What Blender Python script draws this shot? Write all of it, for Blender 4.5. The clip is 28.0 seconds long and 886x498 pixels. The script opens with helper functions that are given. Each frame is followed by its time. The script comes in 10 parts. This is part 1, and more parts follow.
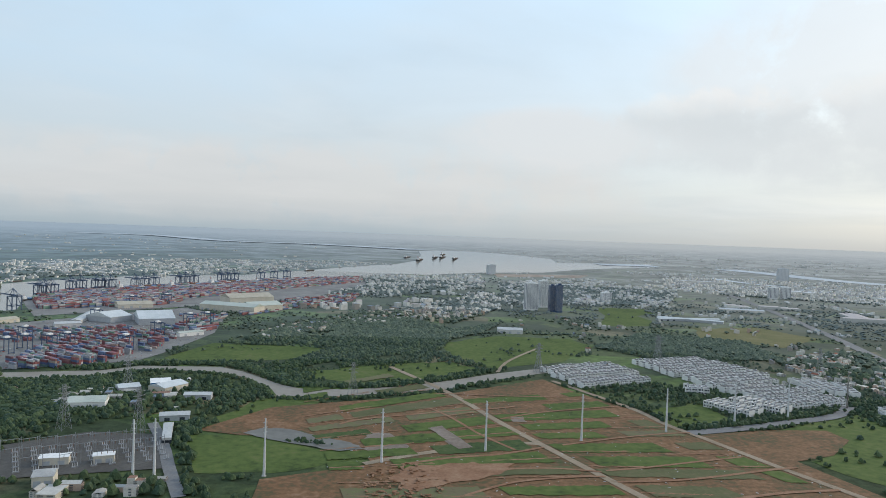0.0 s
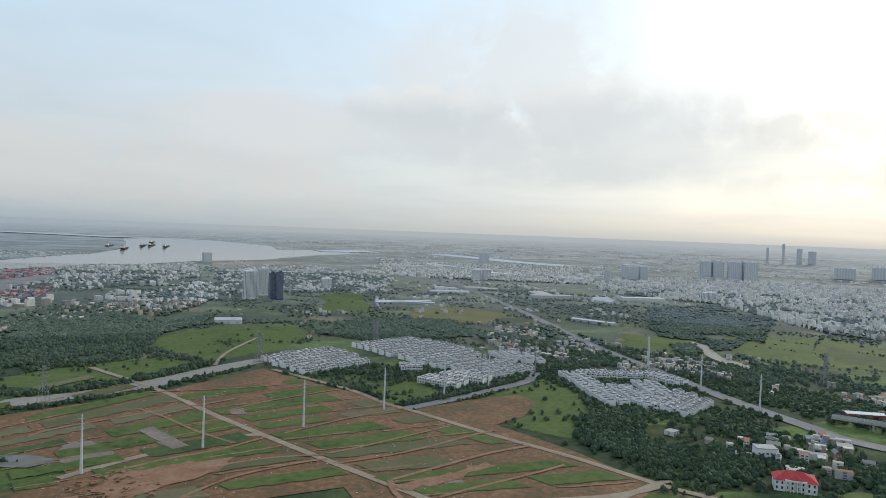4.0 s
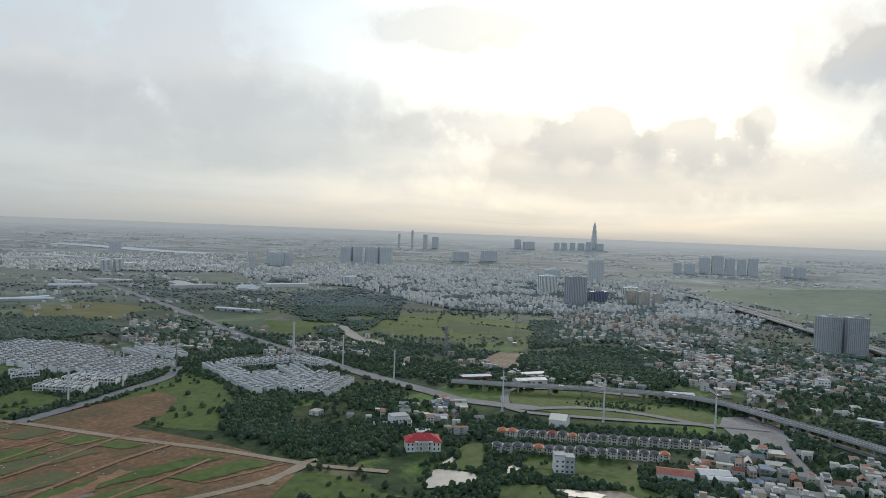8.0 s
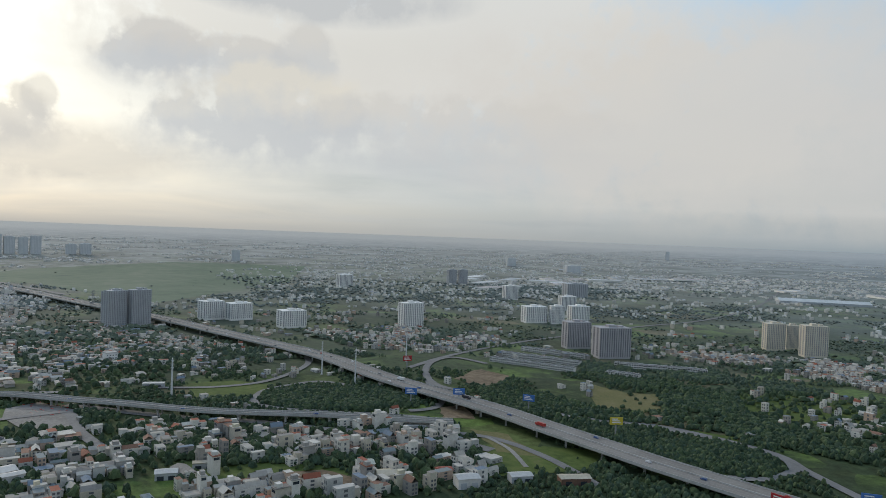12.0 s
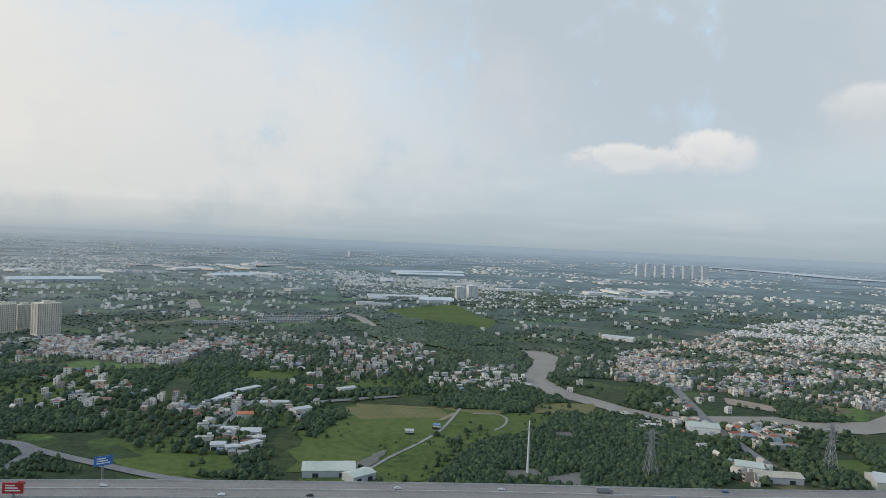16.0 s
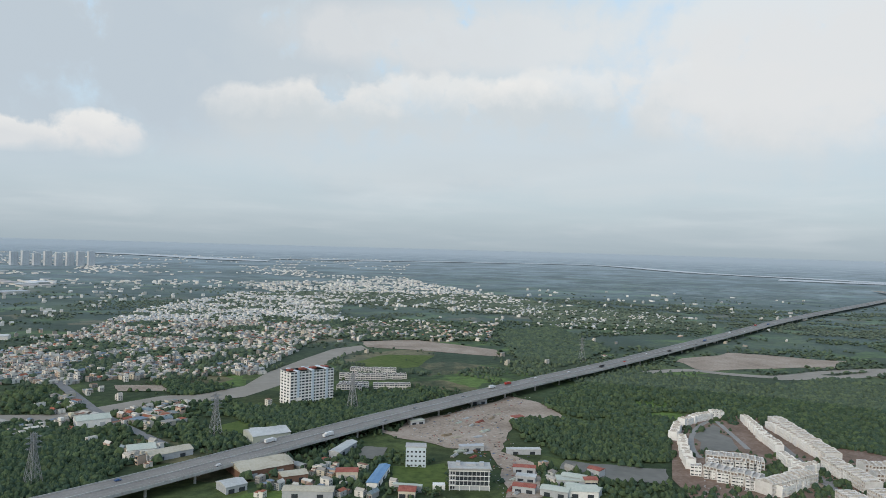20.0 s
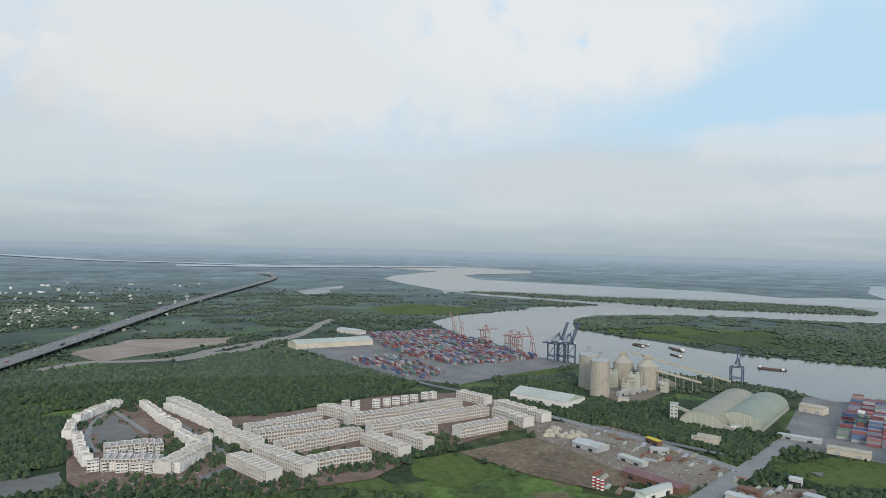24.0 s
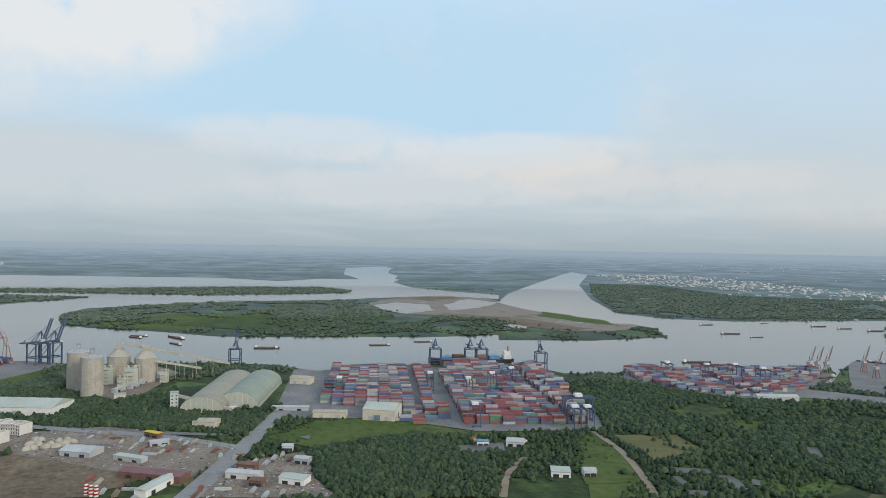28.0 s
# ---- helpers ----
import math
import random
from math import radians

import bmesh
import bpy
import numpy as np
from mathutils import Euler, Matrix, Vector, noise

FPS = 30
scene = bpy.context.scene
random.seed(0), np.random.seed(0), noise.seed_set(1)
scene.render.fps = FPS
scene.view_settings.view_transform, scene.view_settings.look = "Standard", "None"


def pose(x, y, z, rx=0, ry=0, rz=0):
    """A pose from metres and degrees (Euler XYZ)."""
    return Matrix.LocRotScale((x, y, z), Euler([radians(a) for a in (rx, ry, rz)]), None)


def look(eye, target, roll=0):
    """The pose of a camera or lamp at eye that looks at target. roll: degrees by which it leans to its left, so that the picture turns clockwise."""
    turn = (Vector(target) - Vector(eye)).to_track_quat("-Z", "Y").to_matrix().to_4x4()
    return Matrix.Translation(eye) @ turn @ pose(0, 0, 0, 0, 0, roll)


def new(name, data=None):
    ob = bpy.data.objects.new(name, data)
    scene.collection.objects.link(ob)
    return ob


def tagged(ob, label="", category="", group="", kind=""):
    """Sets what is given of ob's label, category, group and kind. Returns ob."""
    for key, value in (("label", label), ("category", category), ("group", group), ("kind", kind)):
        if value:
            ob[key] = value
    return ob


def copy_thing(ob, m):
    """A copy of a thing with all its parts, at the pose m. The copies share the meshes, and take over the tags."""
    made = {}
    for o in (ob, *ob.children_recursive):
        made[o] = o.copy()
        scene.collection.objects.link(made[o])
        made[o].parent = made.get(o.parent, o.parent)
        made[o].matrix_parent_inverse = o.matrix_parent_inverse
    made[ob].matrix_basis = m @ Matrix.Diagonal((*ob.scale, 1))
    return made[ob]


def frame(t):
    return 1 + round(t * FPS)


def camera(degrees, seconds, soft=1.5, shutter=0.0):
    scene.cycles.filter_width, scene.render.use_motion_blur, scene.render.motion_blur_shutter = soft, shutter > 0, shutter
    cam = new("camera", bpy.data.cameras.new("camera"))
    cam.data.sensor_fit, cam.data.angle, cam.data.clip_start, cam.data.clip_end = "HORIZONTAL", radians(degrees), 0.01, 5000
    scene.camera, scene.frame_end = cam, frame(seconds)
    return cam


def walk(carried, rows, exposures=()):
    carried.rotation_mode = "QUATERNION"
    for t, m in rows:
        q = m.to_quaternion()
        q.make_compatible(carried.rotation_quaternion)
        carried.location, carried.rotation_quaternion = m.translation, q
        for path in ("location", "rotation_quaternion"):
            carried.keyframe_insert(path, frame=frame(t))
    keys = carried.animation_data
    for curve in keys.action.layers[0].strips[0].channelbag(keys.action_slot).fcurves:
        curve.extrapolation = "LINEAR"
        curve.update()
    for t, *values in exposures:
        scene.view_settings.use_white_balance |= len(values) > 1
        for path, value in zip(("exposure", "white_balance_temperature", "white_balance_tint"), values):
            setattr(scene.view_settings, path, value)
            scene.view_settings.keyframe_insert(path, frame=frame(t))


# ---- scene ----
from mathutils.geometry import tessellate_polygon

cam = camera(63.99, 28.0, soft=0.9)

# ---- the camera hangs in one spot, high above the plain, and turns to its right ----
EYE = 175.0
PATH = [
    (0, 0.00, -1.23, -2.04), (0.5, -1.20, -1.31, -2.16), (1, -5.99, -1.31, -2.14),
    (1.5, -9.60, -1.34, -2.21), (2, -10.66, -1.38, -2.22), (2.5, -18.07, -1.35, -2.14),
    (4.5, -23.37, -1.50, -2.15), (5, -25.88, -1.52, -2.18), (5.5, -29.51, -1.53, -2.21),
    (6, -33.47, -1.51, -2.25), (6.5, -37.44, -1.50, -2.24), (7, -41.45, -1.49, -2.27),
    (7.5, -45.83, -1.47, -2.27), (8, -50.46, -1.46, -2.26), (8.5, -55.51, -1.43, -2.34),
    (9, -61.59, -1.39, -2.32), (9.5, -68.05, -1.34, -2.27), (10, -75.08, -1.29, -2.18),
    (10.5, -82.37, -1.25, -2.21), (11, -89.56, -1.22, -2.26), (11.5, -96.78, -1.18, -2.32),
    (12, -104.01, -1.14, -2.16), (12.5, -111.42, -1.08, -2.13), (14.5, -139.55, -0.78, -2.57),
    (15, -146.39, -0.76, -2.63), (15.5, -153.66, -0.66, -2.54), (16, -160.94, -0.57, -2.45),
    (16.5, -168.19, -0.48, -2.34), (17, -173.51, -0.41, -2.25), (17.5, -179.64, -0.34, -2.07),
    (18, -185.33, -0.29, -2.00), (18.5, -191.33, -0.22, -1.89), (19, -197.14, -0.19, -1.75),
    (19.5, -202.66, -0.16, -1.60), (20, -207.67, -0.13, -1.55), (20.5, -213.68, -0.10, -1.51),
    (21, -219.42, -0.08, -1.38), (21.5, -225.28, -0.07, -1.30), (23.5, -247.44, -0.02, -1.54),
    (24, -253.65, -0.01, -1.41), (24.5, -259.36, -0.02, -1.29), (25, -265.04, -0.04, -1.26),
    (25.5, -270.62, -0.06, -1.15), (26, -275.32, -0.07, -1.10), (26.5, -280.15, -0.08, -1.04),
    (27, -285.01, -0.13, -1.05), (27.5, -290.90, -0.19, -0.96), (28, -292.56, -0.22, -1.01),
]
EXPOSURES = [(0, 0.1), (4.5, 0.0), (8, -0.22), (10, -0.36), (12.5, -0.34), (15, -0.02), (17, -0.03), (20, 0.03), (28, 0.02)]
walk(cam, [(t, pose(0, 0, EYE, 90 + pitch, lean, yaw)) for t, yaw, pitch, lean in PATH], EXPOSURES)

# ---- sky and sun ----
SUN_AZ, SUN_EL = radians(64.0), radians(24.0)      # turned to the right from +y
to_sun = Vector((math.sin(SUN_AZ) * math.cos(SUN_EL), math.cos(SUN_AZ) * math.cos(SUN_EL), math.sin(SUN_EL)))


class Nodes:
    """Short hand for node trees."""

    def __init__(self, tree):
        self.tree = tree
        tree.nodes.clear()

    def add(self, kind, inputs=None, **props):
        n = self.tree.nodes.new(kind)
        for k, v in props.items():
            setattr(n, k, v)
        for k, v in (inputs or {}).items():
            if isinstance(v, bpy.types.NodeSocket):
                self.tree.links.new(v, n.inputs[k])
            else:
                n.inputs[k].default_value = v
        return n

    def math(self, op, a, b=0.0, c=0.0, clamp=False):
        return self.add("ShaderNodeMath", {0: a, 1: b, 2: c}, operation=op, use_clamp=clamp).outputs[0]

    def vec(self, op, a, b=(0, 0, 0)):
        return self.add("ShaderNodeVectorMath", {0: a, 1: b}, operation=op)

    def ramp(self, fac, stops, mode="LINEAR"):
        n = self.add("ShaderNodeValToRGB", {0: fac})
        n.color_ramp.interpolation = mode
        while len(n.color_ramp.elements) < len(stops):
            n.color_ramp.elements.new(0.5)
        for e, (p, c) in zip(n.color_ramp.elements, stops):
            e.position = p
            e.color = (c, c, c, 1) if isinstance(c, (int, float)) else (*c, 1)
        return n.outputs[0]

    def mix(self, fac, a, b, blend="MIX"):
        n = self.add("ShaderNodeMix", data_type="RGBA", blend_type=blend, clamp_factor=True)
        for i, v in ((0, fac), (6, a), (7, b)):
            if isinstance(v, bpy.types.NodeSocket):
                self.tree.links.new(v, n.inputs[i])
            else:
                n.inputs[i].default_value = v if i == 0 else (*v, 1)
        return n.outputs[2]

    def noise(self, vector, scale, detail=3.0, rough=0.55, distort=0.0):
        return self.add("ShaderNodeTexNoise", {"Vector": vector, "Scale": scale, "Detail": detail, "Roughness": rough, "Distortion": distort}).outputs[0]


PALE, SHADE, BLUEGREY, LEAD, WARM = (0.74, 0.745, 0.75), (0.78, 0.765, 0.73), (0.62, 0.665, 0.69), (0.70, 0.73, 0.755), (0.94, 0.90, 0.82)
CREST, GILT, GREY_UNDER = (0.84, 0.83, 0.81), (0.92, 0.88, 0.78), (0.60, 0.645, 0.67)
# single clouds: bearing and height in degrees, half width, half height, how dense, colour, and for heaped clouds the colour of the crest
CLOUDS = (
    (27.5, 11.4, 10, 7, 0.5, PALE), (13.8, 7.5, 18, 2.4, 0.4, BLUEGREY), (-12.9, 3.3, 30, 3.4, 0.45, (0.70, 0.66, 0.63)),
    (9.9, 7.8, 9, 2.4, 0.5, PALE), (30.9, 7.7, 16, 3.8, 0.40, BLUEGREY), (22.0, 9.6, 8, 2.2, 0.5, BLUEGREY, CREST), (37.0, 9.8, 11, 2.6, 0.35, LEAD, CREST), (52.4, 8.3, 9, 1.8, 0.5, SHADE), (51.3, 15.8, 9, 1.8, 0.5, SHADE),
    (100.0, 15.0, 24, 8, 0.75, WARM), (118.0, 10.0, 20, 7, 0.6, (0.86, 0.84, 0.80)), (58.0, 3.2, 16, 2.0, 0.5, WARM),
    (67.0, 5.0, 17, 2.6, 0.6, (0.84, 0.80, 0.72)), (61.8, 7.4, 5.6, 3.0, 0.75, SHADE, GILT), (70.4, 6.9, 6.0, 2.7, 0.75, SHADE, GILT), (74.2, 8.2, 1.3, 1.9, 0.6, SHADE, GILT), (41.8, 7.7, 13, 3.8, 0.28, BLUEGREY), (81.8, 12.4, 4.6, 2.6, 0.85, LEAD, SHADE),
    (86.4, 12.6, 6.4, 1.9, 0.75, LEAD, SHADE), (92.6, 12.9, 2.6, 2.8, 0.7, LEAD, SHADE), (89.5, 8.4, 10, 4.4, 0.8, LEAD, GILT), (103.8, 8.2, 15, 3.0, 0.6, LEAD, SHADE), (94.1, 18.0, 10, 2.0, 0.7, (0.62, 0.65, 0.68)), (110.0, 5.5, 14, 1.6, 0.45, LEAD),
    (-174.0, 18.0, 28, 8, 0.85, (0.57, 0.635, 0.685)), (-157.0, 17.0, 24, 7, 0.85, (0.62, 0.69, 0.735)), (-177.4, 16.2, 26, 9, 0.85, (0.53, 0.595, 0.65)), (131.1, 8.7, 26, 9, 0.55, (0.80, 0.77, 0.72)), (174.8, 13.2, 16, 8, 0.75, (0.50, 0.575, 0.645)), (-178.6, 7.7, 3.6, 1.7, 0.85, PALE, CREST), (175.4, 7.2, 6, 1.2, 0.75, PALE, CREST), (150.1, 9.6, 20, 8, 0.35, PALE),
    (-163.0, 10.2, 9, 2.6, 0.62, GREY_UNDER, CREST), (-153.7, 11.0, 13, 3.0, 0.62, GREY_UNDER, CREST), (-143.0, 11.4, 9, 3.0, 0.6, GREY_UNDER, CREST), (-132.6, 11.6, 8, 3.4, 0.75, GREY_UNDER, CREST), (-125.0, 10.0, 11, 2.6, 0.62, GREY_UNDER, CREST), (-152.1, 16.4, 14, 2.6, 0.55, PALE), (-142.8, 7.0, 28, 3.0, 0.45, BLUEGREY),
    (-77.7, 11.1, 17, 5.5, 0.85, (0.50, 0.70, 0.86)), (-68.8, 12.8, 20, 6, 0.8, (0.48, 0.69, 0.86)), (-115.2, 15.9, 26, 7.5, 0.9, (0.73, 0.765, 0.785)), (-96.7, 18.2, 15, 5.5, 0.9, (0.77, 0.80, 0.82)), (-125.1, 12.7, 13, 5, 0.6, PALE), (-85.3, 5.6, 26, 2.6, 0.6, (0.52, 0.60, 0.66)),
    (-92.5, 5.2, 15, 2.6, 0.5, BLUEGREY), (-71.3, 4.5, 13, 1.6, 0.4, PALE), (-78.0, 8.3, 10, 1.8, 0.5, PALE), (-62.0, 7.2, 12, 1.8, 0.5, (0.80, 0.77, 0.74)), (-52.0, 5.4, 12, 1.6, 0.5, (0.74, 0.70, 0.67)), (-42.1, 4.8, 15, 2.0, 0.45, BLUEGREY),
)


def make_sky():
    world = bpy.data.worlds.new("sky")
    scene.world = world
    world.use_nodes = True
    n = Nodes(world.node_tree)
    d = n.vec("NORMALIZE", n.add("ShaderNodeTexCoord").outputs["Generated"]).outputs[0]
    xyz = n.add("ShaderNodeSeparateXYZ", {0: d})
    x, y, z = xyz.outputs
    up = n.math("MAXIMUM", z, 0.0)
    # clear sky over a milky horizon
    clear = n.add("ShaderNodeTexSky", {"Vector": d}, sky_type="NISHITA", sun_disc=False, sun_elevation=SUN_EL, sun_rotation=SUN_AZ, air_density=1.0, dust_density=2.0).outputs[0]
    milk = n.ramp(n.math("MULTIPLY", up, 2.0), [(0.0, (0.385, 0.465, 0.52)), (0.10, (0.42, 0.50, 0.56)), (0.24, (0.48, 0.56, 0.62)), (0.42, (0.48, 0.62, 0.74)), (0.65, (0.46, 0.67, 0.87)), (0.85, (0.41, 0.62, 0.86)), (1.0, (0.38, 0.57, 0.84))])
    base = n.mix(0.02, milk, clear, "ADD")
    # light round the sun behind the clouds
    dot = n.vec("DOT_PRODUCT", d, tuple(to_sun)).outputs[1]
    near = n.math("MAXIMUM", dot, 0.0)
    base = n.mix(n.math("MULTIPLY", n.math("POWER", n.math("MULTIPLY_ADD", dot, 0.5, 0.5), 3.0), 0.20), base, (1.0, 0.82, 0.58), "ADD")
    # thin cloud sheets on a flat layer overhead
    lift = n.math("ADD", up, 0.10)
    flat = n.add("ShaderNodeCombineXYZ", {0: n.math("DIVIDE", x, lift), 1: n.math("DIVIDE", y, lift), 2: 0.0}).outputs[0]
    thin = n.ramp(n.noise(flat, 0.5, 6.0, 0.55, 0.5), [(0.40, 0.0), (0.66, 1.0)])
    tone = n.ramp(n.noise(flat, 0.8, 5.0, 0.5, 0.3), [(0.35, (0.48, 0.55, 0.60)), (0.62, (0.68, 0.725, 0.755))])
    base = n.mix(n.math("MULTIPLY", thin, 0.48), base, tone)
    base = n.mix(n.math("MULTIPLY", n.math("POWER", near, 7.0), 0.34), base, (1.0, 0.82, 0.46), "ADD")
    base = n.mix(n.math("MULTIPLY", n.math("POWER", near, 40.0), 0.7), base, (1.0, 0.92, 0.66), "ADD")
    fray = n.noise(d, 9.0, 8.0, 0.6, 0.2)
    wisp = n.noise(d, 26.0, 6.0, 0.6)
    puff = n.math("MULTIPLY_ADD", n.noise(d, 17.0, 7.0, 0.55, 0.1), 3.6, n.math("MULTIPLY_ADD", fray, 1.6, -1.75))
    rough = n.math("MULTIPLY_ADD", fray, 4.4, n.math("MULTIPLY_ADD", wisp, 1.8, -1.9))
    for az, el, wide, tall, dense, colour, *crest in CLOUDS:
        a, e = radians(az), radians(el)
        at = (math.sin(a) * math.cos(e), math.cos(a) * math.cos(e), math.sin(e))
        local = n.add("ShaderNodeMapping", {0: d, 1: at, 2: (0, 0, -a), 3: (1.25 * math.sin(radians(wide)), 0.9, 1.25 * math.sin(radians(tall)))}, vector_type="TEXTURE").outputs[0]
        ball = n.add("ShaderNodeTexGradient", {0: local}, gradient_type="SPHERICAL").outputs[1]
        heap = n.math("MULTIPLY", ball, puff if crest else rough)
        m = n.add("ShaderNodeMapRange", {0: heap, 1: 0.06, 2: 0.55, 3: 0.0, 4: dense}).outputs[0]
        if crest:
            # a heaped cloud: a firm lit crest over a soft base
            high = n.add("ShaderNodeSeparateXYZ", {0: local}).outputs[2]
            firm = n.add("ShaderNodeMapRange", {0: heap, 1: 0.17, 2: 0.36, 3: 0.0, 4: dense}).outputs[0]
            rise = n.add("ShaderNodeMapRange", {0: high, 1: -0.35, 2: 0.10, 3: 0.0, 4: 1.0}).outputs[0]
            m = n.mix(rise, m, firm)
            colour = n.mix(n.add("ShaderNodeMapRange", {0: n.math("MULTIPLY_ADD", wisp, 0.9, high), 1: 0.35, 2: 0.95, 3: 0.0, 4: 1.0}).outputs[0], colour, crest[0])
        base = n.mix(m, base, colour)
    # milky air along the horizon
    low = n.ramp(n.math("MULTIPLY_ADD", z, 10.0, 0.3), [(0.0, 1.0), (0.26, 0.95), (0.42, 0.45), (0.75, 0.0)])
    base = n.mix(low, base, n.mix(n.ramp(near, [(0.3, 0.0), (1.0, 1.0)]), (0.365, 0.438, 0.485), (0.64, 0.61, 0.555)))
    bg = n.add("ShaderNodeBackground", {0: base, 1: 1.0})
    n.add("ShaderNodeOutputWorld", {0: bg.outputs[0]})


make_sky()
sun = new("sun", bpy.data.lights.new("sun", "SUN"))
sun.data.energy, sun.data.angle, sun.data.color = 1.4, radians(12), (1.0, 0.90, 0.76)
sun.matrix_world = look((0, 0, 900), Vector((0, 0, 900)) - to_sun)


# ---- materials ----
def material(name, stops, scale=0.05, fine=1.2, rough=0.8, bump=0.0, sheen=0.0, metal=0.0, per="", spread=0.0, spec=0.2, fine_mix=0.45):
    """stops: colours from dark to light, laid out by a coarse and a fine grain. per: 'island' or 'object' picks a colour for each piece."""
    m = bpy.data.materials.new(name)
    m.use_nodes = True
    n = Nodes(m.node_tree)
    at = n.add("ShaderNodeNewGeometry")
    where = at.outputs["Position"]
    coarse = n.noise(where, scale, 5.0, 0.6, 0.3)
    grain = n.noise(where, fine, 3.0, 0.6)
    both = n.math("ADD", n.math("MULTIPLY", coarse, 1 - fine_mix), n.math("MULTIPLY", grain, fine_mix))
    if per:
        pick = at.outputs["Random Per Island"] if per == "island" else n.add("ShaderNodeObjectInfo").outputs["Random"]
        k = len(stops)
        colour = n.ramp(pick, [(i / k, c) for i, c in enumerate(stops)], "CONSTANT")
        shade = n.ramp(both, [(0.3, 1.0 - spread), (0.7, 1.0)])
        colour = n.mix(1.0, colour, shade, "MULTIPLY")
    else:
        k = max(1, len(stops) - 1)
        colour = n.ramp(both, [(0.34 + 0.32 * i / k, c) for i, c in enumerate(stops)])
    p = n.add("ShaderNodeBsdfPrincipled", {"Base Color": colour, "Roughness": rough, "Metallic": metal, "Specular IOR Level": spec, "Sheen Weight": sheen, "Sheen Roughness": 0.6})
    if bump:
        b = n.add("ShaderNodeBump", {"Height": grain, "Strength": bump, "Distance": 0.3})
        m.node_tree.links.new(b.outputs[0], p.inputs["Normal"])
    n.add("ShaderNodeOutputMaterial", {0: p.outputs[0]})
    return m


def ground_material():
    """Farmland: a mosaic of plots, scrub and dark thickets; from under 1 km on, distance haze is mixed into the colour.
    """
    m = bpy.data.materials.new("farmland")
    m.use_nodes = True
    n = Nodes(m.node_tree)
    where = n.add("ShaderNodeNewGeometry").outputs["Position"]
    level = n.vec("MULTIPLY", where, (1, 1, 0)).outputs[0]
    away = n.math("MAXIMUM", n.vec("LENGTH", level).outputs[1], 1.0)
    # the plan distance behind the drawn-together rim
    share = n.math("DIVIDE", n.math("SUBTRACT", n.math("MAXIMUM", away, 3000.0), 3000.0), 1960.0)
    true = n.math("ADD", n.math("SUBTRACT", n.math("MINIMUM", away, 3000.0), 3000.0), n.math("DIVIDE", 3000.0, n.math("SUBTRACT", 1.0, n.math("MINIMUM", share, 0.93))))
    ratio = n.math("DIVIDE", true, away)
    plan = n.vec("MULTIPLY", level, n.add("ShaderNodeCombineXYZ", {0: ratio, 1: ratio, 2: 0.0}).outputs[0]).outputs[0]
    bent = n.vec("ADD", plan, n.vec("MULTIPLY", n.add("ShaderNodeTexNoise", {"Vector": plan, "Scale": 0.01}).outputs[1], (60, 60, 0)).outputs[0]).outputs[0]
    plots = n.add("ShaderNodeTexVoronoi", {"Vector": bent, "Scale": 0.011}, distance="CHEBYCHEV").outputs[1]
    hue = n.ramp(n.add("ShaderNodeSeparateXYZ", {0: plots}).outputs[0], [(0.0, (0.056, 0.070, 0.030)), (0.3, (0.076, 0.098, 0.036)), (0.5, (0.098, 0.125, 0.043)), (0.62, (0.060, 0.084, 0.038)), (0.72, (0.105, 0.155, 0.042)), (0.93, (0.16, 0.14, 0.075))], "CONSTANT")
    thick = n.ramp(n.noise(plan, 0.006, 7.0, 0.68, 0.5), [(0.44, 0.0), (0.56, 1.0)])
    colour = n.mix(n.math("MULTIPLY", thick, 0.85), hue, (0.036, 0.052, 0.027))
    grain = n.noise(plan, 0.09, 6.0, 0.75)
    colour = n.mix(1.0, colour, n.ramp(grain, [(0.3, 0.5), (0.7, 1.5)]), "MULTIPLY")
    # pale roofs and roads of far settlements
    specks = n.add("ShaderNodeTexVoronoi", {"Vector": plan, "Scale": 0.03}).outputs[1]
    dots = n.ramp(n.add("ShaderNodeSeparateXYZ", {0: specks}).outputs[1], [(0.62, 0.0), (0.66, 1.0)])
    built = n.ramp(n.noise(plan, 0.0011, 5.0, 0.62, 0.4), [(0.50, 0.0), (0.60, 1.0)])
    # bright: how far the ground lies towards the sun
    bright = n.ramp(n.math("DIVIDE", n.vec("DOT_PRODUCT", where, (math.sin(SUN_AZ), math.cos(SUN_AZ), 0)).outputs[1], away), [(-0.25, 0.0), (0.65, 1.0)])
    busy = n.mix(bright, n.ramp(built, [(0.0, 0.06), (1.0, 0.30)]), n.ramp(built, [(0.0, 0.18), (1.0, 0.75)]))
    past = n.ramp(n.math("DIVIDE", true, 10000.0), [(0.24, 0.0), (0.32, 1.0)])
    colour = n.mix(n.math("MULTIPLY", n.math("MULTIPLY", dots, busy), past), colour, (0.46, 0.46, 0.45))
    # haze painted into the base colour by distance, paler and warmer towards the sun
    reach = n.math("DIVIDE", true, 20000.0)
    haze = n.mix(bright, n.ramp(reach, [(0.1, (0.205, 0.262, 0.285)), (0.25, (0.258, 0.308, 0.33)), (0.5, (0.325, 0.368, 0.385)), (1.0, (0.385, 0.42, 0.432))]), n.ramp(reach, [(0.06, (0.255, 0.258, 0.232)), (0.1, (0.315, 0.312, 0.282)), (0.25, (0.385, 0.372, 0.338)), (0.5, (0.45, 0.43, 0.39)), (1.0, (0.56, 0.52, 0.455))]))
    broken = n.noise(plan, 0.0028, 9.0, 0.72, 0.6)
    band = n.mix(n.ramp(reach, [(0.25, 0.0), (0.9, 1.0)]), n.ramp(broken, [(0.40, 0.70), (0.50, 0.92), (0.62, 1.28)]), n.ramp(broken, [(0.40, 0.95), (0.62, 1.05)]))
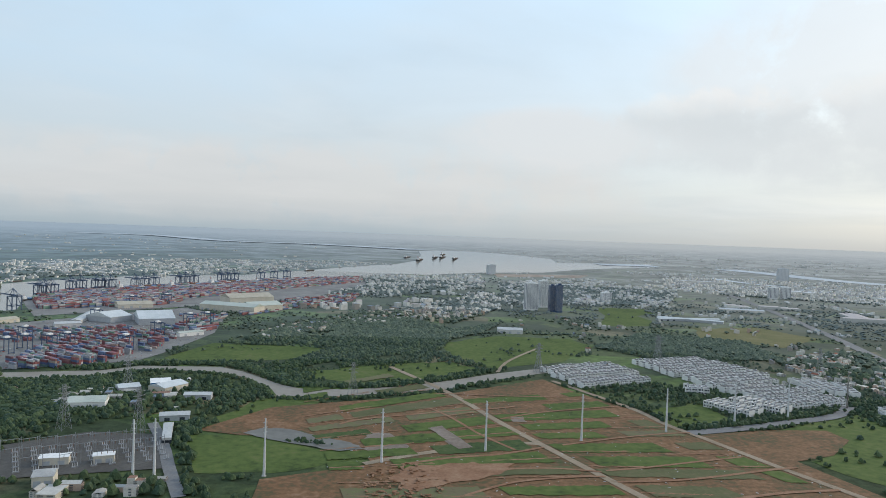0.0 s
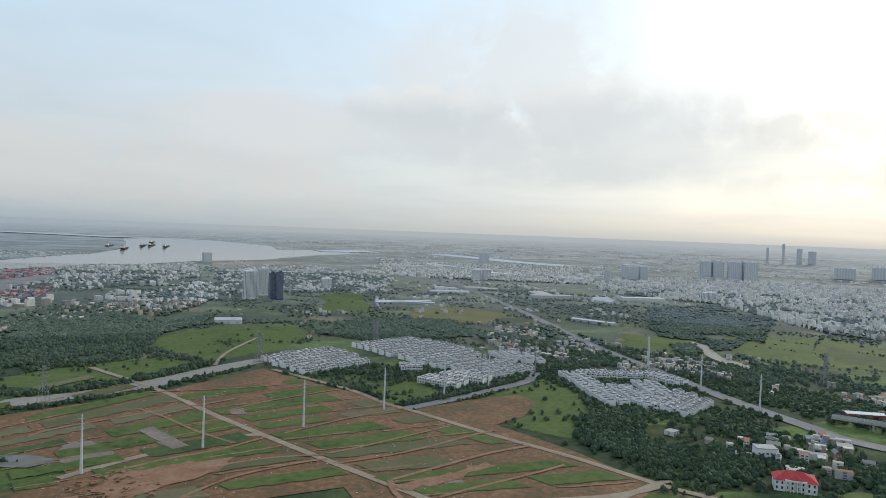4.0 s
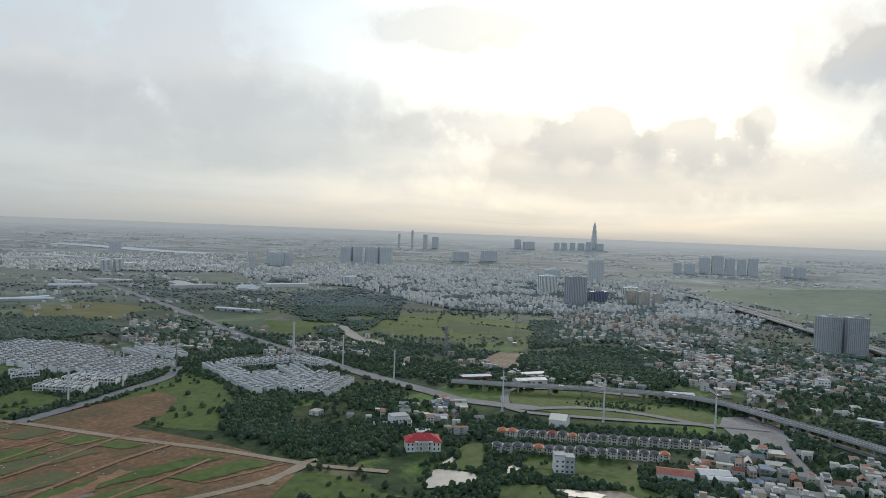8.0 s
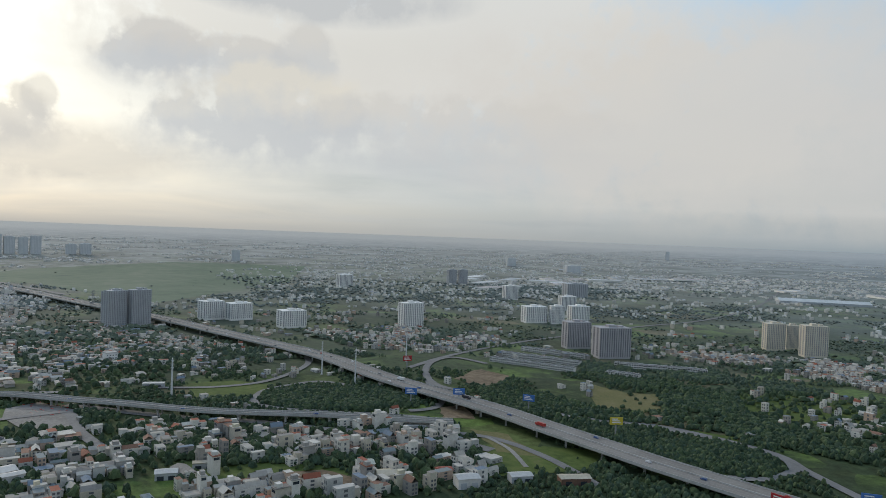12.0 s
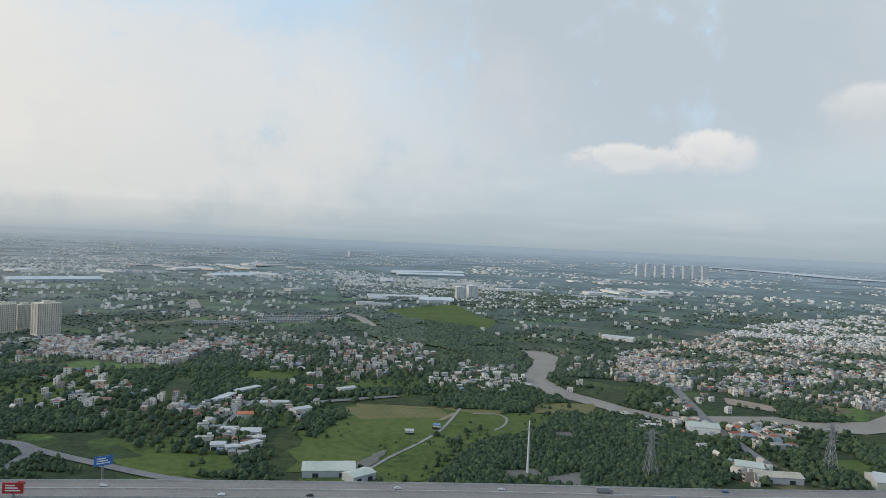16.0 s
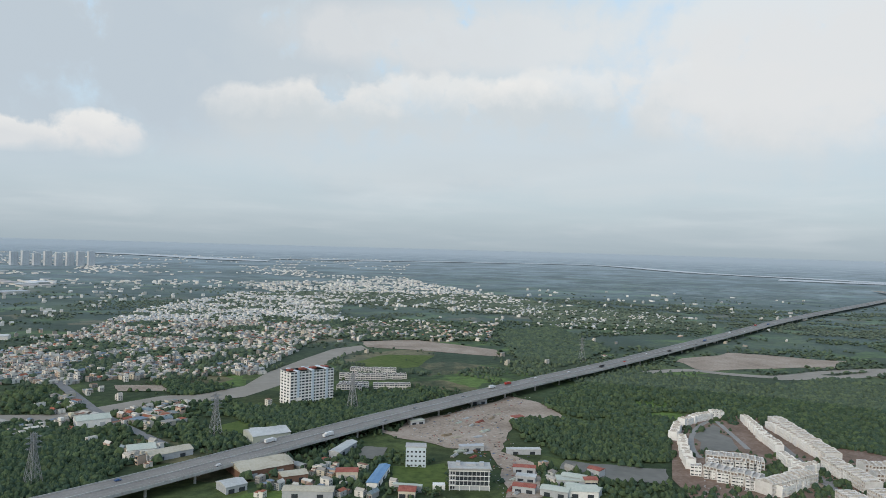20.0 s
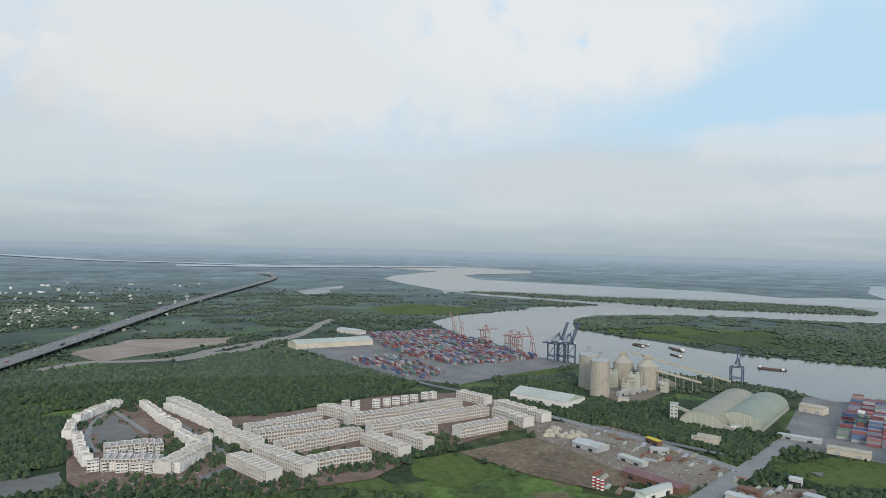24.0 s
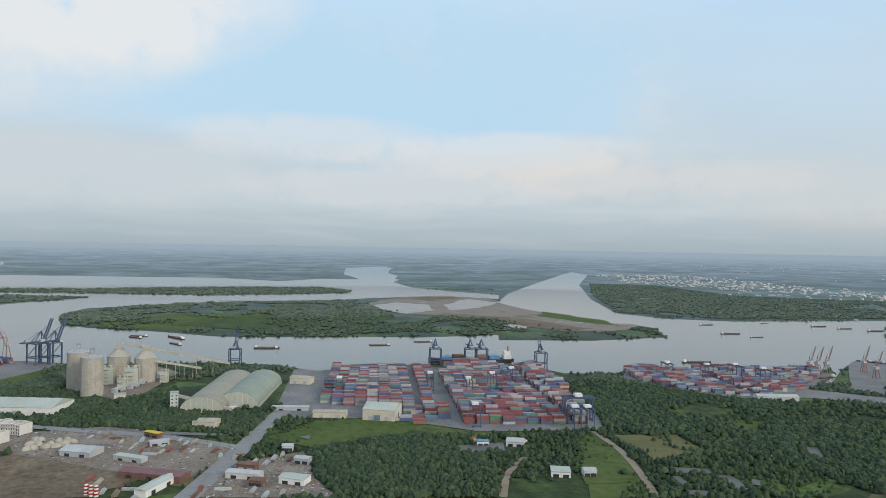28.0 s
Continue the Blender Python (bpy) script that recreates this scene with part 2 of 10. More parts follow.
    haze = n.mix(1.0, haze, band, "MULTIPLY")
    haze_share = n.mix(bright, n.ramp(reach, [(0.04, 0.0), (0.10, 0.32), (0.17, 0.60), (0.30, 0.82), (0.6, 0.97), (0.9, 1.0)]), n.ramp(reach, [(0.035, 0.0), (0.06, 0.18), (0.09, 0.38), (0.16, 0.62), (0.28, 0.82), (0.55, 0.96), (0.85, 1.0)]))
    colour = n.mix(haze_share, colour, haze)
    p = n.add("ShaderNodeBsdfPrincipled", {"Base Color": colour, "Roughness": 0.9, "Specular IOR Level": 0.08})
    n.add("ShaderNodeOutputMaterial", {0: p.outputs[0]})
    return m


def water_material(name, colour, rough):
    m = bpy.data.materials.new(name)
    m.use_nodes = True
    n = Nodes(m.node_tree)
    where = n.add("ShaderNodeNewGeometry").outputs["Position"]
    tint = n.mix(n.noise(where, 0.008, 4.0), tuple(c * 0.8 for c in colour), tuple(c * 1.2 for c in colour))
    b = n.add("ShaderNodeBump", {"Height": n.noise(where, 0.25, 4.0), "Strength": 0.25, "Distance": 0.4})
    p = n.add("ShaderNodeBsdfPrincipled", {"Base Color": tint, "Roughness": rough, "IOR": 1.33, "Normal": b.outputs[0]})
    n.add("ShaderNodeOutputMaterial", {0: p.outputs[0]})
    return m


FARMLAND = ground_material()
WATER = water_material("silty_water", (0.155, 0.145, 0.12), 0.14)
# pale colour painted in place of the sky reflected on far water
SKY_TONED_WATER = material("far_water", [(0.42, 0.44, 0.445), (0.48, 0.50, 0.50)], 0.002, 0.01, rough=0.5)
POND = material("pond_water", [(0.10, 0.095, 0.08), (0.14, 0.132, 0.112), (0.18, 0.17, 0.146)], 0.03, 0.1, rough=0.5, spec=0.15)
PALE_POND = material("pale_pond_water", [(0.30, 0.26, 0.21), (0.36, 0.32, 0.27), (0.42, 0.39, 0.34)], 0.03, 0.1, rough=0.45, spec=0.25)
PALE_ROAD = material("pale_concrete_road", [(0.20, 0.19, 0.175), (0.26, 0.25, 0.23), (0.31, 0.30, 0.275)], 0.03, 0.5)
VAULT = material("weathered_vault_sheet", [(0.27, 0.25, 0.19), (0.32, 0.30, 0.235), (0.37, 0.35, 0.28)], 0.05, 0.5)
GREEN_VAULT = material("weathered_green_sheet", [(0.23, 0.26, 0.205), (0.28, 0.31, 0.245), (0.32, 0.345, 0.28)], 0.05, 0.5)
MUD = material("wet_mud", [(0.13, 0.095, 0.07), (0.18, 0.135, 0.10), (0.24, 0.19, 0.15)], 0.04, 0.3, rough=0.6)
# far grass turned pale and bluish, haze put into its colour
HAZE_MEADOW = material("far_meadow_grass", [(0.095, 0.128, 0.098), (0.140, 0.178, 0.122), (0.165, 0.198, 0.140), (0.205, 0.225, 0.165)], 0.004, 0.022, spec=0.05)
GRASS = material("grass", [(0.040, 0.058, 0.019), (0.067, 0.095, 0.026), (0.084, 0.116, 0.032), (0.105, 0.132, 0.038), (0.129, 0.125, 0.058)], 0.014, 0.13, spec=0.08, fine_mix=0.55)
SCRUB = material("scrub", [(0.03, 0.05, 0.02), (0.06, 0.09, 0.03), (0.10, 0.11, 0.05)], 0.03, 0.3, spec=0.08)
REED = material("dry_grass", [(0.10, 0.11, 0.045), (0.15, 0.14, 0.06), (0.20, 0.17, 0.09)], 0.02, 0.3, spec=0.08)
DIRT = material("red_earth", [(0.054, 0.072, 0.022), (0.092, 0.070, 0.030), (0.150, 0.080, 0.036), (0.205, 0.108, 0.052), (0.25, 0.155, 0.092)], 0.018, 0.2, fine_mix=0.5)
SAND = material("pale_sand", [(0.20, 0.15, 0.11), (0.31, 0.245, 0.19), (0.41, 0.34, 0.275)], 0.02, 0.3)
PAVED = material("concrete_yard", [(0.13, 0.12, 0.11), (0.20, 0.19, 0.175), (0.27, 0.255, 0.235)], 0.02, 0.4)
ASPHALT = material("asphalt", [(0.13, 0.128, 0.125), (0.18, 0.175, 0.17), (0.22, 0.215, 0.205)], 0.03, 0.6)
TRACK = material("earth_road", [(0.21, 0.155, 0.10), (0.28, 0.215, 0.145), (0.34, 0.28, 0.20)], 0.03, 0.4)
LEAF = material("leaves", [(0.054, 0.087, 0.048), (0.074, 0.113, 0.057), (0.104, 0.147, 0.067), (0.063, 0.102, 0.063), (0.086, 0.123, 0.062)], 0.08, 1.1, per="island", spread=0.62, spec=0.12, rough=0.75, bump=0.5, fine_mix=0.72)
# leaves paled and greyed: distance haze painted into their colour
HAZE_LEAF = material("far_leaves", [(0.112, 0.144, 0.104), (0.136, 0.170, 0.118), (0.166, 0.198, 0.132), (0.124, 0.158, 0.118)], 0.06, 0.5, per="island", spread=0.45, spec=0.1, fine_mix=0.6)
THIN_HAZE_LEAF = material("middle_leaves", [(0.080, 0.113, 0.078), (0.102, 0.138, 0.086), (0.132, 0.170, 0.096), (0.090, 0.126, 0.088)], 0.07, 0.7, per="island", spread=0.5, spec=0.1, fine_mix=0.6)
DEEP_HAZE_LEAF = material("dim_leaves", [(0.150, 0.178, 0.162), (0.165, 0.194, 0.172), (0.185, 0.210, 0.182)], 0.1, 0.9, per="island", spread=0.25, spec=0.1)
BARK = material("bark", [(0.10, 0.08, 0.06), (0.17, 0.14, 0.11)], 0.5, 2.0)
TOWN_WALL = material("town_plaster", [(0.742, 0.693, 0.616), (0.618, 0.554, 0.442), (0.536, 0.525, 0.488), (0.803, 0.762, 0.681), (0.412, 0.376, 0.331), (0.556, 0.416, 0.322), (0.742, 0.693, 0.598), (0.340, 0.317, 0.285), (0.803, 0.762, 0.690)], 0.15, 0.9, per="island", spread=0.35)
TOWN_ROOF = material("town_roofs", [(0.433, 0.406, 0.359), (0.309, 0.287, 0.258), (0.567, 0.535, 0.478), (0.340, 0.119, 0.074), (0.391, 0.366, 0.322), (0.247, 0.277, 0.276), (0.639, 0.604, 0.534), (0.278, 0.158, 0.110), (0.206, 0.257, 0.313), (0.464, 0.426, 0.368)], 0.2, 0.8, per="island", spread=0.3)
# far town walls and roofs, lightened to paint distance haze into them
HAZE_PLASTER = material("far_plaster", [(0.803, 0.767, 0.699), (0.680, 0.658, 0.607), (0.840, 0.807, 0.736), (0.567, 0.549, 0.506), (0.742, 0.693, 0.616)], 0.15, 0.9, per="island", spread=0.2)
HAZE_ROOF = material("far_roofs", [(0.56, 0.56, 0.55), (0.66, 0.655, 0.645), (0.48, 0.43, 0.41), (0.47, 0.485, 0.495)], 0.2, 0.8, per="island", spread=0.2)
WHITE = material("white_paint", [(0.66, 0.64, 0.60), (0.76, 0.745, 0.71), (0.82, 0.805, 0.78)], 0.08, 0.5)
NEWWALL = material("pale_render", [(0.52, 0.495, 0.455), (0.62, 0.595, 0.56), (0.70, 0.675, 0.64)], 0.1, 0.6)
# tower windows lightened, the haze before them painted into the tone
WINDOWS = material("window_columns", [(0.20, 0.205, 0.215), (0.29, 0.295, 0.305)], 0.2, 0.8, rough=0.4)
GREYWALL = material("grey_render", [(0.34, 0.35, 0.36), (0.42, 0.43, 0.44), (0.48, 0.48, 0.48)], 0.06, 0.5)
CREAM = material("cream_render", [(0.50, 0.45, 0.36), (0.60, 0.54, 0.44), (0.66, 0.61, 0.51)], 0.06, 0.5)
# far tower colours with distance haze painted in, split by the sun's side
HAZEWALL = material("pale_far_render", [(0.50, 0.515, 0.515), (0.56, 0.57, 0.565), (0.60, 0.605, 0.60)], 0.06, 0.5)
HAZEWALL_DOWNSUN = material("grey_far_render", [(0.50, 0.525, 0.54), (0.57, 0.59, 0.60), (0.61, 0.625, 0.63)], 0.06, 0.5)
HAZEBAND = material("pale_far_windows", [(0.44, 0.455, 0.46), (0.50, 0.51, 0.515)], 0.06, 0.5)
OLDCREAM = material("weathered_cream", [(0.33, 0.29, 0.22), (0.43, 0.385, 0.30), (0.49, 0.45, 0.36)], 0.06, 0.5)
WORKS = material("dusty_concrete", [(0.33, 0.30, 0.25), (0.42, 0.39, 0.33), (0.48, 0.45, 0.385)], 0.08, 0.5)
CONCRETE = material("concrete", [(0.30, 0.29, 0.27), (0.40, 0.39, 0.37), (0.47, 0.46, 0.43)], 0.1, 0.6)
SLATE = material("slate_tiles", [(0.06, 0.06, 0.065), (0.10, 0.10, 0.105), (0.14, 0.14, 0.14)], 0.2, 0.9)
REDTILE = material("red_tiles", [(0.20, 0.06, 0.045), (0.29, 0.095, 0.07), (0.36, 0.14, 0.10)], 0.2, 0.9)
MAROON = material("maroon_sheet", [(0.17, 0.085, 0.085), (0.23, 0.125, 0.12)], 0.1, 0.6, rough=0.5)
PANES = material("shaded_panes", [(0.07, 0.075, 0.08), (0.12, 0.125, 0.13), (0.18, 0.18, 0.18)], 0.3, 1.2, rough=0.3)
GLASS = material("window_glass", [(0.03, 0.035, 0.04), (0.06, 0.07, 0.08)], 0.2, 1.0, rough=0.15)
STEEL = material("galvanised_steel", [(0.24, 0.245, 0.25), (0.34, 0.345, 0.35)], 0.2, 0.8, rough=0.5, metal=0.3)
CRANE_BLUE = material("crane_blue", [(0.06, 0.085, 0.13), (0.09, 0.125, 0.19)], 0.1, 0.6, rough=0.5)
CRANE_RED = material("crane_red", [(0.28, 0.15, 0.135), (0.35, 0.21, 0.19)], 0.1, 0.6, rough=0.5)
PALESHEET = material("pale_sheet_roof", [(0.36, 0.36, 0.345), (0.46, 0.46, 0.44), (0.54, 0.54, 0.52)], 0.06, 0.5, rough=0.5)
SHEET = material("sheet_roof", [(0.42, 0.44, 0.43), (0.54, 0.56, 0.55), (0.62, 0.63, 0.62)], 0.03, 0.6, rough=0.5)
GREENSHEET = material("pale_green_sheet", [(0.36, 0.39, 0.33), (0.45, 0.47, 0.40), (0.53, 0.53, 0.46)], 0.03, 0.6, rough=0.5)
BLUESHEET = material("blue_sheet", [(0.10, 0.20, 0.34), (0.16, 0.29, 0.44)], 0.05, 0.6, rough=0.5)
BOXES = material("container_paint", [(0.310, 0.129, 0.129), (0.138, 0.189, 0.310), (0.361, 0.189, 0.181), (0.482, 0.473, 0.464), (0.232, 0.095, 0.103), (0.146, 0.241, 0.232), (0.344, 0.146, 0.138), (0.310, 0.318, 0.335), (0.172, 0.232, 0.361), (0.396, 0.284, 0.241), (0.189, 0.103, 0.112), (0.447, 0.447, 0.464), (0.327, 0.129, 0.146), (0.120, 0.163, 0.284), (0.206, 0.310, 0.232), (0.275, 0.112, 0.120), (0.516, 0.499, 0.473), (0.258, 0.284, 0.344)], 0.1, 0.8, per="island", spread=0.35, rough=0.6)
HULL = material("dark_hull", [(0.05, 0.05, 0.055), (0.10, 0.09, 0.085)], 0.1, 0.6)
RUST = material("rusty_hull", [(0.14, 0.08, 0.06), (0.22, 0.13, 0.09)], 0.1, 0.6)


# ---- the shape of the land, bent past 3 km to fit the camera's view ----
EDGE, RIM = 3000.0, 4950.0


def fold(x, y, lift=0.0):
    """A place on the plan, in metres, put on the land. Past 3 km the land is shrunk towards the camera along its sight
    lines, up a slope, so that all the plain up to the horizon fits the camera's view within the rim. Gives the place
    and the scale there."""
    d = math.hypot(x, y)
    if d <= EDGE:
        return x, y, lift, 1.0
    r = EDGE + (RIM - EDGE) * (1 - EDGE / d)
    s = r / d
    return x * s, y * s, EYE * (1 - s) + lift * (1 + 2.5 * (1 - s)), s


def fold_all(p, lift):
    """The same for an array of plan places (n x 2): an array n x 3 and the scales."""
    d = np.maximum(np.hypot(p[:, 0], p[:, 1]), 1.0)
    r = np.where(d <= EDGE, d, EDGE + (RIM - EDGE) * (1 - EDGE / d))
    s = r / d
    return np.stack([p[:, 0] * s, p[:, 1] * s, EYE * (1 - s) + lift * (1 + 2.5 * (1 - s))], 1), s


def mesh_of(name, verts, faces, *mats, index=None):
    me = bpy.data.meshes.new(name)
    me.from_pydata([tuple(v) for v in verts], [], [tuple(f) for f in faces])
    for m in mats:
        me.materials.append(m)
    if index is not None:
        me.polygons.foreach_set("material_index", index)
    me.update()
    return me


def part(name, bm, mat, parent, label=""):
    """Link a bmesh as one mesh object under a thing or a part."""
    me = bpy.data.meshes.new(name)
    bm.to_mesh(me)
    bm.free()
    me.materials.append(mat)
    ob = new(name, me)
    ob.parent = parent
    return tagged(ob, label)


def make_ground():
    rings = [0.0, 150.0, 300.0]
    while rings[-1] < 30000:
        rings.append(rings[-1] * 1.025 if rings[-1] > 380 else rings[-1] + 60)
    rings.append(60000.0)
    count = 360
    verts, faces = [], []
    for d in rings:
        for k in range(count):
            a = math.tau * k / count
            x, y, z, s = fold(d * math.sin(a), d * math.cos(a))
            verts.append((x, y, z))
    for i in range(len(rings) - 1):
        for k in range(count):
            a, b = i * count + k, i * count + (k + 1) % count
            faces.append((a, a + count, b + count, b))
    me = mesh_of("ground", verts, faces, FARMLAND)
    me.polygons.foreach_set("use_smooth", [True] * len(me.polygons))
    tagged(new("ground", me), "wide green plain of fields, scrub and woods, haze painted over its far part", "ground", kind="structure")


make_ground()
LAYERS = []            # each flat sheet lies a little above the one before
KEEP_OUT = []          # plan outlines where nothing is scattered


def inside(p, outline):
    """Which of the plan places (n x 2) lie inside an outline."""
    q = np.asarray(outline, float)
    a, b = q, np.roll(q, -1, 0)
    hit = np.zeros(len(p), bool)
    for (x0, y0), (x1, y1) in zip(a, b):
        if y0 == y1:
            continue
        cross = ((y0 > p[:, 1]) != (y1 > p[:, 1])) & (p[:, 0] < (x1 - x0) * (p[:, 1] - y0) / (y1 - y0) + x0)
        hit ^= cross
    return hit


def split(tri, out):
    """Halve a plan triangle until it is short against its distance."""
    (ax, ay), (bx, by), (cx, cy) = tri
    d = max(1.0, min(math.hypot(ax, ay), math.hypot(bx, by), math.hypot(cx, cy)))
    sides = [math.dist(tri[0], tri[1]), math.dist(tri[1], tri[2]), math.dist(tri[2], tri[0])]
    k = max(range(3), key=lambda i: sides[i])
    if sides[k] < max(120.0, 0.07 * d) or len(out) > 6000:
        out.append(tri)
        return
    p, q, r = tri[k], tri[(k + 1) % 3], tri[(k + 2) % 3]
    mid = ((p[0] + q[0]) / 2, (p[1] + q[1]) / 2)
    split((p, mid, r), out)
    split((mid, q, r), out)


def sheet(name, mat, outline, lift, label, category, clear=True):
    """A flat sheet of water, earth or paving inside a plan outline."""
    from_plan = [Vector((x, y, 0)) for x, y in outline]
    LAYERS.append(name)
    lift += 0.0022 * len(LAYERS)
    tris = []
    far = max(math.hypot(x, y) for x, y in outline) > EDGE - 100
    for t in tessellate_polygon([from_plan]):
        tri = tuple((from_plan[i].x, from_plan[i].y) for i in t)
        if far:
            split(tri, tris)
        else:
            tris.append(tri)
    verts, faces = [], []
    for tri in tris:
        k = len(verts)
        up = (tri[1][0] - tri[0][0]) * (tri[2][1] - tri[0][1]) - (tri[1][1] - tri[0][1]) * (tri[2][0] - tri[0][0]) > 0
        for x, y in tri if up else reversed(tri):
            verts.append(fold(x, y, lift)[:3])
        faces.append((k, k + 1, k + 2))
    if clear:
        KEEP_OUT.append(outline)
    return tagged(new(name, mesh_of(name, verts, faces, mat)), label, category, kind="structure")


# ---- kinds of things ----
def prism(bm, outline, z0, z1, cap=True):
    """A straight body over a plan outline, added to bm."""
    low = [bm.verts.new((x, y, z0)) for x, y in outline]
    top = [bm.verts.new((x, y, z1)) for x, y in outline]
    k = len(low)
    for i in range(k):
        bm.faces.new((low[i], low[(i + 1) % k], top[(i + 1) % k], top[i]))
    if cap:
        bm.faces.new(top)
        bm.faces.new(list(reversed(low)))


def block(bm, x0, y0, z0, x1, y1, z1):
    prism(bm, [(x0, y0), (x1, y0), (x1, y1), (x0, y1)], z0, z1)


def beam(bm, a, b, w, h=None):
    """A straight bar of square section from a to b."""
    a, b = Vector(a), Vector(b)
    d = (b - a).normalized()
    side = d.cross(Vector((0, 0, 1)))
    side = Vector((1, 0, 0)) if side.length < 1e-3 else side.normalized()
    rise = side.cross(d)
    h = h or w
    ring = [[bm.verts.new(p + side * (w / 2 * i) + rise * (h / 2 * j)) for i, j in ((-1, -1), (1, -1), (1, 1), (-1, 1))] for p in (a, b)]
    for i in range(4):
        j = (i + 1) % 4
        bm.faces.new((ring[0][i], ring[0][j], ring[1][j], ring[1][i]))
    bm.faces.new(ring[0][::-1])
    bm.faces.new(ring[1])


def tube(bm, x, y, z0, z1, r0, r1, k=10):
    rings = [[bm.verts.new((x + r * math.cos(math.tau * i / k), y + r * math.sin(math.tau * i / k), z)) for i in range(k)] for z, r in ((z0, r0), (z1, r1))]
    for i in range(k):
        j = (i + 1) % k
        bm.faces.new((rings[0][i], rings[0][j], rings[1][j], rings[1][i]))
    bm.faces.new(rings[1])
    bm.faces.new(rings[0][::-1])


def gable(bm, w, d, z, rise, over=0.4):
    """A ridged roof along y over a body w x d, eaves at z."""
    x, y = w / 2 + over, d / 2 + over
    v = [bm.verts.new(p) for p in ((-x, -y, z), (x, -y, z), (x, y, z), (-x, y, z), (0, -y, z + rise), (0, y, z + rise))]
    for f in ((0, 1, 4), (2, 3, 5), (1, 2, 5, 4), (3, 0, 4, 5), (3, 2, 1, 0)):
        bm.faces.new([v[i] for i in f])


def hip(bm, w, d, z, rise, over=0.5):
    """A roof that slopes to all four sides, ridge along y."""
    x, y = w / 2 + over, d / 2 + over
    e = max(0.0, y - x)
    v = [bm.verts.new(p) for p in ((-x, -y, z), (x, -y, z), (x, y, z), (-x, y, z), (0, -e, z + rise), (0, e, z + rise))]
    for f in ((0, 1, 4), (2, 3, 5), (1, 2, 5, 4), (3, 0, 4, 5), (3, 2, 1, 0)):
        bm.faces.new([v[i] for i in f])


def thing(name, x, y, turn=0.0, label="", category="", group="", size=1.0):
    """An empty at the base of a thing, standing on the land at a plan place; turn in degrees."""
    px, py, pz, s = fold(x, y)
    ob = new(name)
    ob.matrix_basis = pose(px, py, pz, 0, 0, turn) @ Matrix.Scale(s * size, 4)
    return tagged(ob, label, category, group)


def copy_to(ob, x, y, turn=0.0, size=1.0, label=""):
    px, py, pz, s = fold(x, y)
    made = copy_thing(ob, pose(px, py, pz, 0, 0, turn))
    made.scale = [s * size] * 3
    return tagged(made, label)


def bearing(x, y):
    """The turn in degrees that makes a thing's -y side face the middle of the plan."""
    return math.degrees(math.atan2(-x, y))


def strip(name, mat, line, width, lift, label, category, clear=True):
    """A road or channel of one width along a plan line, with rounded bends."""
    pts = smooth(line)
    LAYERS.append(name)
    lift += 0.0022 * len(LAYERS)
    left, right = [], []
    for i, (x, y) in enumerate(pts):
        x0, y0 = pts[max(0, i - 1)]
        x1, y1 = pts[min(len(pts) - 1, i + 1)]
        k = math.hypot(x1 - x0, y1 - y0) or 1.0
        nx, ny = -(y1 - y0) / k * width / 2, (x1 - x0) / k * width / 2
        left.append((x + nx, y + ny))
        right.append((x - nx, y - ny))
    verts = [fold(*p, lift)[:3] for pair in zip(left, right) for p in pair]
    faces = [(2 * i, 2 * i + 1, 2 * i + 3, 2 * i + 2) for i in range(len(pts) - 1)]
    if clear:
        for i in range(0, len(pts) - 1):
            KEEP_OUT.append([left[i], left[i + 1], right[i + 1], right[i]])
    return tagged(new(name, mesh_of(name, verts, faces, mat)), label, category, kind="structure")


def smooth(line, step=6):
    """More places along a plan line, on a curve through those given."""
    p = [line[0], *line, line[-1]]
    out = []
    for i in range(1, len(p) - 2):
        for k in range(step):
            t = k / step
            out.append(tuple(0.5 * (2 * p[i][c] + (p[i + 1][c] - p[i - 1][c]) * t + (2 * p[i - 1][c] - 5 * p[i][c] + 4 * p[i + 1][c] - p[i + 2][c]) * t * t + (3 * p[i][c] - p[i - 1][c] - 3 * p[i + 1][c] + p[i + 2][c]) * t ** 3) for c in (0, 1)))
    out.append(tuple(line[-1]))
    return out


def fill(outline, gap, jitter=0.5, turn=0.0, clear=True):
    """Places on a shaken grid inside an outline, off roads and water."""
    q = np.asarray(outline, float)
    a = radians(turn)
    rot = np.array([[math.cos(a), -math.sin(a)], [math.sin(a), math.cos(a)]])
    back = q @ rot
    lo, hi = back.min(0), back.max(0)
    gx, gy = (gap, gap) if isinstance(gap, (int, float)) else gap
    nx, ny = int((hi[0] - lo[0]) / gx) + 1, int((hi[1] - lo[1]) / gy) + 1
    if nx * ny > 120000:
        k = math.sqrt(nx * ny / 120000)
        gx, gy = gx * k, gy * k
        nx, ny = int((hi[0] - lo[0]) / gx) + 1, int((hi[1] - lo[1]) / gy) + 1
    i, j = np.meshgrid(np.arange(nx), np.arange(ny))
    p = np.stack([lo[0] + (i.ravel() + 0.5) * gx, lo[1] + (j.ravel() + 0.5) * gy], 1)
    p += (np.random.rand(*p.shape) - 0.5) * jitter * 2 * np.array([gx, gy]) * 0.5
    p = p @ rot.T
    p = p[inside(p, outline)]
    if clear and len(p):
        lo, hi = p.min(0), p.max(0)
        for o in KEEP_OUT:
            xs, ys = [c[0] for c in o], [c[1] for c in o]
            if max(xs) < lo[0] or min(xs) > hi[0] or max(ys) < lo[1] or min(ys) > hi[1]:
                continue
            near = np.where((p[:, 0] >= min(xs)) & (p[:, 0] <= max(xs)) & (p[:, 1] >= min(ys)) & (p[:, 1] <= max(ys)))[0]
            if len(near):
                bad = near[inside(p[near], o)]
                p = np.delete(p, bad, 0)
    return p


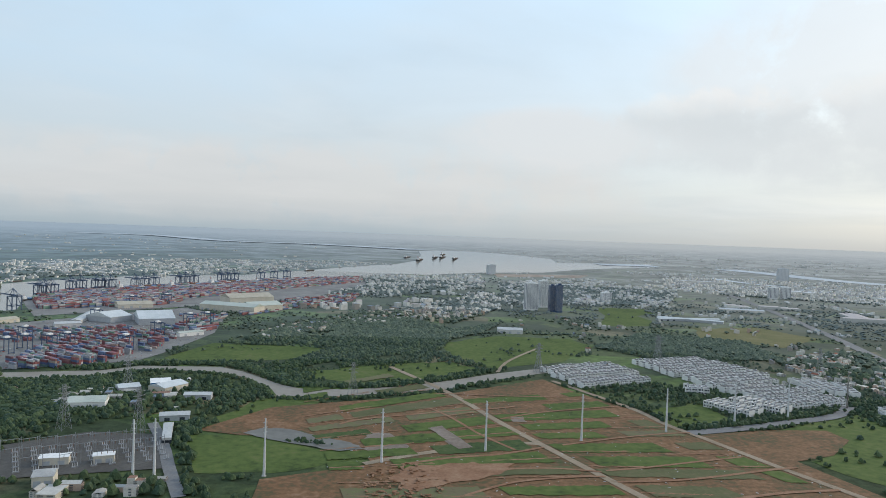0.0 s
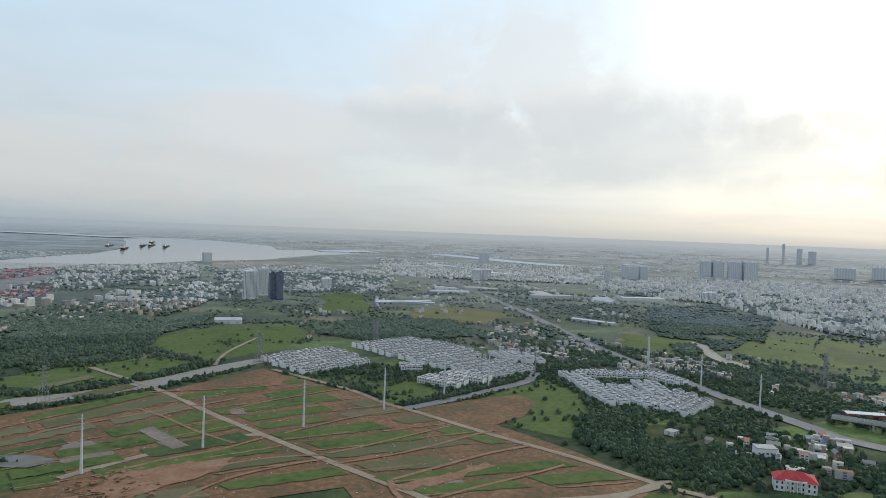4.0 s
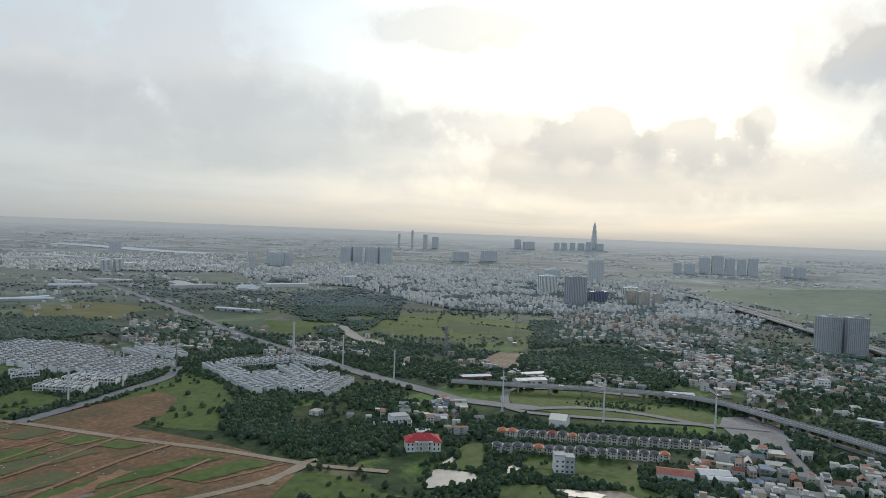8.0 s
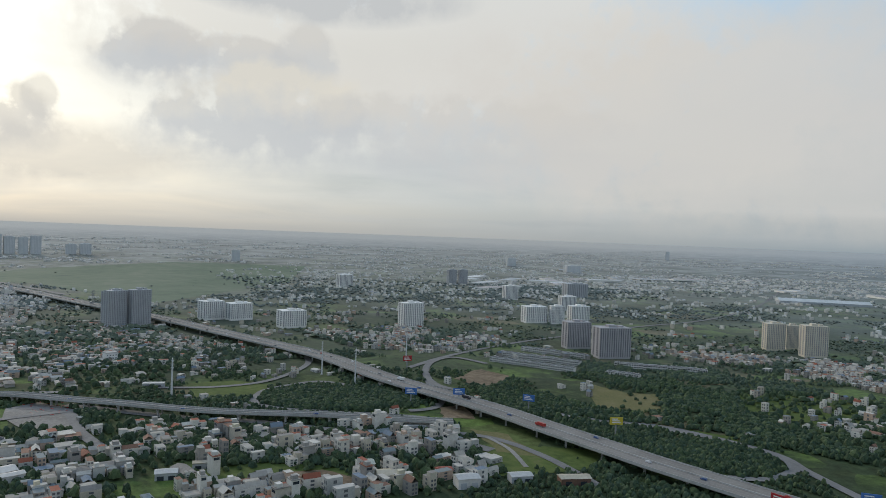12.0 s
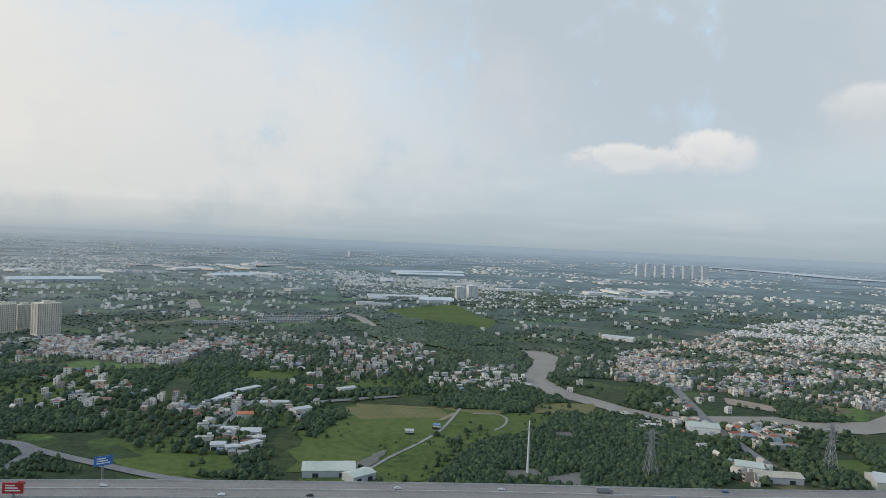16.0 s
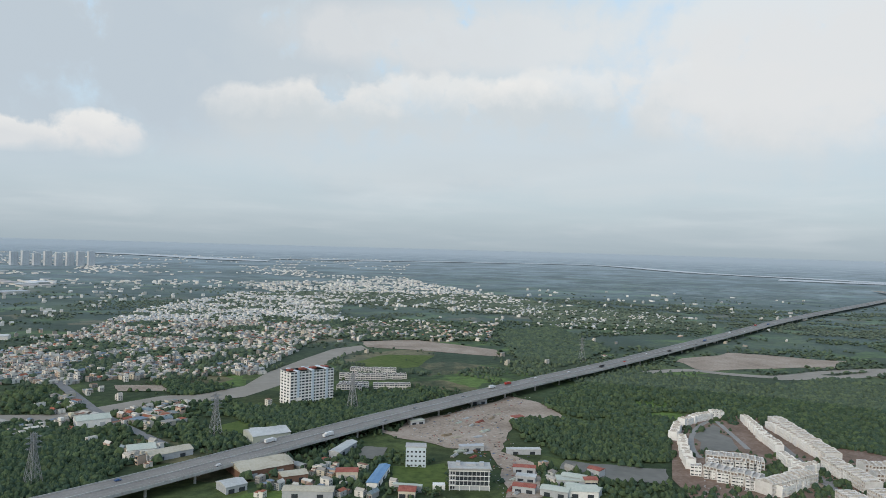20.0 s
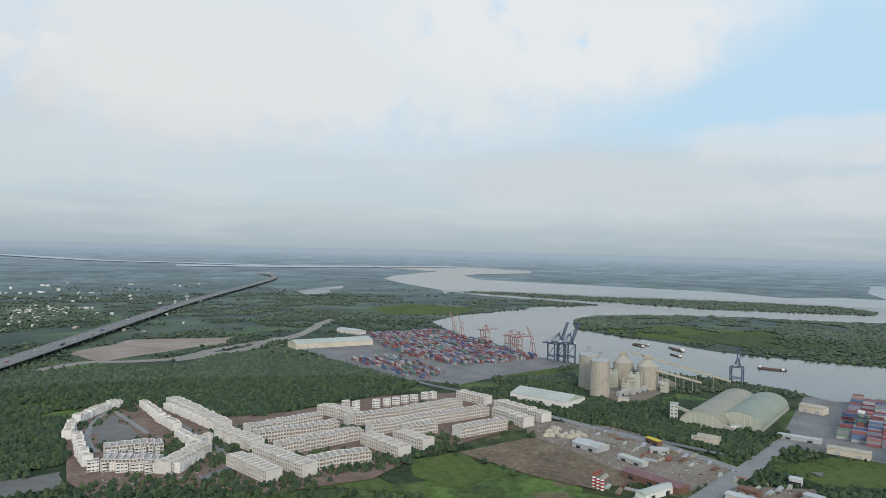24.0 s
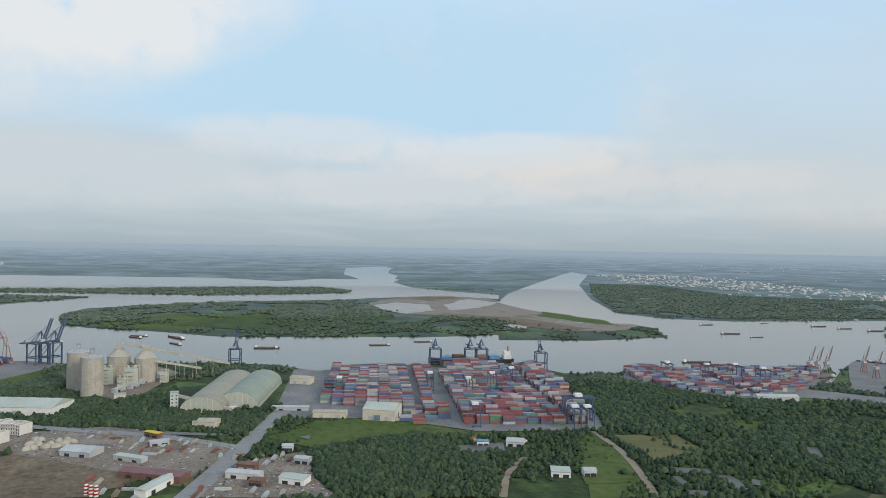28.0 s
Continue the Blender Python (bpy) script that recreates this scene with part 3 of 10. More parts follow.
def ragged_loop(outline, n=4, shake=0.055):
    """The outline with its sides broken into uneven bends."""
    out = []
    for (ax, ay), (bx, by) in zip(outline, [*outline[1:], outline[0]]):
        k = math.dist((ax, ay), (bx, by)) * shake
        out += [(ax + (bx - ax) * i / n + (random.uniform(-k, k) if i else 0), ay + (by - ay) * i / n + (random.uniform(-k, k) if i else 0)) for i in range(n)]
    return out


def lumps(count, rough=0.085):
    """A crown of small uneven clumps about 1 m high and wide, as vertices and triangles."""
    bm = bmesh.new()
    for i in range(count):
        a = math.tau * (i * 0.618 + random.random() * 0.2)
        r = 0.0 if i == 0 else random.uniform(0.2, 0.38)
        m = Matrix.Translation((r * math.cos(a), r * math.sin(a), random.uniform(0.42, 0.8) if i else 0.72)) @ Matrix.Diagonal((random.uniform(0.2, 0.3), random.uniform(0.2, 0.3), random.uniform(0.16, 0.26), 1)) @ pose(0, 0, 0, random.uniform(0, 180), random.uniform(0, 180), 0)
        bmesh.ops.create_icosphere(bm, subdivisions=1, radius=1.0, matrix=m)
    for v in bm.verts:
        v.co += Vector((random.uniform(-1, 1), random.uniform(-1, 1), random.uniform(-1, 1))) * rough
    bm.verts.index_update()
    verts = np.array([v.co[:] for v in bm.verts])
    faces = np.array([[v.index for v in f.verts] for f in bm.faces])
    bm.free()
    return verts, faces


def dome(at=(0.0, 0.0, 0.0), size=1.0, sides=5):
    """One leafy clump: two uneven rings and a tip, open below."""
    low = [(random.uniform(0.42, 0.58), random.uniform(0.10, 0.34)) for _ in range(sides)]
    top = [(random.uniform(0.24, 0.42), random.uniform(0.60, 0.84)) for _ in range(sides)]
    lean, verts = random.random(), [(random.uniform(-0.14, 0.14), random.uniform(-0.14, 0.14), random.uniform(0.9, 1.08))]
    for ring, shift in ((top, 0.5), (low, 0.0)):
        verts += [(r * math.cos(math.tau * (k + shift + lean) / sides), r * math.sin(math.tau * (k + shift + lean) / sides), z) for k, (r, z) in enumerate(ring)]
    faces = []
    for k in range(sides):
        j = (k + 1) % sides
        faces += [(0, 1 + k, 1 + j), (1 + k, 1 + sides + j, 1 + j), (1 + k, 1 + sides + k, 1 + sides + j)]
    return np.array(verts) * size + np.array(at), np.array(faces)


def cluster(count):
    """A near crown: one tall clump and smaller ones leaning against it."""
    pieces = [dome()]
    for k in range(count - 1):
        a = math.tau * (k / max(1, count - 1) + random.random() * 0.3)
        pieces.append(dome((0.4 * math.cos(a), 0.4 * math.sin(a), random.uniform(-0.08, 0.3)), random.uniform(0.42, 0.68)))
    verts, faces, start = [], [], 0
    for v, f in pieces:
        verts.append(v)
        faces.append(f + start)
        start += len(v)
    return np.concatenate(verts), np.concatenate(faces)


CROWNS = [cluster(2) for _ in range(16)]
CLUMPS = [dome() for _ in range(12)]
BUSHES = [lumps(1) for _ in range(6)]


def tuft():
    """A far tree: a low uneven crown of ten faces."""
    ring = [(random.uniform(0.40, 0.62) * math.cos(math.tau * k / 5), random.uniform(0.40, 0.62) * math.sin(math.tau * k / 5), random.uniform(0.25, 0.75)) for k in range(5)]
    verts = np.array([(random.uniform(-0.2, 0.2), random.uniform(-0.2, 0.2), 1.0), *ring, (0, 0, 0)])
    return verts, np.array([(0, 1 + k, 1 + (k + 1) % 5) for k in range(5)] + [(6, 1 + (k + 1) % 5, 1 + k) for k in range(5)])


TUFTS = [tuft() for _ in range(8)]


def bulk(name, shapes, places, wide, tall, mats, label, category, index=None, turn=None, rise=None):
    """Many like pieces in one mesh: each place takes one of the shapes, scaled to its width and height. wide: n or n x 2."""
    verts, faces, mi, start = [], [], [], 0
    base, s = fold_all(places, 0.0)
    if rise is not None:
        base[:, 2] += rise * s
    pick = np.random.randint(0, len(shapes), len(places))
    turn = np.random.rand(len(places)) * math.tau if turn is None else turn
    wide = np.asarray(wide, float)
    if wide.ndim == 1:
        wide = np.stack([wide, wide], 1)
    for k, (v, f) in enumerate(shapes):
        who = np.where(pick == k)[0]
        if not len(who):
            continue
        c, sn = np.cos(turn[who])[:, None], np.sin(turn[who])[:, None]
        x, y = v[None, :, 0] * wide[who, 0:1], v[None, :, 1] * wide[who, 1:2]
        z = v[None, :, 2] * np.asarray(tall)[who][:, None]
        out = np.stack([x * c - y * sn, x * sn + y * c, z], 2) * s[who][:, None, None] + base[who][:, None, :]
        verts.append(out.reshape(-1, 3))
        faces.append((f[None] + (start + np.arange(len(who)) * len(v))[:, None, None]).reshape(-1, f.shape[1]))
        if index is not None:
            mi.append(np.tile(index, len(who)))
        start += len(who) * len(v)
    if not verts:
        return None
    verts, faces = np.concatenate(verts), np.concatenate(faces)
    me = bpy.data.meshes.new(name)
    n, k = faces.shape
    me.vertices.add(len(verts))
    me.vertices.foreach_set("co", verts.astype(np.float32).ravel())
    me.loops.add(n * k)
    me.loops.foreach_set("vertex_index", faces.astype(np.int32).ravel())
    me.polygons.add(n)
    me.polygons.foreach_set("loop_start", (np.arange(n) * k).astype(np.int32))
    for m in mats:
        me.materials.append(m)
    if mi:
        me.polygons.foreach_set("material_index", np.concatenate(mi).astype(np.int32))
    me.update(calc_edges=True)
    me.shade_flat()
    me.validate()
    return tagged(new(name, me), label, category, kind="stuff")


TREES = []             # plan places of trees, with their heights


FIELDS = []            # open grass, nearly free of trees
GLADES = []            # open ground cut out of the woods
PLAIN = []             # woods and open fields, free of scattered houses


def woods(outline, gap=8.0, tall=8.0, thin=0.0, open_land=False, over=False):
    if not thin:
        PLAIN.append(outline)
    nearest = min(math.hypot(x, y) for x, y in outline)
    gap, tall = gap * (0.43 if gap < 13 and nearest < 700 else 0.50 if gap < 13 and nearest < 1150 else 0.85 if nearest < 2200 else 1.1), tall * 0.52
    p = fill(outline, gap, 0.9, clear=not over)
    if open_land:
        for o in FIELDS:
            hit = inside(p, o)
            p = p[~hit | (np.random.rand(len(p)) < np.where(np.hypot(p[:, 0], p[:, 1]) > 1500, 0.015, 0.08))]
    for o in GLADES:
        if len(p):
            p = p[~inside(p, o) | (np.random.rand(len(p)) < 0.05)]
    if thin and len(p):
        keep = np.array([noise.noise((x * 0.0125, y * 0.0125, 3.0)) * 0.7 + noise.noise((x * 0.0035, y * 0.0035, 7.0)) * 0.55 + random.uniform(-0.16, 0.16) > thin for x, y in p])
        p = p[keep]
    if len(p):
        TREES.append(np.column_stack([p, tall * np.random.uniform(0.45, 1.35, len(p))]))


# a house of the joined town: walls and a roof, five quads
HOUSE_BOX = (np.array([(-.5, -.5, 0), (.5, -.5, 0), (.5, .5, 0), (-.5, .5, 0), (-.5, -.5, 1), (.5, -.5, 1), (.5, .5, 1), (-.5, .5, 1)]),
             np.array([(0, 1, 5, 4), (1, 2, 6, 5), (2, 3, 7, 6), (3, 0, 4, 7), (4, 5, 6, 7)]))
HOUSE_RIDGE = (np.array([(-.5, -.5, 0), (.5, -.5, 0), (.5, .5, 0), (-.5, .5, 0), (-.5, -.5, .72), (.5, -.5, .72), (.5, .5, .72), (-.5, .5, .72), (0, -.5, 1), (0, .5, 1)]),
               np.array([(0, 1, 5, 4), (1, 2, 6, 5), (2, 3, 7, 6), (3, 0, 4, 7), (4, 8, 9, 7), (8, 5, 6, 9)]))
HOUSE_STEP = (np.array([(-.5, -.5, 0), (.5, -.5, 0), (.5, .5, 0), (-.5, .5, 0), (-.5, -.5, .72), (.5, -.5, .72), (.5, .5, .72), (-.5, .5, .72), (-.5, 0.0, .72), (.5, 0.0, .72), (-.5, 0.0, 1), (.5, 0.0, 1), (.5, .5, 1), (-.5, .5, 1)]),
              np.array([(0, 1, 5, 4), (1, 2, 6, 5), (2, 3, 7, 6), (3, 0, 4, 7), (4, 5, 9, 8), (8, 9, 11, 10), (9, 6, 12, 11), (6, 7, 13, 12), (7, 8, 10, 13), (10, 11, 12, 13)]))


def windowed(shape, top):
    """The same house with window bands and door openings set on its four walls."""
    verts, faces = shape
    verts, quads = list(map(tuple, verts)), list(map(tuple, faces))
    for k in range(3):
        z0, z1 = top * (0.08 + 0.31 * k), top * (0.25 + 0.31 * k)
        for x0, x1 in ((-0.38, -0.08), (0.08, 0.38)):
            for y in (-0.507, 0.507):
                i = len(verts)
                verts += [(x0, y, z0), (x1, y, z0), (x1, y, z1), (x0, y, z1)]
                quads.append((i, i + 1, i + 2, i + 3) if y < 0 else (i + 3, i + 2, i + 1, i))
        for x in (-0.507, 0.507):
            i = len(verts)
            verts += [(x, -0.12, z0), (x, 0.1, z0), (x, 0.1, z1), (x, -0.12, z1)]
            quads.append((i + 3, i + 2, i + 1, i) if x < 0 else (i, i + 1, i + 2, i + 3))
    return np.array(verts), np.array(quads)


TOWN = []              # plan x, y, width, depth, height, turn
NEAR_TOWN = []


def houses(outline, gap=12.0, wide=(3.2, 5.6), deep=(5, 9.5), tall=(5, 14), turn=0.0, chance=1.0, near=0.0, green=True, clump=0.011):
    """Houses on a shaken grid of lots inside an outline. Those nearer than near become single things."""
    p = fill(outline, gap * 0.86, 0.35, turn)
    if not len(p):
        return
    if not green:
        for o in PLAIN:
            p = p[~inside(p, o)]
    crowd = np.array([noise.noise((x * clump, y * clump, 11.0)) for x, y in p])
    built = np.random.rand(len(p)) < chance * np.clip((0.62 if green else 0.05) + 1.9 * crowd, 0.04 if green else 0.0, 1.1)
    lawn = p[~built & (np.random.rand(len(p)) < 0.95) & (np.hypot(p[:, 0], p[:, 1]) < 2600)]
    if green and len(lawn):
        TREES.append(np.column_stack([lawn, np.random.uniform(3.5, 8.5, len(lawn))]))
    p = p[built]
    k = len(p)
    if not k:
        return
    d = np.hypot(p[:, 0], p[:, 1])
    p = p[np.random.rand(k) < np.minimum(1.0, (1700 / d) ** 1.1)]
    k = len(p)
    if not k:
        return
    grow = np.clip(np.hypot(p[:, 0], p[:, 1]) / 1900, 1.0, 1.45)
    a = np.radians(turn) + np.random.randint(0, 2, k) * math.pi / 2 + np.random.normal(0, 0.05, k)
    rows = np.column_stack([p, grow * np.random.uniform(*wide, k), grow * np.random.uniform(*deep, k), 0.78 * np.random.uniform(*tall, k), a])
    low = np.random.rand(k) < 0.16          # sheds and workshops among the houses
    rows[low, 2] *= 1.9
    rows[low, 3] *= 1.5
    rows[low, 4] = np.random.uniform(3.0, 4.6, low.sum())
    d = np.hypot(p[:, 0], p[:, 1])
    TOWN.append(rows[d >= near])
    NEAR_TOWN.append(rows[d < near])


# ---- water ----
RIVER = "broad silty grey-brown river between low green banks"
sheet("river_north", WATER, [(-1168, 1877), (-1149, 1999), (-1018, 2317), (-718, 2564), (-574, 2978), (-400, 3533), (-252, 3851), (-166, 4412), (-167, 5572), (-230, 6738), (101, 7456), (538, 6948), (777, 6191), (882, 5745), (791, 4894), (1227, 5169), (1571, 5357), (1385, 4683), (838, 4073), (498, 3498), (180, 3293), (-50.7, 2972), (-193, 2966), (-309, 2739), (-481, 2503), (-645, 2240), (-770, 2009), (-862, 1863), (-913, 1683), (-878, 1487), (-815, 1363), (-822, 1322)], 0.4, RIVER, "river")
strip("far_channel_north", SKY_TONED_WATER, [(-5357, 10133), (-4212, 10295), (-2512, 8226), (-1447, 8133), (-246, 7179)], 330, 1.5, "far narrow river channel", "river")
strip("far_river_city", SKY_TONED_WATER, [(1895, 4769), (1997, 4309), (2050, 3771), (2194, 3457)], 190, 1.0, "far river bend", "river")
strip("far_river_reach", SKY_TONED_WATER, [(1074, 4915), (1484, 4944)], 300, 1.2, "far river bend", "river")
strip("far_river_arm", SKY_TONED_WATER, [(1333, 3513), (1372, 3222), (1470, 2978)], 60, 1.0, "far river arm", "river")
CANAL = material("muddy_canal_water", [(0.21, 0.18, 0.145), (0.25, 0.22, 0.18), (0.29, 0.26, 0.215)], 0.02, 0.1, rough=0.5, spec=0.12)
sheet("canal_north", CANAL, [(-495, 799), (-395, 831), (-364, 865), (-270, 876), (-236, 853), (-198, 813), (-173, 787), (-151, 773), (-95.7, 776), (-35.0, 804), (17.0, 844), (60.1, 885), (119, 929), (159, 948), (155, 924), (114, 891), (57.8, 847), (16.5, 800), (-33.4, 772), (-103, 743), (-166, 733), (-179, 763), (-218, 816), (-259, 842), (-322, 848), (-357, 834), (-384, 806), (-473, 763)], 0.4, "muddy canal winding past fields", "canal")
sheet("creek_east", CANAL, [(864, 964), (857, 915), (796, 819), (785, 751), (763, 734), (755, 781), (788, 846)], 0.4, "pale creek among trees", "creek")
sheet("river_south_bend", CANAL, [(262, -1161), (215, -1166), (187, -1125), (171, -1003), (171, -934), (129, -862), (83.6, -831), (55.1, -808), (9.7, -792), (-54.4, -826), (-94.9, -847), (-133, -840), (-190, -872), (-234, -947), (-323, -1055), (-412, -1131), (-389, -1068), (-304, -968), (-234, -864), (-177, -810), (-121, -802), (-85.0, -811), (-52.4, -791), (8.9, -757), (59.0, -778), (115, -815), (151, -827), (186, -880), (206, -944), (207, -1016), (216, -1078)], 0.4, RIVER, "river")
sheet("river_south_arm", CANAL, [(-393, -1134), (-452, -1158), (-447, -1117), (-374, -1051), (-306, -952), (-238, -877), (-187, -834), (-149, -800), (-126, -802), (-132, -824), (-175, -841), (-224, -906), (-259, -954), (-319, -1051)], 0.4, RIVER, "river")
sheet("creek_south", CANAL, [(1201, -1494), (1189, -1521), (1053, -1366), (1048, -1320)], 0.4, "small pale creek", "creek")
strip("creek_meander", CANAL, [(743, -1480), (681, -1424), (586, -1298), (541, -1271)], 22, 0.4, "narrow creek", "creek")
strip("canal_east", CANAL, [(-745, -778), (-827, -770), (-859, -724), (-914, -681), (-1020, -683), (-1147, -666)], 22, 0.4, "canal among woods", "canal")
sheet("river_east", CANAL, [(-928, -695), (-961, -684), (-984, -675), (-1010, -657), (-1069, -658), (-1107, -662), (-1189, -680), (-1209, -665), (-1292, -672), (-1461, -723), (-1556, -737), (-1539, -709), (-1448, -692), (-1349, -667), (-1232, -639), (-1156, -636), (-1138, -651), (-1075, -634), (-1027, -632), (-977, -635), (-948, -650), (-918, -654), (-888, -665)], 0.4, RIVER, "river")
strip("far_river_south", SKY_TONED_WATER, [(-249, -9219), (-863, -8248), (-1368, -6976), (-1679, -6757)], 420, 1.5, "far river", "river")
strip("far_river_east", SKY_TONED_WATER, [(-1890, -7538), (-3284, -7422), (-4416, -7302), (-5711, -6780), (-5073, -4685), (-5180, -3783), (-5251, -3067)], 260, 1.5, "far river", "river")
strip("far_river_link", SKY_TONED_WATER, [(-4597, -3455), (-4984, -2951), (-5798, -2435), (-6581, -1770)], 360, 1.5, "far river", "river")
sheet("oxbow", WATER, [(-2436, -1292), (-2697, -1315), (-2889, -1297), (-2700, -1224), (-2579, -1224), (-2407, -1132), (-2267, -1163)], 0.8, "oxbow pool", "river")
sheet("river_upper", WATER, [(-5798, -2435), (-6789, -1826), (-6059, -982), (-5451, -884), (-4926, -1161), (-4538, -1181), (-4012, -945), (-3909, -601), (-3766, -124), (-3637, 310), (-3307, 563), (-3506, 785), (-3458, 983), (-3951, 1141), (-4697, 1228), (-5138, 1362), (-5495, 1766), (-5065, 1704), (-4428, 1431), (-3812, 1312), (-3246, 1081), (-2779, 1019), (-2538, 1081), (-2316, 1186), (-2124, 1088), (-2301, 964), (-2256, 710), (-2196, 593), (-2168, 454), (-2220, 190), (-2340, 16.9), (-2434, -215), (-2532, -408), (-2640, -620), (-2793, -784), (-2614, -755), (-2852, -836), (-3333, -1200), (-3690, -1423), (-4159, -1534), (-5163, -1559)], 0.8, RIVER, "river")
sheet("river_bend", WATER, [(-1617, -499), (-1800, -481), (-2007, -405), (-2196, -300), (-2395, -173), (-2337, -57.2), (-2015, -161), (-1881, -188), (-1651, -171), (-1571, -112), (-1478, 12.1), (-1371, 119), (-1332, 219), (-1307, 354), (-1261, 474), (-1257, 645), (-1060, 545), (-1009, 395), (-965, 219), (-1000, 188), (-1072, 160), (-1080, 77.7), (-1091, 9.9), (-1117, -96.7), (-1154, -147), (-1260, -253), (-1393, -371)], 0.6, RIVER, "river")
sheet("river_port", WATER, [(-1568, -258), (-1518, -167), (-1472, -125), (-1363, 37.7), (-1304, 198), (-1236, 422), (-1181, 628), (-1132, 782), (-1136, 960), (-1273, 1044), (-1354, 1045), (-1405, 986), (-1537, 994), (-1764, 989), (-1998, 1019), (-2381, 1261), (-2906, 1658), (-3758, 2321), (-4475, 2885), (-4000, 2712), (-2885, 1909), (-2073, 1419), (-1604, 1181), (-1444, 1219), (-1346, 1346), (-1260, 1775), (-788, 1113), (-804, 1058), (-751, 964), (-674, 845), (-653, 788), (-725, 920), (-756, 946), (-774, 886), (-811, 814), (-825, 719), (-847, 645), (-825, 609), (-846, 539), (-882, 529), (-977, 379), (-980, 251), (-998, 191), (-1049, 136), (-1110, 15.8), (-1152, -126), (-1172, -192)], 0.6, RIVER, "river")
sheet("river_fork", WATER, [(-4564, 1198), (-5024, 1619), (-4588, 1519), (-3902, 1251), (-3393, 1178), (-3049, 994), (-2756, 1012), (-2567, 1084), (-2372, 893), (-2255, 768), (-2207, 599), (-2137, 475), (-2192, 281), (-2129, 57.3), (-2008, -146), (-1880, -185), (-1763, -184), (-1558, -143), (-1507, -194), (-1436, -236), (-2168, -358), (-2341, -216), (-2560, -53.6), (-2465, 242), (-2506, 556), (-2520, 684), (-2782, 759), (-2921, 508), (-2767, 231), (-2937, -61.9), (-2810, -152), (-2763, -289), (-2845, -470), (-3661, -606), (-3547, -192), (-3338, 88.4), (-3422, 437), (-3090, 442), (-3257, 722), (-3401, 979), (-4047, 1056)], 0.7, RIVER, "river")


sheet("thin_island", HAZE_MEADOW, [(-2808, -753), (-2664, -408), (-2546, -82.8), (-2439, 209), (-2486, 670), (-2635, 720), (-2842, 637), (-2882, 246), (-2828, -205), (-2890, -585)], 1.2, "long thin wooded island between two channels", "island", clear=False)
sheet("island_meadow", SCRUB, [(-1594, 43.6), (-1716, 195), (-1798, 489), (-1635, 558), (-1449, 419), (-1418, 226)], 1.0, "pale meadow inside the wooded island", "field", clear=False)

YARD_EARTH = material("yard_earth", [(0.15, 0.115, 0.08), (0.225, 0.18, 0.135), (0.30, 0.26, 0.21)], 0.03, 0.3)
FILL = material("island_fill", [(0.11, 0.13, 0.085), (0.19, 0.16, 0.12), (0.27, 0.215, 0.17), (0.20, 0.185, 0.14), (0.38, 0.345, 0.31)], 0.006, 0.03, fine_mix=0.35)
BROWN_EARTH = material("brown_earth", [(0.075, 0.064, 0.038), (0.14, 0.10, 0.062), (0.195, 0.145, 0.092), (0.28, 0.215, 0.148)], 0.022, 0.18, fine_mix=0.5)

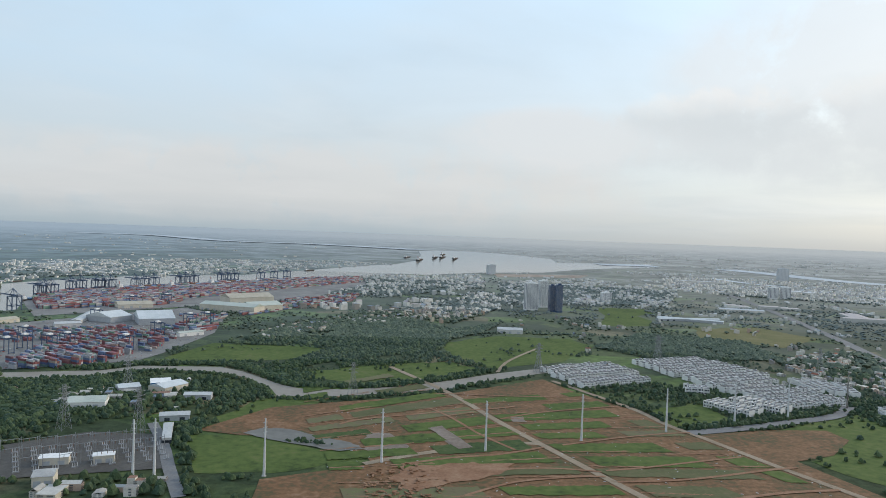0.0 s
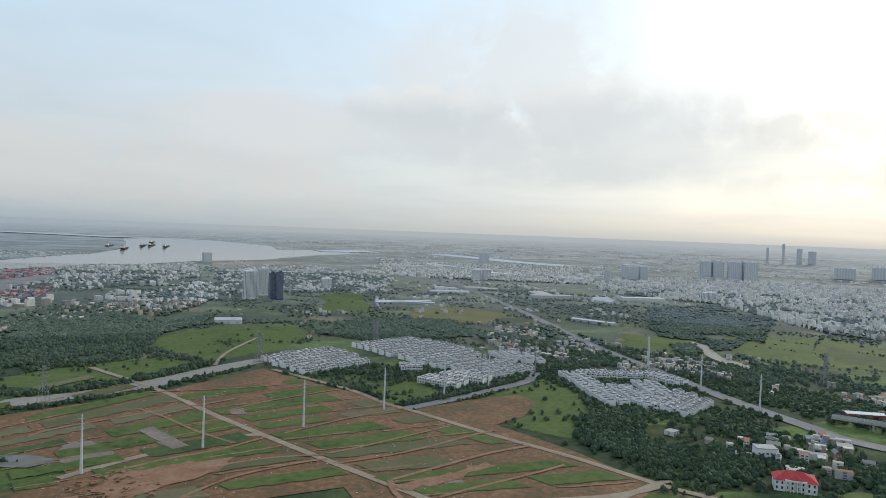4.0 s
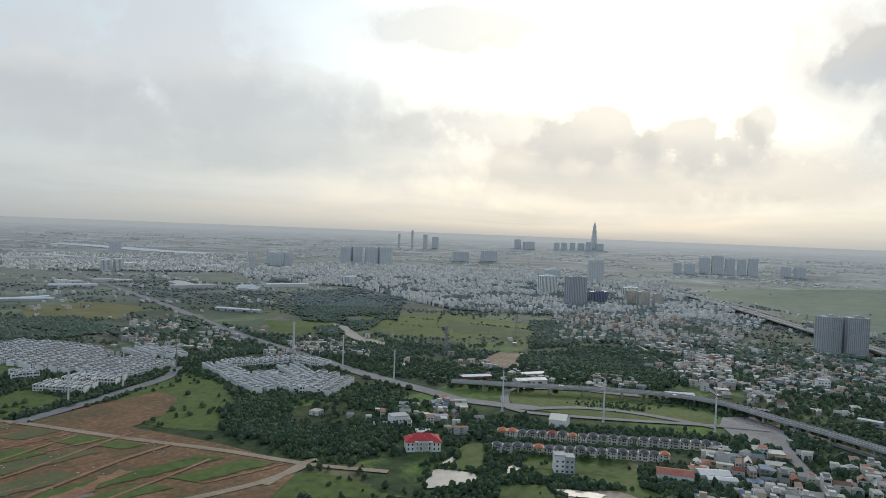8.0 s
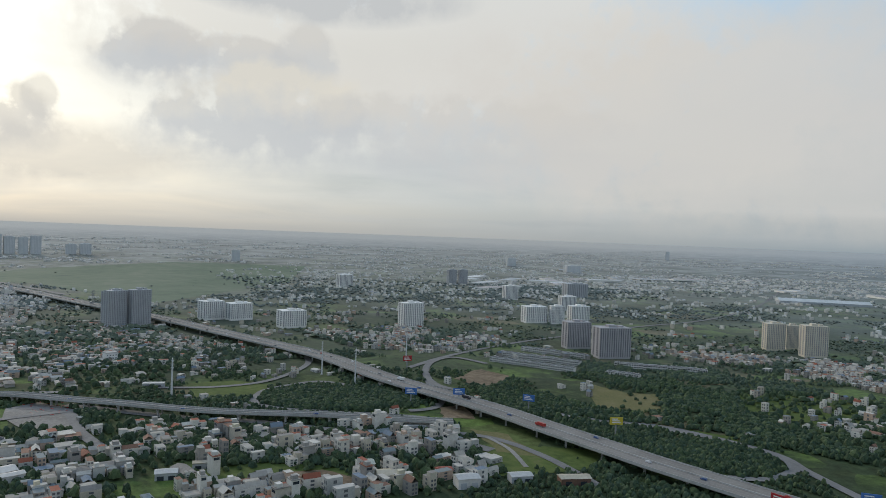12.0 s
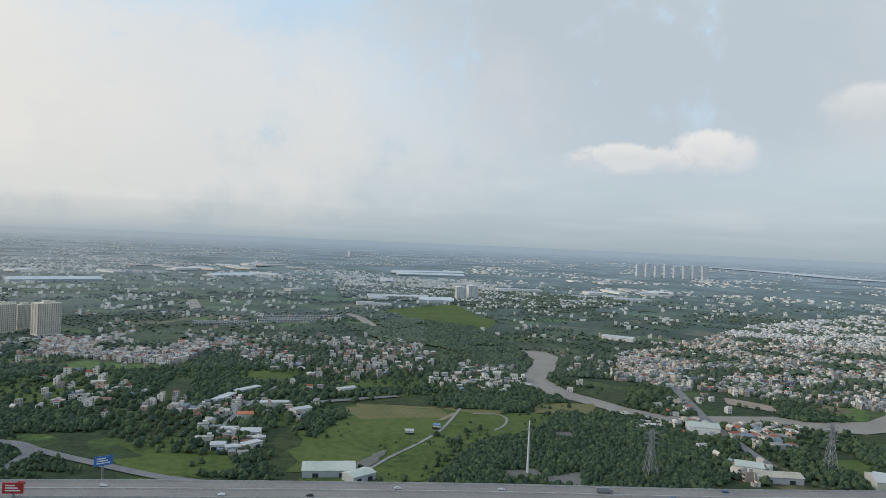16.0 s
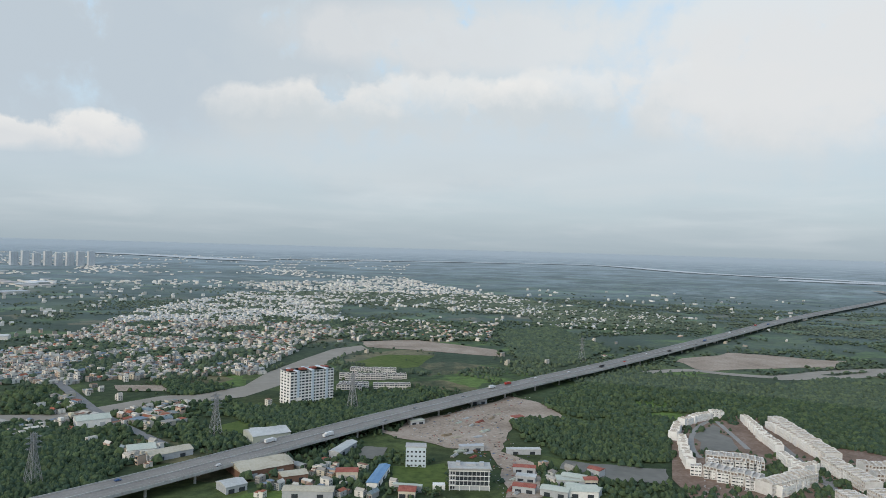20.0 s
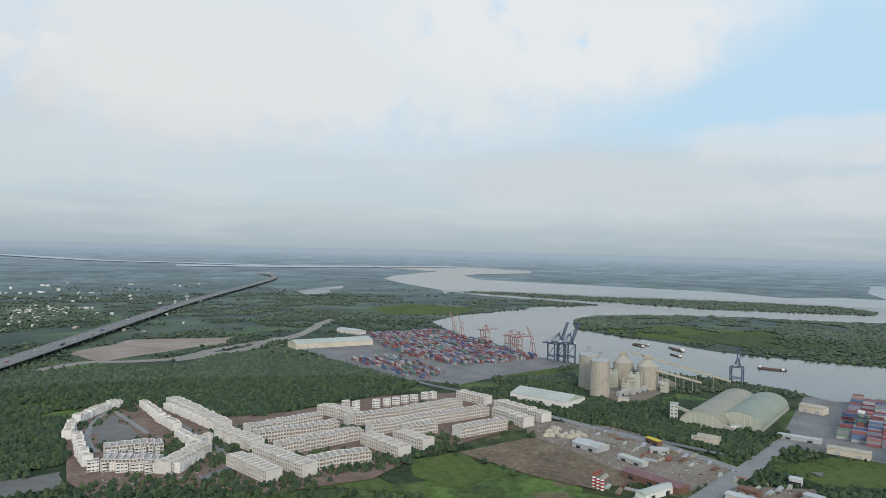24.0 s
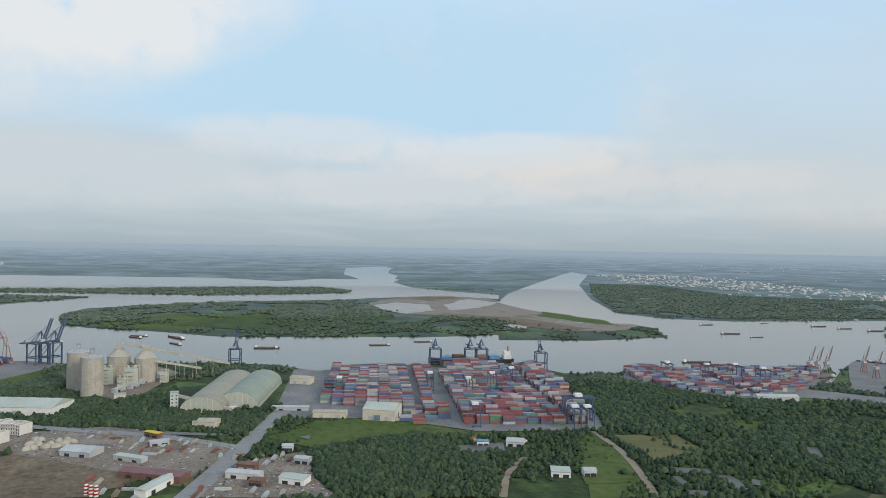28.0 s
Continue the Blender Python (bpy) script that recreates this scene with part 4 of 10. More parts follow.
# ---- fields, bare earth and yards ----
FIELD = "bright green grass field"
for place in (
    [(-358, 922), (-335, 1056), (-163, 1037), (-159, 962), (-254, 918), (-341, 897)],
    [(-173, 850), (-99.3, 916), (18.7, 971), (54.7, 917), (3.5, 848), (-101, 817), (-156, 830)],
    [(2.6, 1128), (101, 1234), (229, 1231), (250, 1144), (180, 1003), (77.0, 921), (19.2, 1017)],
    [(405, 1810), (520, 1808), (431, 1452), (320, 1422)],
    [(220, 729), (286, 765), (295, 699), (223, 665)],
    [(-205, 587), (-152, 591), (-94.7, 561), (-58.3, 558), (-45.6, 543), (-116, 502), (-169, 496)],
    [(-204, 642), (-176, 724), (-103, 740), (-121, 708), (-159, 658), (-192, 628)],
    [(195, 474), (232, 468), (238, 434), (208, 409), (164, 426)],
    [(271, 505), (300, 458), (323, 397), (298, 389), (268, 429), (249, 482)],
    [(313, 662), (442, 744), (440, 665), (395, 566), (338, 516), (318, 541), (307, 574), (370, 632)],
    [(772, 1030), (879, 974), (779, 875), (705, 909)],
    [(313, 395), (333, 383), (344, 306), (281, 365)],
    [(791, 1063), (878, 977), (793, 868), (704, 930)],
    [(980, 1009), (1158, 953), (1180, 729), (1033, 643), (901, 716), (839, 835)],
    [(649, 434), (699, 356), (750, 246), (692, 226), (626, 300), (597, 391)],
    [(677, 426), (714, 357), (748, 247), (688, 227), (647, 302), (620, 380)],
    [(524, 57.7), (545, -1.0), (520, -63.9), (497, -61.3), (497, 30.4)],
    [(480, 262), (506, 227), (480, 172), (454, 192), (450, 248)],
    [(403, -424), (361, -485), (310, -454), (322, -420), (376, -410)],
    [(356, -605), (321, -681), (232, -705), (201, -575), (246, -515), (295, -513)],
    [(630, -771), (635, -871), (554, -841), (557, -716)],
    [(301, -503), (294, -586), (212, -627), (198, -559), (215, -510), (258, -474)],
    [(631, -1358), (567, -1728), (414, -1588), (376, -1283), (477, -1158)],
    [(-383, -1003), (-458, -1049), (-523, -1016), (-451, -928), (-380, -927)],
    [(-223, -504), (-274, -506), (-249, -451), (-214, -453)],
    [(-144, -661), (-174, -678), (-187, -644), (-114, -633), (-81.0, -666)],
    [(-554, -187), (-591, -155), (-552, -108), (-502, -131), (-515, -169)],
    [(-479, -239), (-514, -212), (-480, -157), (-468, -225)],
    [(-555, 373), (-554, 395), (-482, 374), (-404, 329), (-418, 289)],
    [(-659, 112), (-695, 156), (-659, 215), (-630, 184), (-625, 141)],
    [(-1096, -180), (-1107, -142), (-1031, -106), (-982, -137), (-1009, -165)],
    [(-527, 552), (-525, 579), (-476, 547), (-492, 529)],
    [(-651, 98.9), (-695, 190), (-659, 259), (-601, 206), (-598, 137)],
    [(-1735, -115), (-1830, 49.7), (-1780, 283), (-1626, 362), (-1503, 286), (-1495, 72.5), (-1570, -73.4)],
    [(417, 324), (445, 336), (479, 341), (435, 311), (416, 304)],
    [(405, 275), (430, 254), (403, 224), (380, 258)],
    [(461, 280), (498, 229), (480, 210), (441, 261)],
    [(709, -1625), (612, -1891), (474, -1675), (508, -1396)],
    [(-613, 12.0), (-626, 31.9), (-606, 49.2), (-579, 38.0), (-580, 17.5)],
    [(-460, 564), (-448, 588), (-437, 566), (-446, 550)],
    [(-209, -472), (-229, -501), (-268, -496), (-258, -467), (-241, -453)],
    [(387, -754), (329, -805), (257, -794), (289, -738), (350, -720)],
    [(150, -526), (70.6, -582), (22.8, -563), (86.7, -514)],
    [(398, -508), (384, -528), (340, -500), (338, -455), (353, -452)],
    [(-93.0, -678), (-149, -703), (-181, -681), (-132, -641)],
    [(576, -765), (547, -862), (468, -885), (455, -772), (514, -719)],
    [(426, -456), (394, -511), (352, -489), (372, -439)],
    [(782, -596), (757, -678), (681, -679), (680, -593)],
    [(-1060, -247), (-1113, -141), (-1011, -120), (-972, -194)],
    [(-1876, -769), (-2105, -721), (-2081, -488), (-1830, -489), (-1728, -649)],
):
    sheet("grass_field", GRASS, ragged_loop(place), 0.15, FIELD, "field", clear=False)
    PLAIN.append(place)
    FIELDS.append(place)
for place in (
    [(529, 1435), (659, 1496), (725, 1350), (619, 1244), (491, 1274)],
    [(327, -661), (251, -703), (159, -714), (143, -646), (209, -618), (293, -615)],
    [(324, -650), (236, -716), (154, -712), (152, -631), (205, -640), (286, -598)],
    [(517, 1455), (700, 1329), (591, 1212), (474, 1298)],
    [(1091, 329), (1097, 198), (997, 180), (995, 283)],
    [(-533, 604), (-487, 635), (-462, 587), (-490, 563)],
    [(791, -390), (721, -414), (652, -410), (692, -349)],
):
    sheet("dry_field", REED, ragged_loop(place), 0.18, "dry yellow-green grass plot", "field", clear=False)
    FIELDS.append(place)
sheet("far_meadow", HAZE_MEADOW, [(2216, 869), (2772, 821), (3519, 425), (3450, -190), (2390, -76.4), (1868, 148), (1654, 236), (1887, 406), (2155, 620)], 0.2, "wide dull green meadow beyond the town", "field", clear=False)
FIELDS.append([(2216, 869), (2772, 821), (3519, 425), (3450, -190), (2390, -76.4), (1868, 148), (1654, 236), (1887, 406), (2155, 620)])
PLAIN.append(FIELDS[-1])
for mat, what, place in (
    (REED, "dry yellow-green grass plot", [(325, -681), (237, -707), (224, -678), (232, -653), (300, -641)]),
    (REED, "dry yellow-green grass plot", [(223, -711), (180, -729), (166, -695), (191, -665), (214, -665)]),
    (GRASS, FIELD, [(306, -631), (232, -651), (223, -614), (236, -557), (274, -556)]),
    (GRASS, FIELD, [(299, -506), (261, -540), (244, -544), (236, -498), (272, -477)]),
    (GRASS, FIELD, [(231, -547), (191, -565), (183, -518), (206, -499)]),
    (GRASS, FIELD, [(518, 44.5), (525, 10.2), (539, -8.0), (526, -19.1), (507, -11.4), (502, 39.7)]),
    (BROWN_EARTH, "reddish brown vegetable garden", [(516, -13.3), (519, -45.3), (499, -66.3), (473, -63.2), (487, -14.5)]),
    (GRASS, FIELD, [(561, -184), (578, -205), (524, -235), (503, -246), (499, -192), (518, -173)]),
    (GRASS, FIELD, [(824, 78.6), (836, 30.4), (811, -9.5), (753, 11.6), (756, 66.9)]),
    (BROWN_EARTH, "brown plot beside the ramps", [(692, -176), (705, -206), (646, -200), (653, -169)]),
):
    sheet("garden_plot", mat, ragged_loop(place), 0.24, what, "field")
    PLAIN.append(place)
for mat, place in (
    (GRASS, [(274, -458), (296, -534), (317, -652), (240, -706), (153, -691), (142, -642), (167, -583), (168, -501), (182, -470), (243, -477)]),
    (REED, [(322, -651), (240, -706), (216, -669), (291, -622)]),
    (GRASS, [(357, -457), (332, -475), (303, -440), (330, -423)]),
    (REED, [(761, -373), (729, -446), (644, -401), (680, -344)]),
    (GRASS, [(731, -549), (681, -679), (593, -661), (582, -548), (640, -496)]),
    (GRASS, [(592, -391), (559, -422), (528, -411), (556, -379)]),
    (REED, [(153, -783), (92, -810), (90, -756), (151, -726)]),
    (GRASS, [(171, -721), (123, -739), (128, -661), (176, -640)]),
    (GRASS, [(-211, -476), (-230, -514), (-263, -496), (-235, -459)]),
    (GRASS, [(184, -709), (154, -713), (129, -637), (160, -621)]),
    (GRASS, [(496, -137), (554, -232), (535, -283), (494, -247), (484, -157)]),
    (REED, [(613, -184), (591, -214), (526, -220), (545, -188)]),
    (GRASS, [(-560, 375), (-565, 396), (-473, 370), (-434, 344), (-443, 302)]),
    (REED, [(-554, 403), (-533, 464), (-477, 454), (-473, 391)]),
    (GRASS, [(-562, 561), (-546, 590), (-507, 548), (-520, 526)]),
    (GRASS, [(480, 307), (525, 236), (481, 220), (446, 284)]),
    (GRASS, [(455, 351), (477, 341), (424, 305), (407, 313)]),
    (SCRUB, [(1086, 884), (1067, 770), (1095, 682), (1026, 639), (952, 755)]),
):
    sheet("glade", mat, ragged_loop(place), 0.26, "open grass among trees", "field", clear=False)
    PLAIN.append(place)
    GLADES.append(place)
sheet("building_site", DIRT, [(-205, 601), (-161, 686), (-99.6, 718), (3.8, 764), (129, 869), (153, 810), (202, 726), (225, 656), (242, 606), (277, 514), (279, 473), (-115, 438), (-121, 488), (-46.5, 529), (-55.3, 551), (-99.3, 587), (-167, 592)], 0.25, "cleared red-brown building land with tracks and puddles", "building site")
sheet("building_site_edge", DIRT, [(244, 643), (315, 667), (372, 672), (376, 641), (335, 592), (294, 572), (320, 488), (335, 399), (280, 365), (125, 422), (122, 500), (190, 583)], 0.22, "cleared red-brown building land", "building site")
for place, what in (
    ([(811, 580), (858, 590), (872, 567), (793, 511), (754, 514), (752, 534)], "brown building yard"),
    ([(-260, -631), (-276, -607), (-300, -639), (-351, -652), (-464, -708), (-478, -670), (-459, -591), (-402, -606), (-362, -553), (-332, -516), (-340, -478), (-299, -408), (-274, -418), (-308, -476), (-324, -520), (-297, -540), (-287, -563), (-266, -590)], "cleared sandy gravel ground beside the highway"),
    ([(-873, -842), (-1046, -884), (-1172, -745), (-1081, -705), (-845, -754)], "bare sandy strip"),
    ([(-471, -1206), (-577, -1191), (-656, -1039), (-620, -973), (-537, -1063), (-454, -1136)], "earth embankment by the river"),
    ([(-591, -155), (-666, -99.2), (-639, -28.1), (-570, 7.0), (-535, -35.7), (-554, -90.9), (-575, -132)], "bare brown plot"),
    ([(-2049, 609), (-2230, 760), (-2388, 987), (-2292, 1056), (-2061, 1051), (-1760, 1006), (-1553, 987), (-1431, 1037), (-1337, 1064), (-1271, 966), (-1252, 879), (-1284, 831), (-1374, 815), (-1449, 799), (-1542, 787), (-1630, 705), (-1724, 619), (-1876, 606)], "sand fill on the island"),
    ([(-49.3, -926), (-101, -905), (-104, -872), (-51.2, -890)], "sandy bank"),
    ([(830, -227), (887, -280), (844, -304), (779, -254)], "scrubby brown plot"),
    ([(425, 246), (455, 208), (449, 175), (443, 165), (413, 209), (414, 226)], "pale sandy ground round two ponds"),
    ([(228, 3230), (697, 3382), (629, 3169), (235, 2982)], "pale strip by the river"),
):
    sheet("bare_earth", FILL if "island" in what else BROWN_EARTH if "brown" in what else SAND, ragged_loop(place), 0.28, what, "earth")
for mat, place in (
    (PALE_POND, [(-1972, 603), (-2056, 700), (-1960, 774), (-1785, 722), (-1711, 614), (-1812, 586)]),
    (PALE_POND, [(-1952, 816), (-2146, 989), (-2000, 1020), (-1841, 884), (-1775, 768)]),
    (PALE_POND, [(-1427, 743), (-1415, 794), (-1308, 741), (-1347, 708)]),
    (BROWN_EARTH, [(-1692, 700), (-1574, 835), (-1312, 892), (-1271, 808), (-1462, 747), (-1608, 681)]),
    (GRASS, [(-1693, 1003), (-1473, 1034), (-1331, 996), (-1440, 947), (-1584, 922)]),
    (BROWN_EARTH, [(-2236, 742), (-2258, 933), (-2193, 1010), (-2101, 829)]),
):
    sheet("fill_patch", mat, ragged_loop(place), 0.5, "pale settling pond on the island fill" if mat is PALE_POND else "raw ground on the island fill", "pond" if mat is PALE_POND else "earth", clear=False)
for place, what in (
    ([(-721, 1160), (-534, 1490), (-415, 1373), (-366, 1151), (-372, 958), (-382, 892), (-505, 814)], "grey container yard"),
    ([(-878, 1487), (-950, 1750), (-777, 2027), (-487, 2531), (-305, 2705), (-239, 2291), (-337, 1759), (-566, 1479), (-732, 1276)], "grey container wharf"),
    ([(-985, 189), (-980, 251), (-904, 537), (-615, 434), (-570, 412), (-604, 292), (-678, 227), (-720, 116)], "grey container yard"),
    ([(-850, 637), (-837, 729), (-774, 886), (-725, 920), (-656, 781), (-587, 830), (-565, 799), (-620, 729), (-630, 667), (-712, 603), (-786, 594)], "grey container wharf"),
    ([(-807, 1048), (-856, 1208), (-599, 846), (-638, 835)], "grey quay"),
    ([(-1099, -590), (-1346, -539), (-1476, -443), (-1198, -181), (-1115, -105), (-972, -194), (-881, -233), (-900, -329), (-987, -453)], "grey container yard"),
    ([(-733, -119), (-733, -28.1), (-641, 65.0), (-612, 71.3), (-551, 28.4), (-578, -10.1), (-675, -110)], "earth and gravel works yard"),
    ([(-512, 26.6), (-580, 67.8), (-594, 124), (-520, 118), (-477, 124)], "gravel depot yard"),
    ([(-892, -69.4), (-1061, 15.2), (-1006, 42.6), (-872, -4.9), (-844, -32.8)], "cement works yard"),
    ([(725, 227), (747, 205), (715, 167), (657, 150), (642, 160), (660, 197), (692, 219)], "paved crossing under the flyover"),
    
):
    sheet("paved_yard", YARD_EARTH if "works yard" in what or "depot" in what else PAVED, place, 0.3, what, "yard")

strip("ring_road", PALE_ROAD, [(-482, -433), (-492, -450), (-523, -482), (-565, -512), (-601, -525), (-583, -493), (-544, -435)], 5, 0.42, "pale unfinished road round a pond", "road")
GRAVEL = material("dark_gravel", [(0.062, 0.056, 0.048), (0.088, 0.080, 0.070), (0.12, 0.11, 0.096)], 0.04, 0.5)
sheet("substation_yard", GRAVEL, [(-334, 541), (-287, 585), (-225, 585), (-204, 542), (-190, 504), (-272, 478), (-290, 470)], 0.3, "dark gravel ground of the substation", "yard")

# ---- roads ----
for width, line in (
    (7, [(-62.0, 915), (11.6, 778), (55.9, 668), (88.8, 594), (131, 503), (161, 441), (178, 403)]),
    (7, [(139, 861), (201, 736), (219, 674), (239, 631), (275, 546), (312, 468), (339, 398), (369, 347)]),
    (7, [(-53.3, 528), (-1.5, 563), (67.0, 593), (88.8, 594)]),
    (7, [(233, 400), (290, 392), (339, 398)]),
    (6, [(291, 386), (339, 403), (350, 402)]),
    (6, [(-439, 231), (-484, 259), (-518, 293)]),
    (6, [(-569, 395), (-505, 380), (-437, 351), (-402, 333)]),
    (5, [(75.6, 902), (97.8, 987), (153, 1106)]),
    (5, [(222, -656), (217, -692)]),
    (6, [(-511, -362), (-507, -305), (-475, -269)]),
):
    strip("earth_road", TRACK, line, width, 0.45, "pale beaten earth road", "road")
for width, line in (
    (14, [(233, 646), (291, 669), (342, 694), (410, 729), (454, 776)]),
    (20, [(1007, 2527), (880, 1890), (765, 1372), (660, 970), (621, 751), (595, 600), (585, 490), (582, 444), (610, 373)]),
    (9, [(-248, 617), (-214, 555), (-190, 504), (-163, 450)]),
    (12, [(706, 444), (731, 365), (747, 325)]),
    (10, [(602, 378), (647, 344), (671, 292), (678, 218)]),
    (9, [(1107, 489), (1002, 414), (897, 327), (820, 259)]),
    (10, [(727, 217), (705, 171), (638, 144), (581, 112)]),
    (12, [(734, 178), (680, 76.8), (659, 10.8), (623, -60.1), (600, -135), (548, -185)]),
    (8, [(1418, 258), (1317, 155), (1230, 65.4)]),
    (16, [(2547, 1061), (2339, 861), (2109, 657), (1830, 452)]),
    (9, [(903, -186), (998, -272), (1118, -421), (1206, -567), (1318, -751), (1460, -1020), (1824, -1440), (2643, -2209)]),
    (9, [(625, -313), (602, -367), (548, -406), (503, -423), (465, -417), (404, -412), (341, -409), (293, -416), (257, -419)]),
    (8, [(618, -130), (585, -192), (527, -222), (455, -236)]),
    (9, [(18.2, -1009), (-9.3, -877), (-27.7, -789), (-48.3, -719), (-73.9, -644)]),
    (9, [(15.0, -978), (-6.1, -884), (-26.1, -795)]),
    (9, [(-863, -229), (-794, -158), (-740, -74.7), (-696, 7.7), (-665, 70.1)]),
    (9, [(-1011, -464), (-937, -358), (-872, -275), (-846, -224)]),
    (8, [(-525, -349), (-492, -314), (-454, -314)]),
    (10, [(470, -645), (406, -627), (349, -680), (300, -735)]),
):
    strip("road", ASPHALT, line, width, 0.5, "grey asphalt road", "road")
for width, line in (
    (3, [(221, -471), (219, -520), (212, -571), (209, -618), (213, -665), (219, -712)]),
    (2.5, [(164, -644), (160, -667), (165, -695), (180, -706), (201, -697)]),
    (5, [(378, -513), (412, -604), (439, -707), (437, -771)]),
    (4, [(585, -192), (549, -200), (504, -198)]),
):
    strip("farm_lane", PALE_ROAD, line, width, 0.5, "narrow pale lane between plots", "lane")
for width, line in (
    (17, [(-491, 15.3), (-512, 26.6), (-583, 59.4), (-635, 83.4), (-709, 114), (-750, 135)]),
    (11, [(-773, -126), (-724, -55.8), (-688, 1.4), (-632, 64.2), (-616, 74.1)]),
):
    strip("works_road", PALE_ROAD, line, width, 0.52, "pale concrete road past the works", "road")



# ---- materials that differ from copy to copy ----
HOUSE_WALL = material("house_plaster", [(0.762, 0.723, 0.644), (0.597, 0.540, 0.442), (0.680, 0.648, 0.589), (0.412, 0.391, 0.359), (0.803, 0.762, 0.681), (0.556, 0.416, 0.322), (0.618, 0.614, 0.570), (0.680, 0.614, 0.460), (0.350, 0.327, 0.304), (0.742, 0.703, 0.626)], 0.25, 1.2, per="object", spread=0.3)
HOUSE_ROOF = material("house_roofs", [(0.474, 0.446, 0.396), (0.371, 0.346, 0.304), (0.567, 0.535, 0.478), (0.309, 0.129, 0.083), (0.288, 0.267, 0.239), (0.515, 0.485, 0.432), (0.247, 0.297, 0.313), (0.618, 0.584, 0.524)], 0.25, 1.0, per="object", spread=0.4)
VEHICLE = material("car_paint", [(0.6, 0.6, 0.6), (0.05, 0.05, 0.055), (0.25, 0.26, 0.27), (0.4, 0.05, 0.04), (0.7, 0.7, 0.69), (0.07, 0.12, 0.25)], 0.5, 2.0, per="object", spread=0.2, rough=0.35)


# ---- the elevated highway ----
DECK_GREY = material("viaduct_asphalt", [(0.18, 0.165, 0.148), (0.225, 0.208, 0.188), (0.27, 0.25, 0.226)], 0.03, 0.6)
LINE_PAINT = material("worn_line_paint", [(0.27, 0.26, 0.24), (0.36, 0.35, 0.33)], 0.1, 0.6)


def viaduct(line, width, z, label, pier_gap=34.0):
    """A long deck on piers: deck, two parapets, a central barrier and single piers."""
    pts = smooth(line, 8)
    base = new("highway_viaduct")
    tagged(base, label, "viaduct", kind="structure")
    nor = []
    for i in range(len(pts)):
        (x0, y0), (x1, y1) = pts[max(0, i - 1)], pts[min(len(pts) - 1, i + 1)]
        k = math.hypot(x1 - x0, y1 - y0) or 1.0
        nor.append((-(y1 - y0) / k, (x1 - x0) / k))

    def ribbon(name, o0, o1, z0, z1, mat):
        bm = bmesh.new()
        last = None
        for (x, y), (nx, ny) in zip(pts, nor):
            ring = []
            for o, zz in ((o0, z0), (o1, z0), (o1, z1), (o0, z1)):
                px, py, pz, s = fold(x + nx * o, y + ny * o)
                ring.append(bm.verts.new((px, py, pz + zz * s)))
            if last:
                for a in range(4):
                    bm.faces.new((last[a], last[(a + 1) % 4], ring[(a + 1) % 4], ring[a]))
            last = ring
        bmesh.ops.recalc_face_normals(bm, faces=bm.faces[:])
        part(name, bm, mat, base)

    h = width / 2
    ribbon("deck", -h, h, z - 1.6, z, DECK_GREY)
    ribbon("parapet", -h - 0.35, -h, z - 1.2, z + 1.0, CONCRETE)
    ribbon("parapet", h, h + 0.35, z - 1.2, z + 1.0, CONCRETE)
    ribbon("central_barrier", -0.35, 0.35, z, z + 0.9, CONCRETE)
    ribbon("lane_line", -h * 0.52, -h * 0.52 + 0.25, z + 0.02, z + 0.04, LINE_PAINT)
    ribbon("lane_line", h * 0.52 - 0.25, h * 0.52, z + 0.02, z + 0.04, LINE_PAINT)
    run, pier = 0.0, None
    for i in range(1, len(pts)):
        run += math.dist(pts[i], pts[i - 1])
        if run < pier_gap or math.hypot(*pts[i]) > 2500:
            continue
        run = 0.0
        if pier is None:
            bm = bmesh.new()
            for side in (-0.28, 0.28):
                tube(bm, side * width, 0, 0, z - 2.8, 1.0, 1.0, 8)
            block(bm, -h * 0.85, -1.0, z - 2.8, h * 0.85, 1.0, z - 1.6)
            pier = bpy.data.meshes.new("pier")
            bm.to_mesh(pier)
            bm.free()
            pier.materials.append(CONCRETE)
        ob = new("pier", pier)
        ob.parent = base
        ob.matrix_basis = pose(*pts[i], 0, 0, 0, math.degrees(math.atan2(nor[i][1], nor[i][0])))
    return pts, nor


DECK = viaduct([(2363, 980), (1909, 595), (1600, 369), (1348, 181), (1166, 62.1), (959, -72.8), (802, -139)] + [(657, -215), (585, -245), (524, -271), (472, -293)] + [(401, -328), (317, -369)] + [(129, -454), (4.0, -505), (-79.4, -541)] + [(-231, -613), (-318, -652), (-539, -744), (-745, -826), (-1187, -1018), (-1595, -1197), (-1990, -1352), (-2636, -1595), (-3050, -1757), (-3341, -1905), (-3560, -2060), (-3720, -2230)], 30, 9.0, "long grey concrete highway viaduct on round piers")
FLYOVER = viaduct([(619, 490), (655, 437), (709, 362), (747, 294), (753, 236), (723, 164)] + [(708, 126), (671, 43.7), (646, -61.7), (620, -139)] + [(613, -169)], 12, 8.0, "curved grey concrete flyover on round piers")
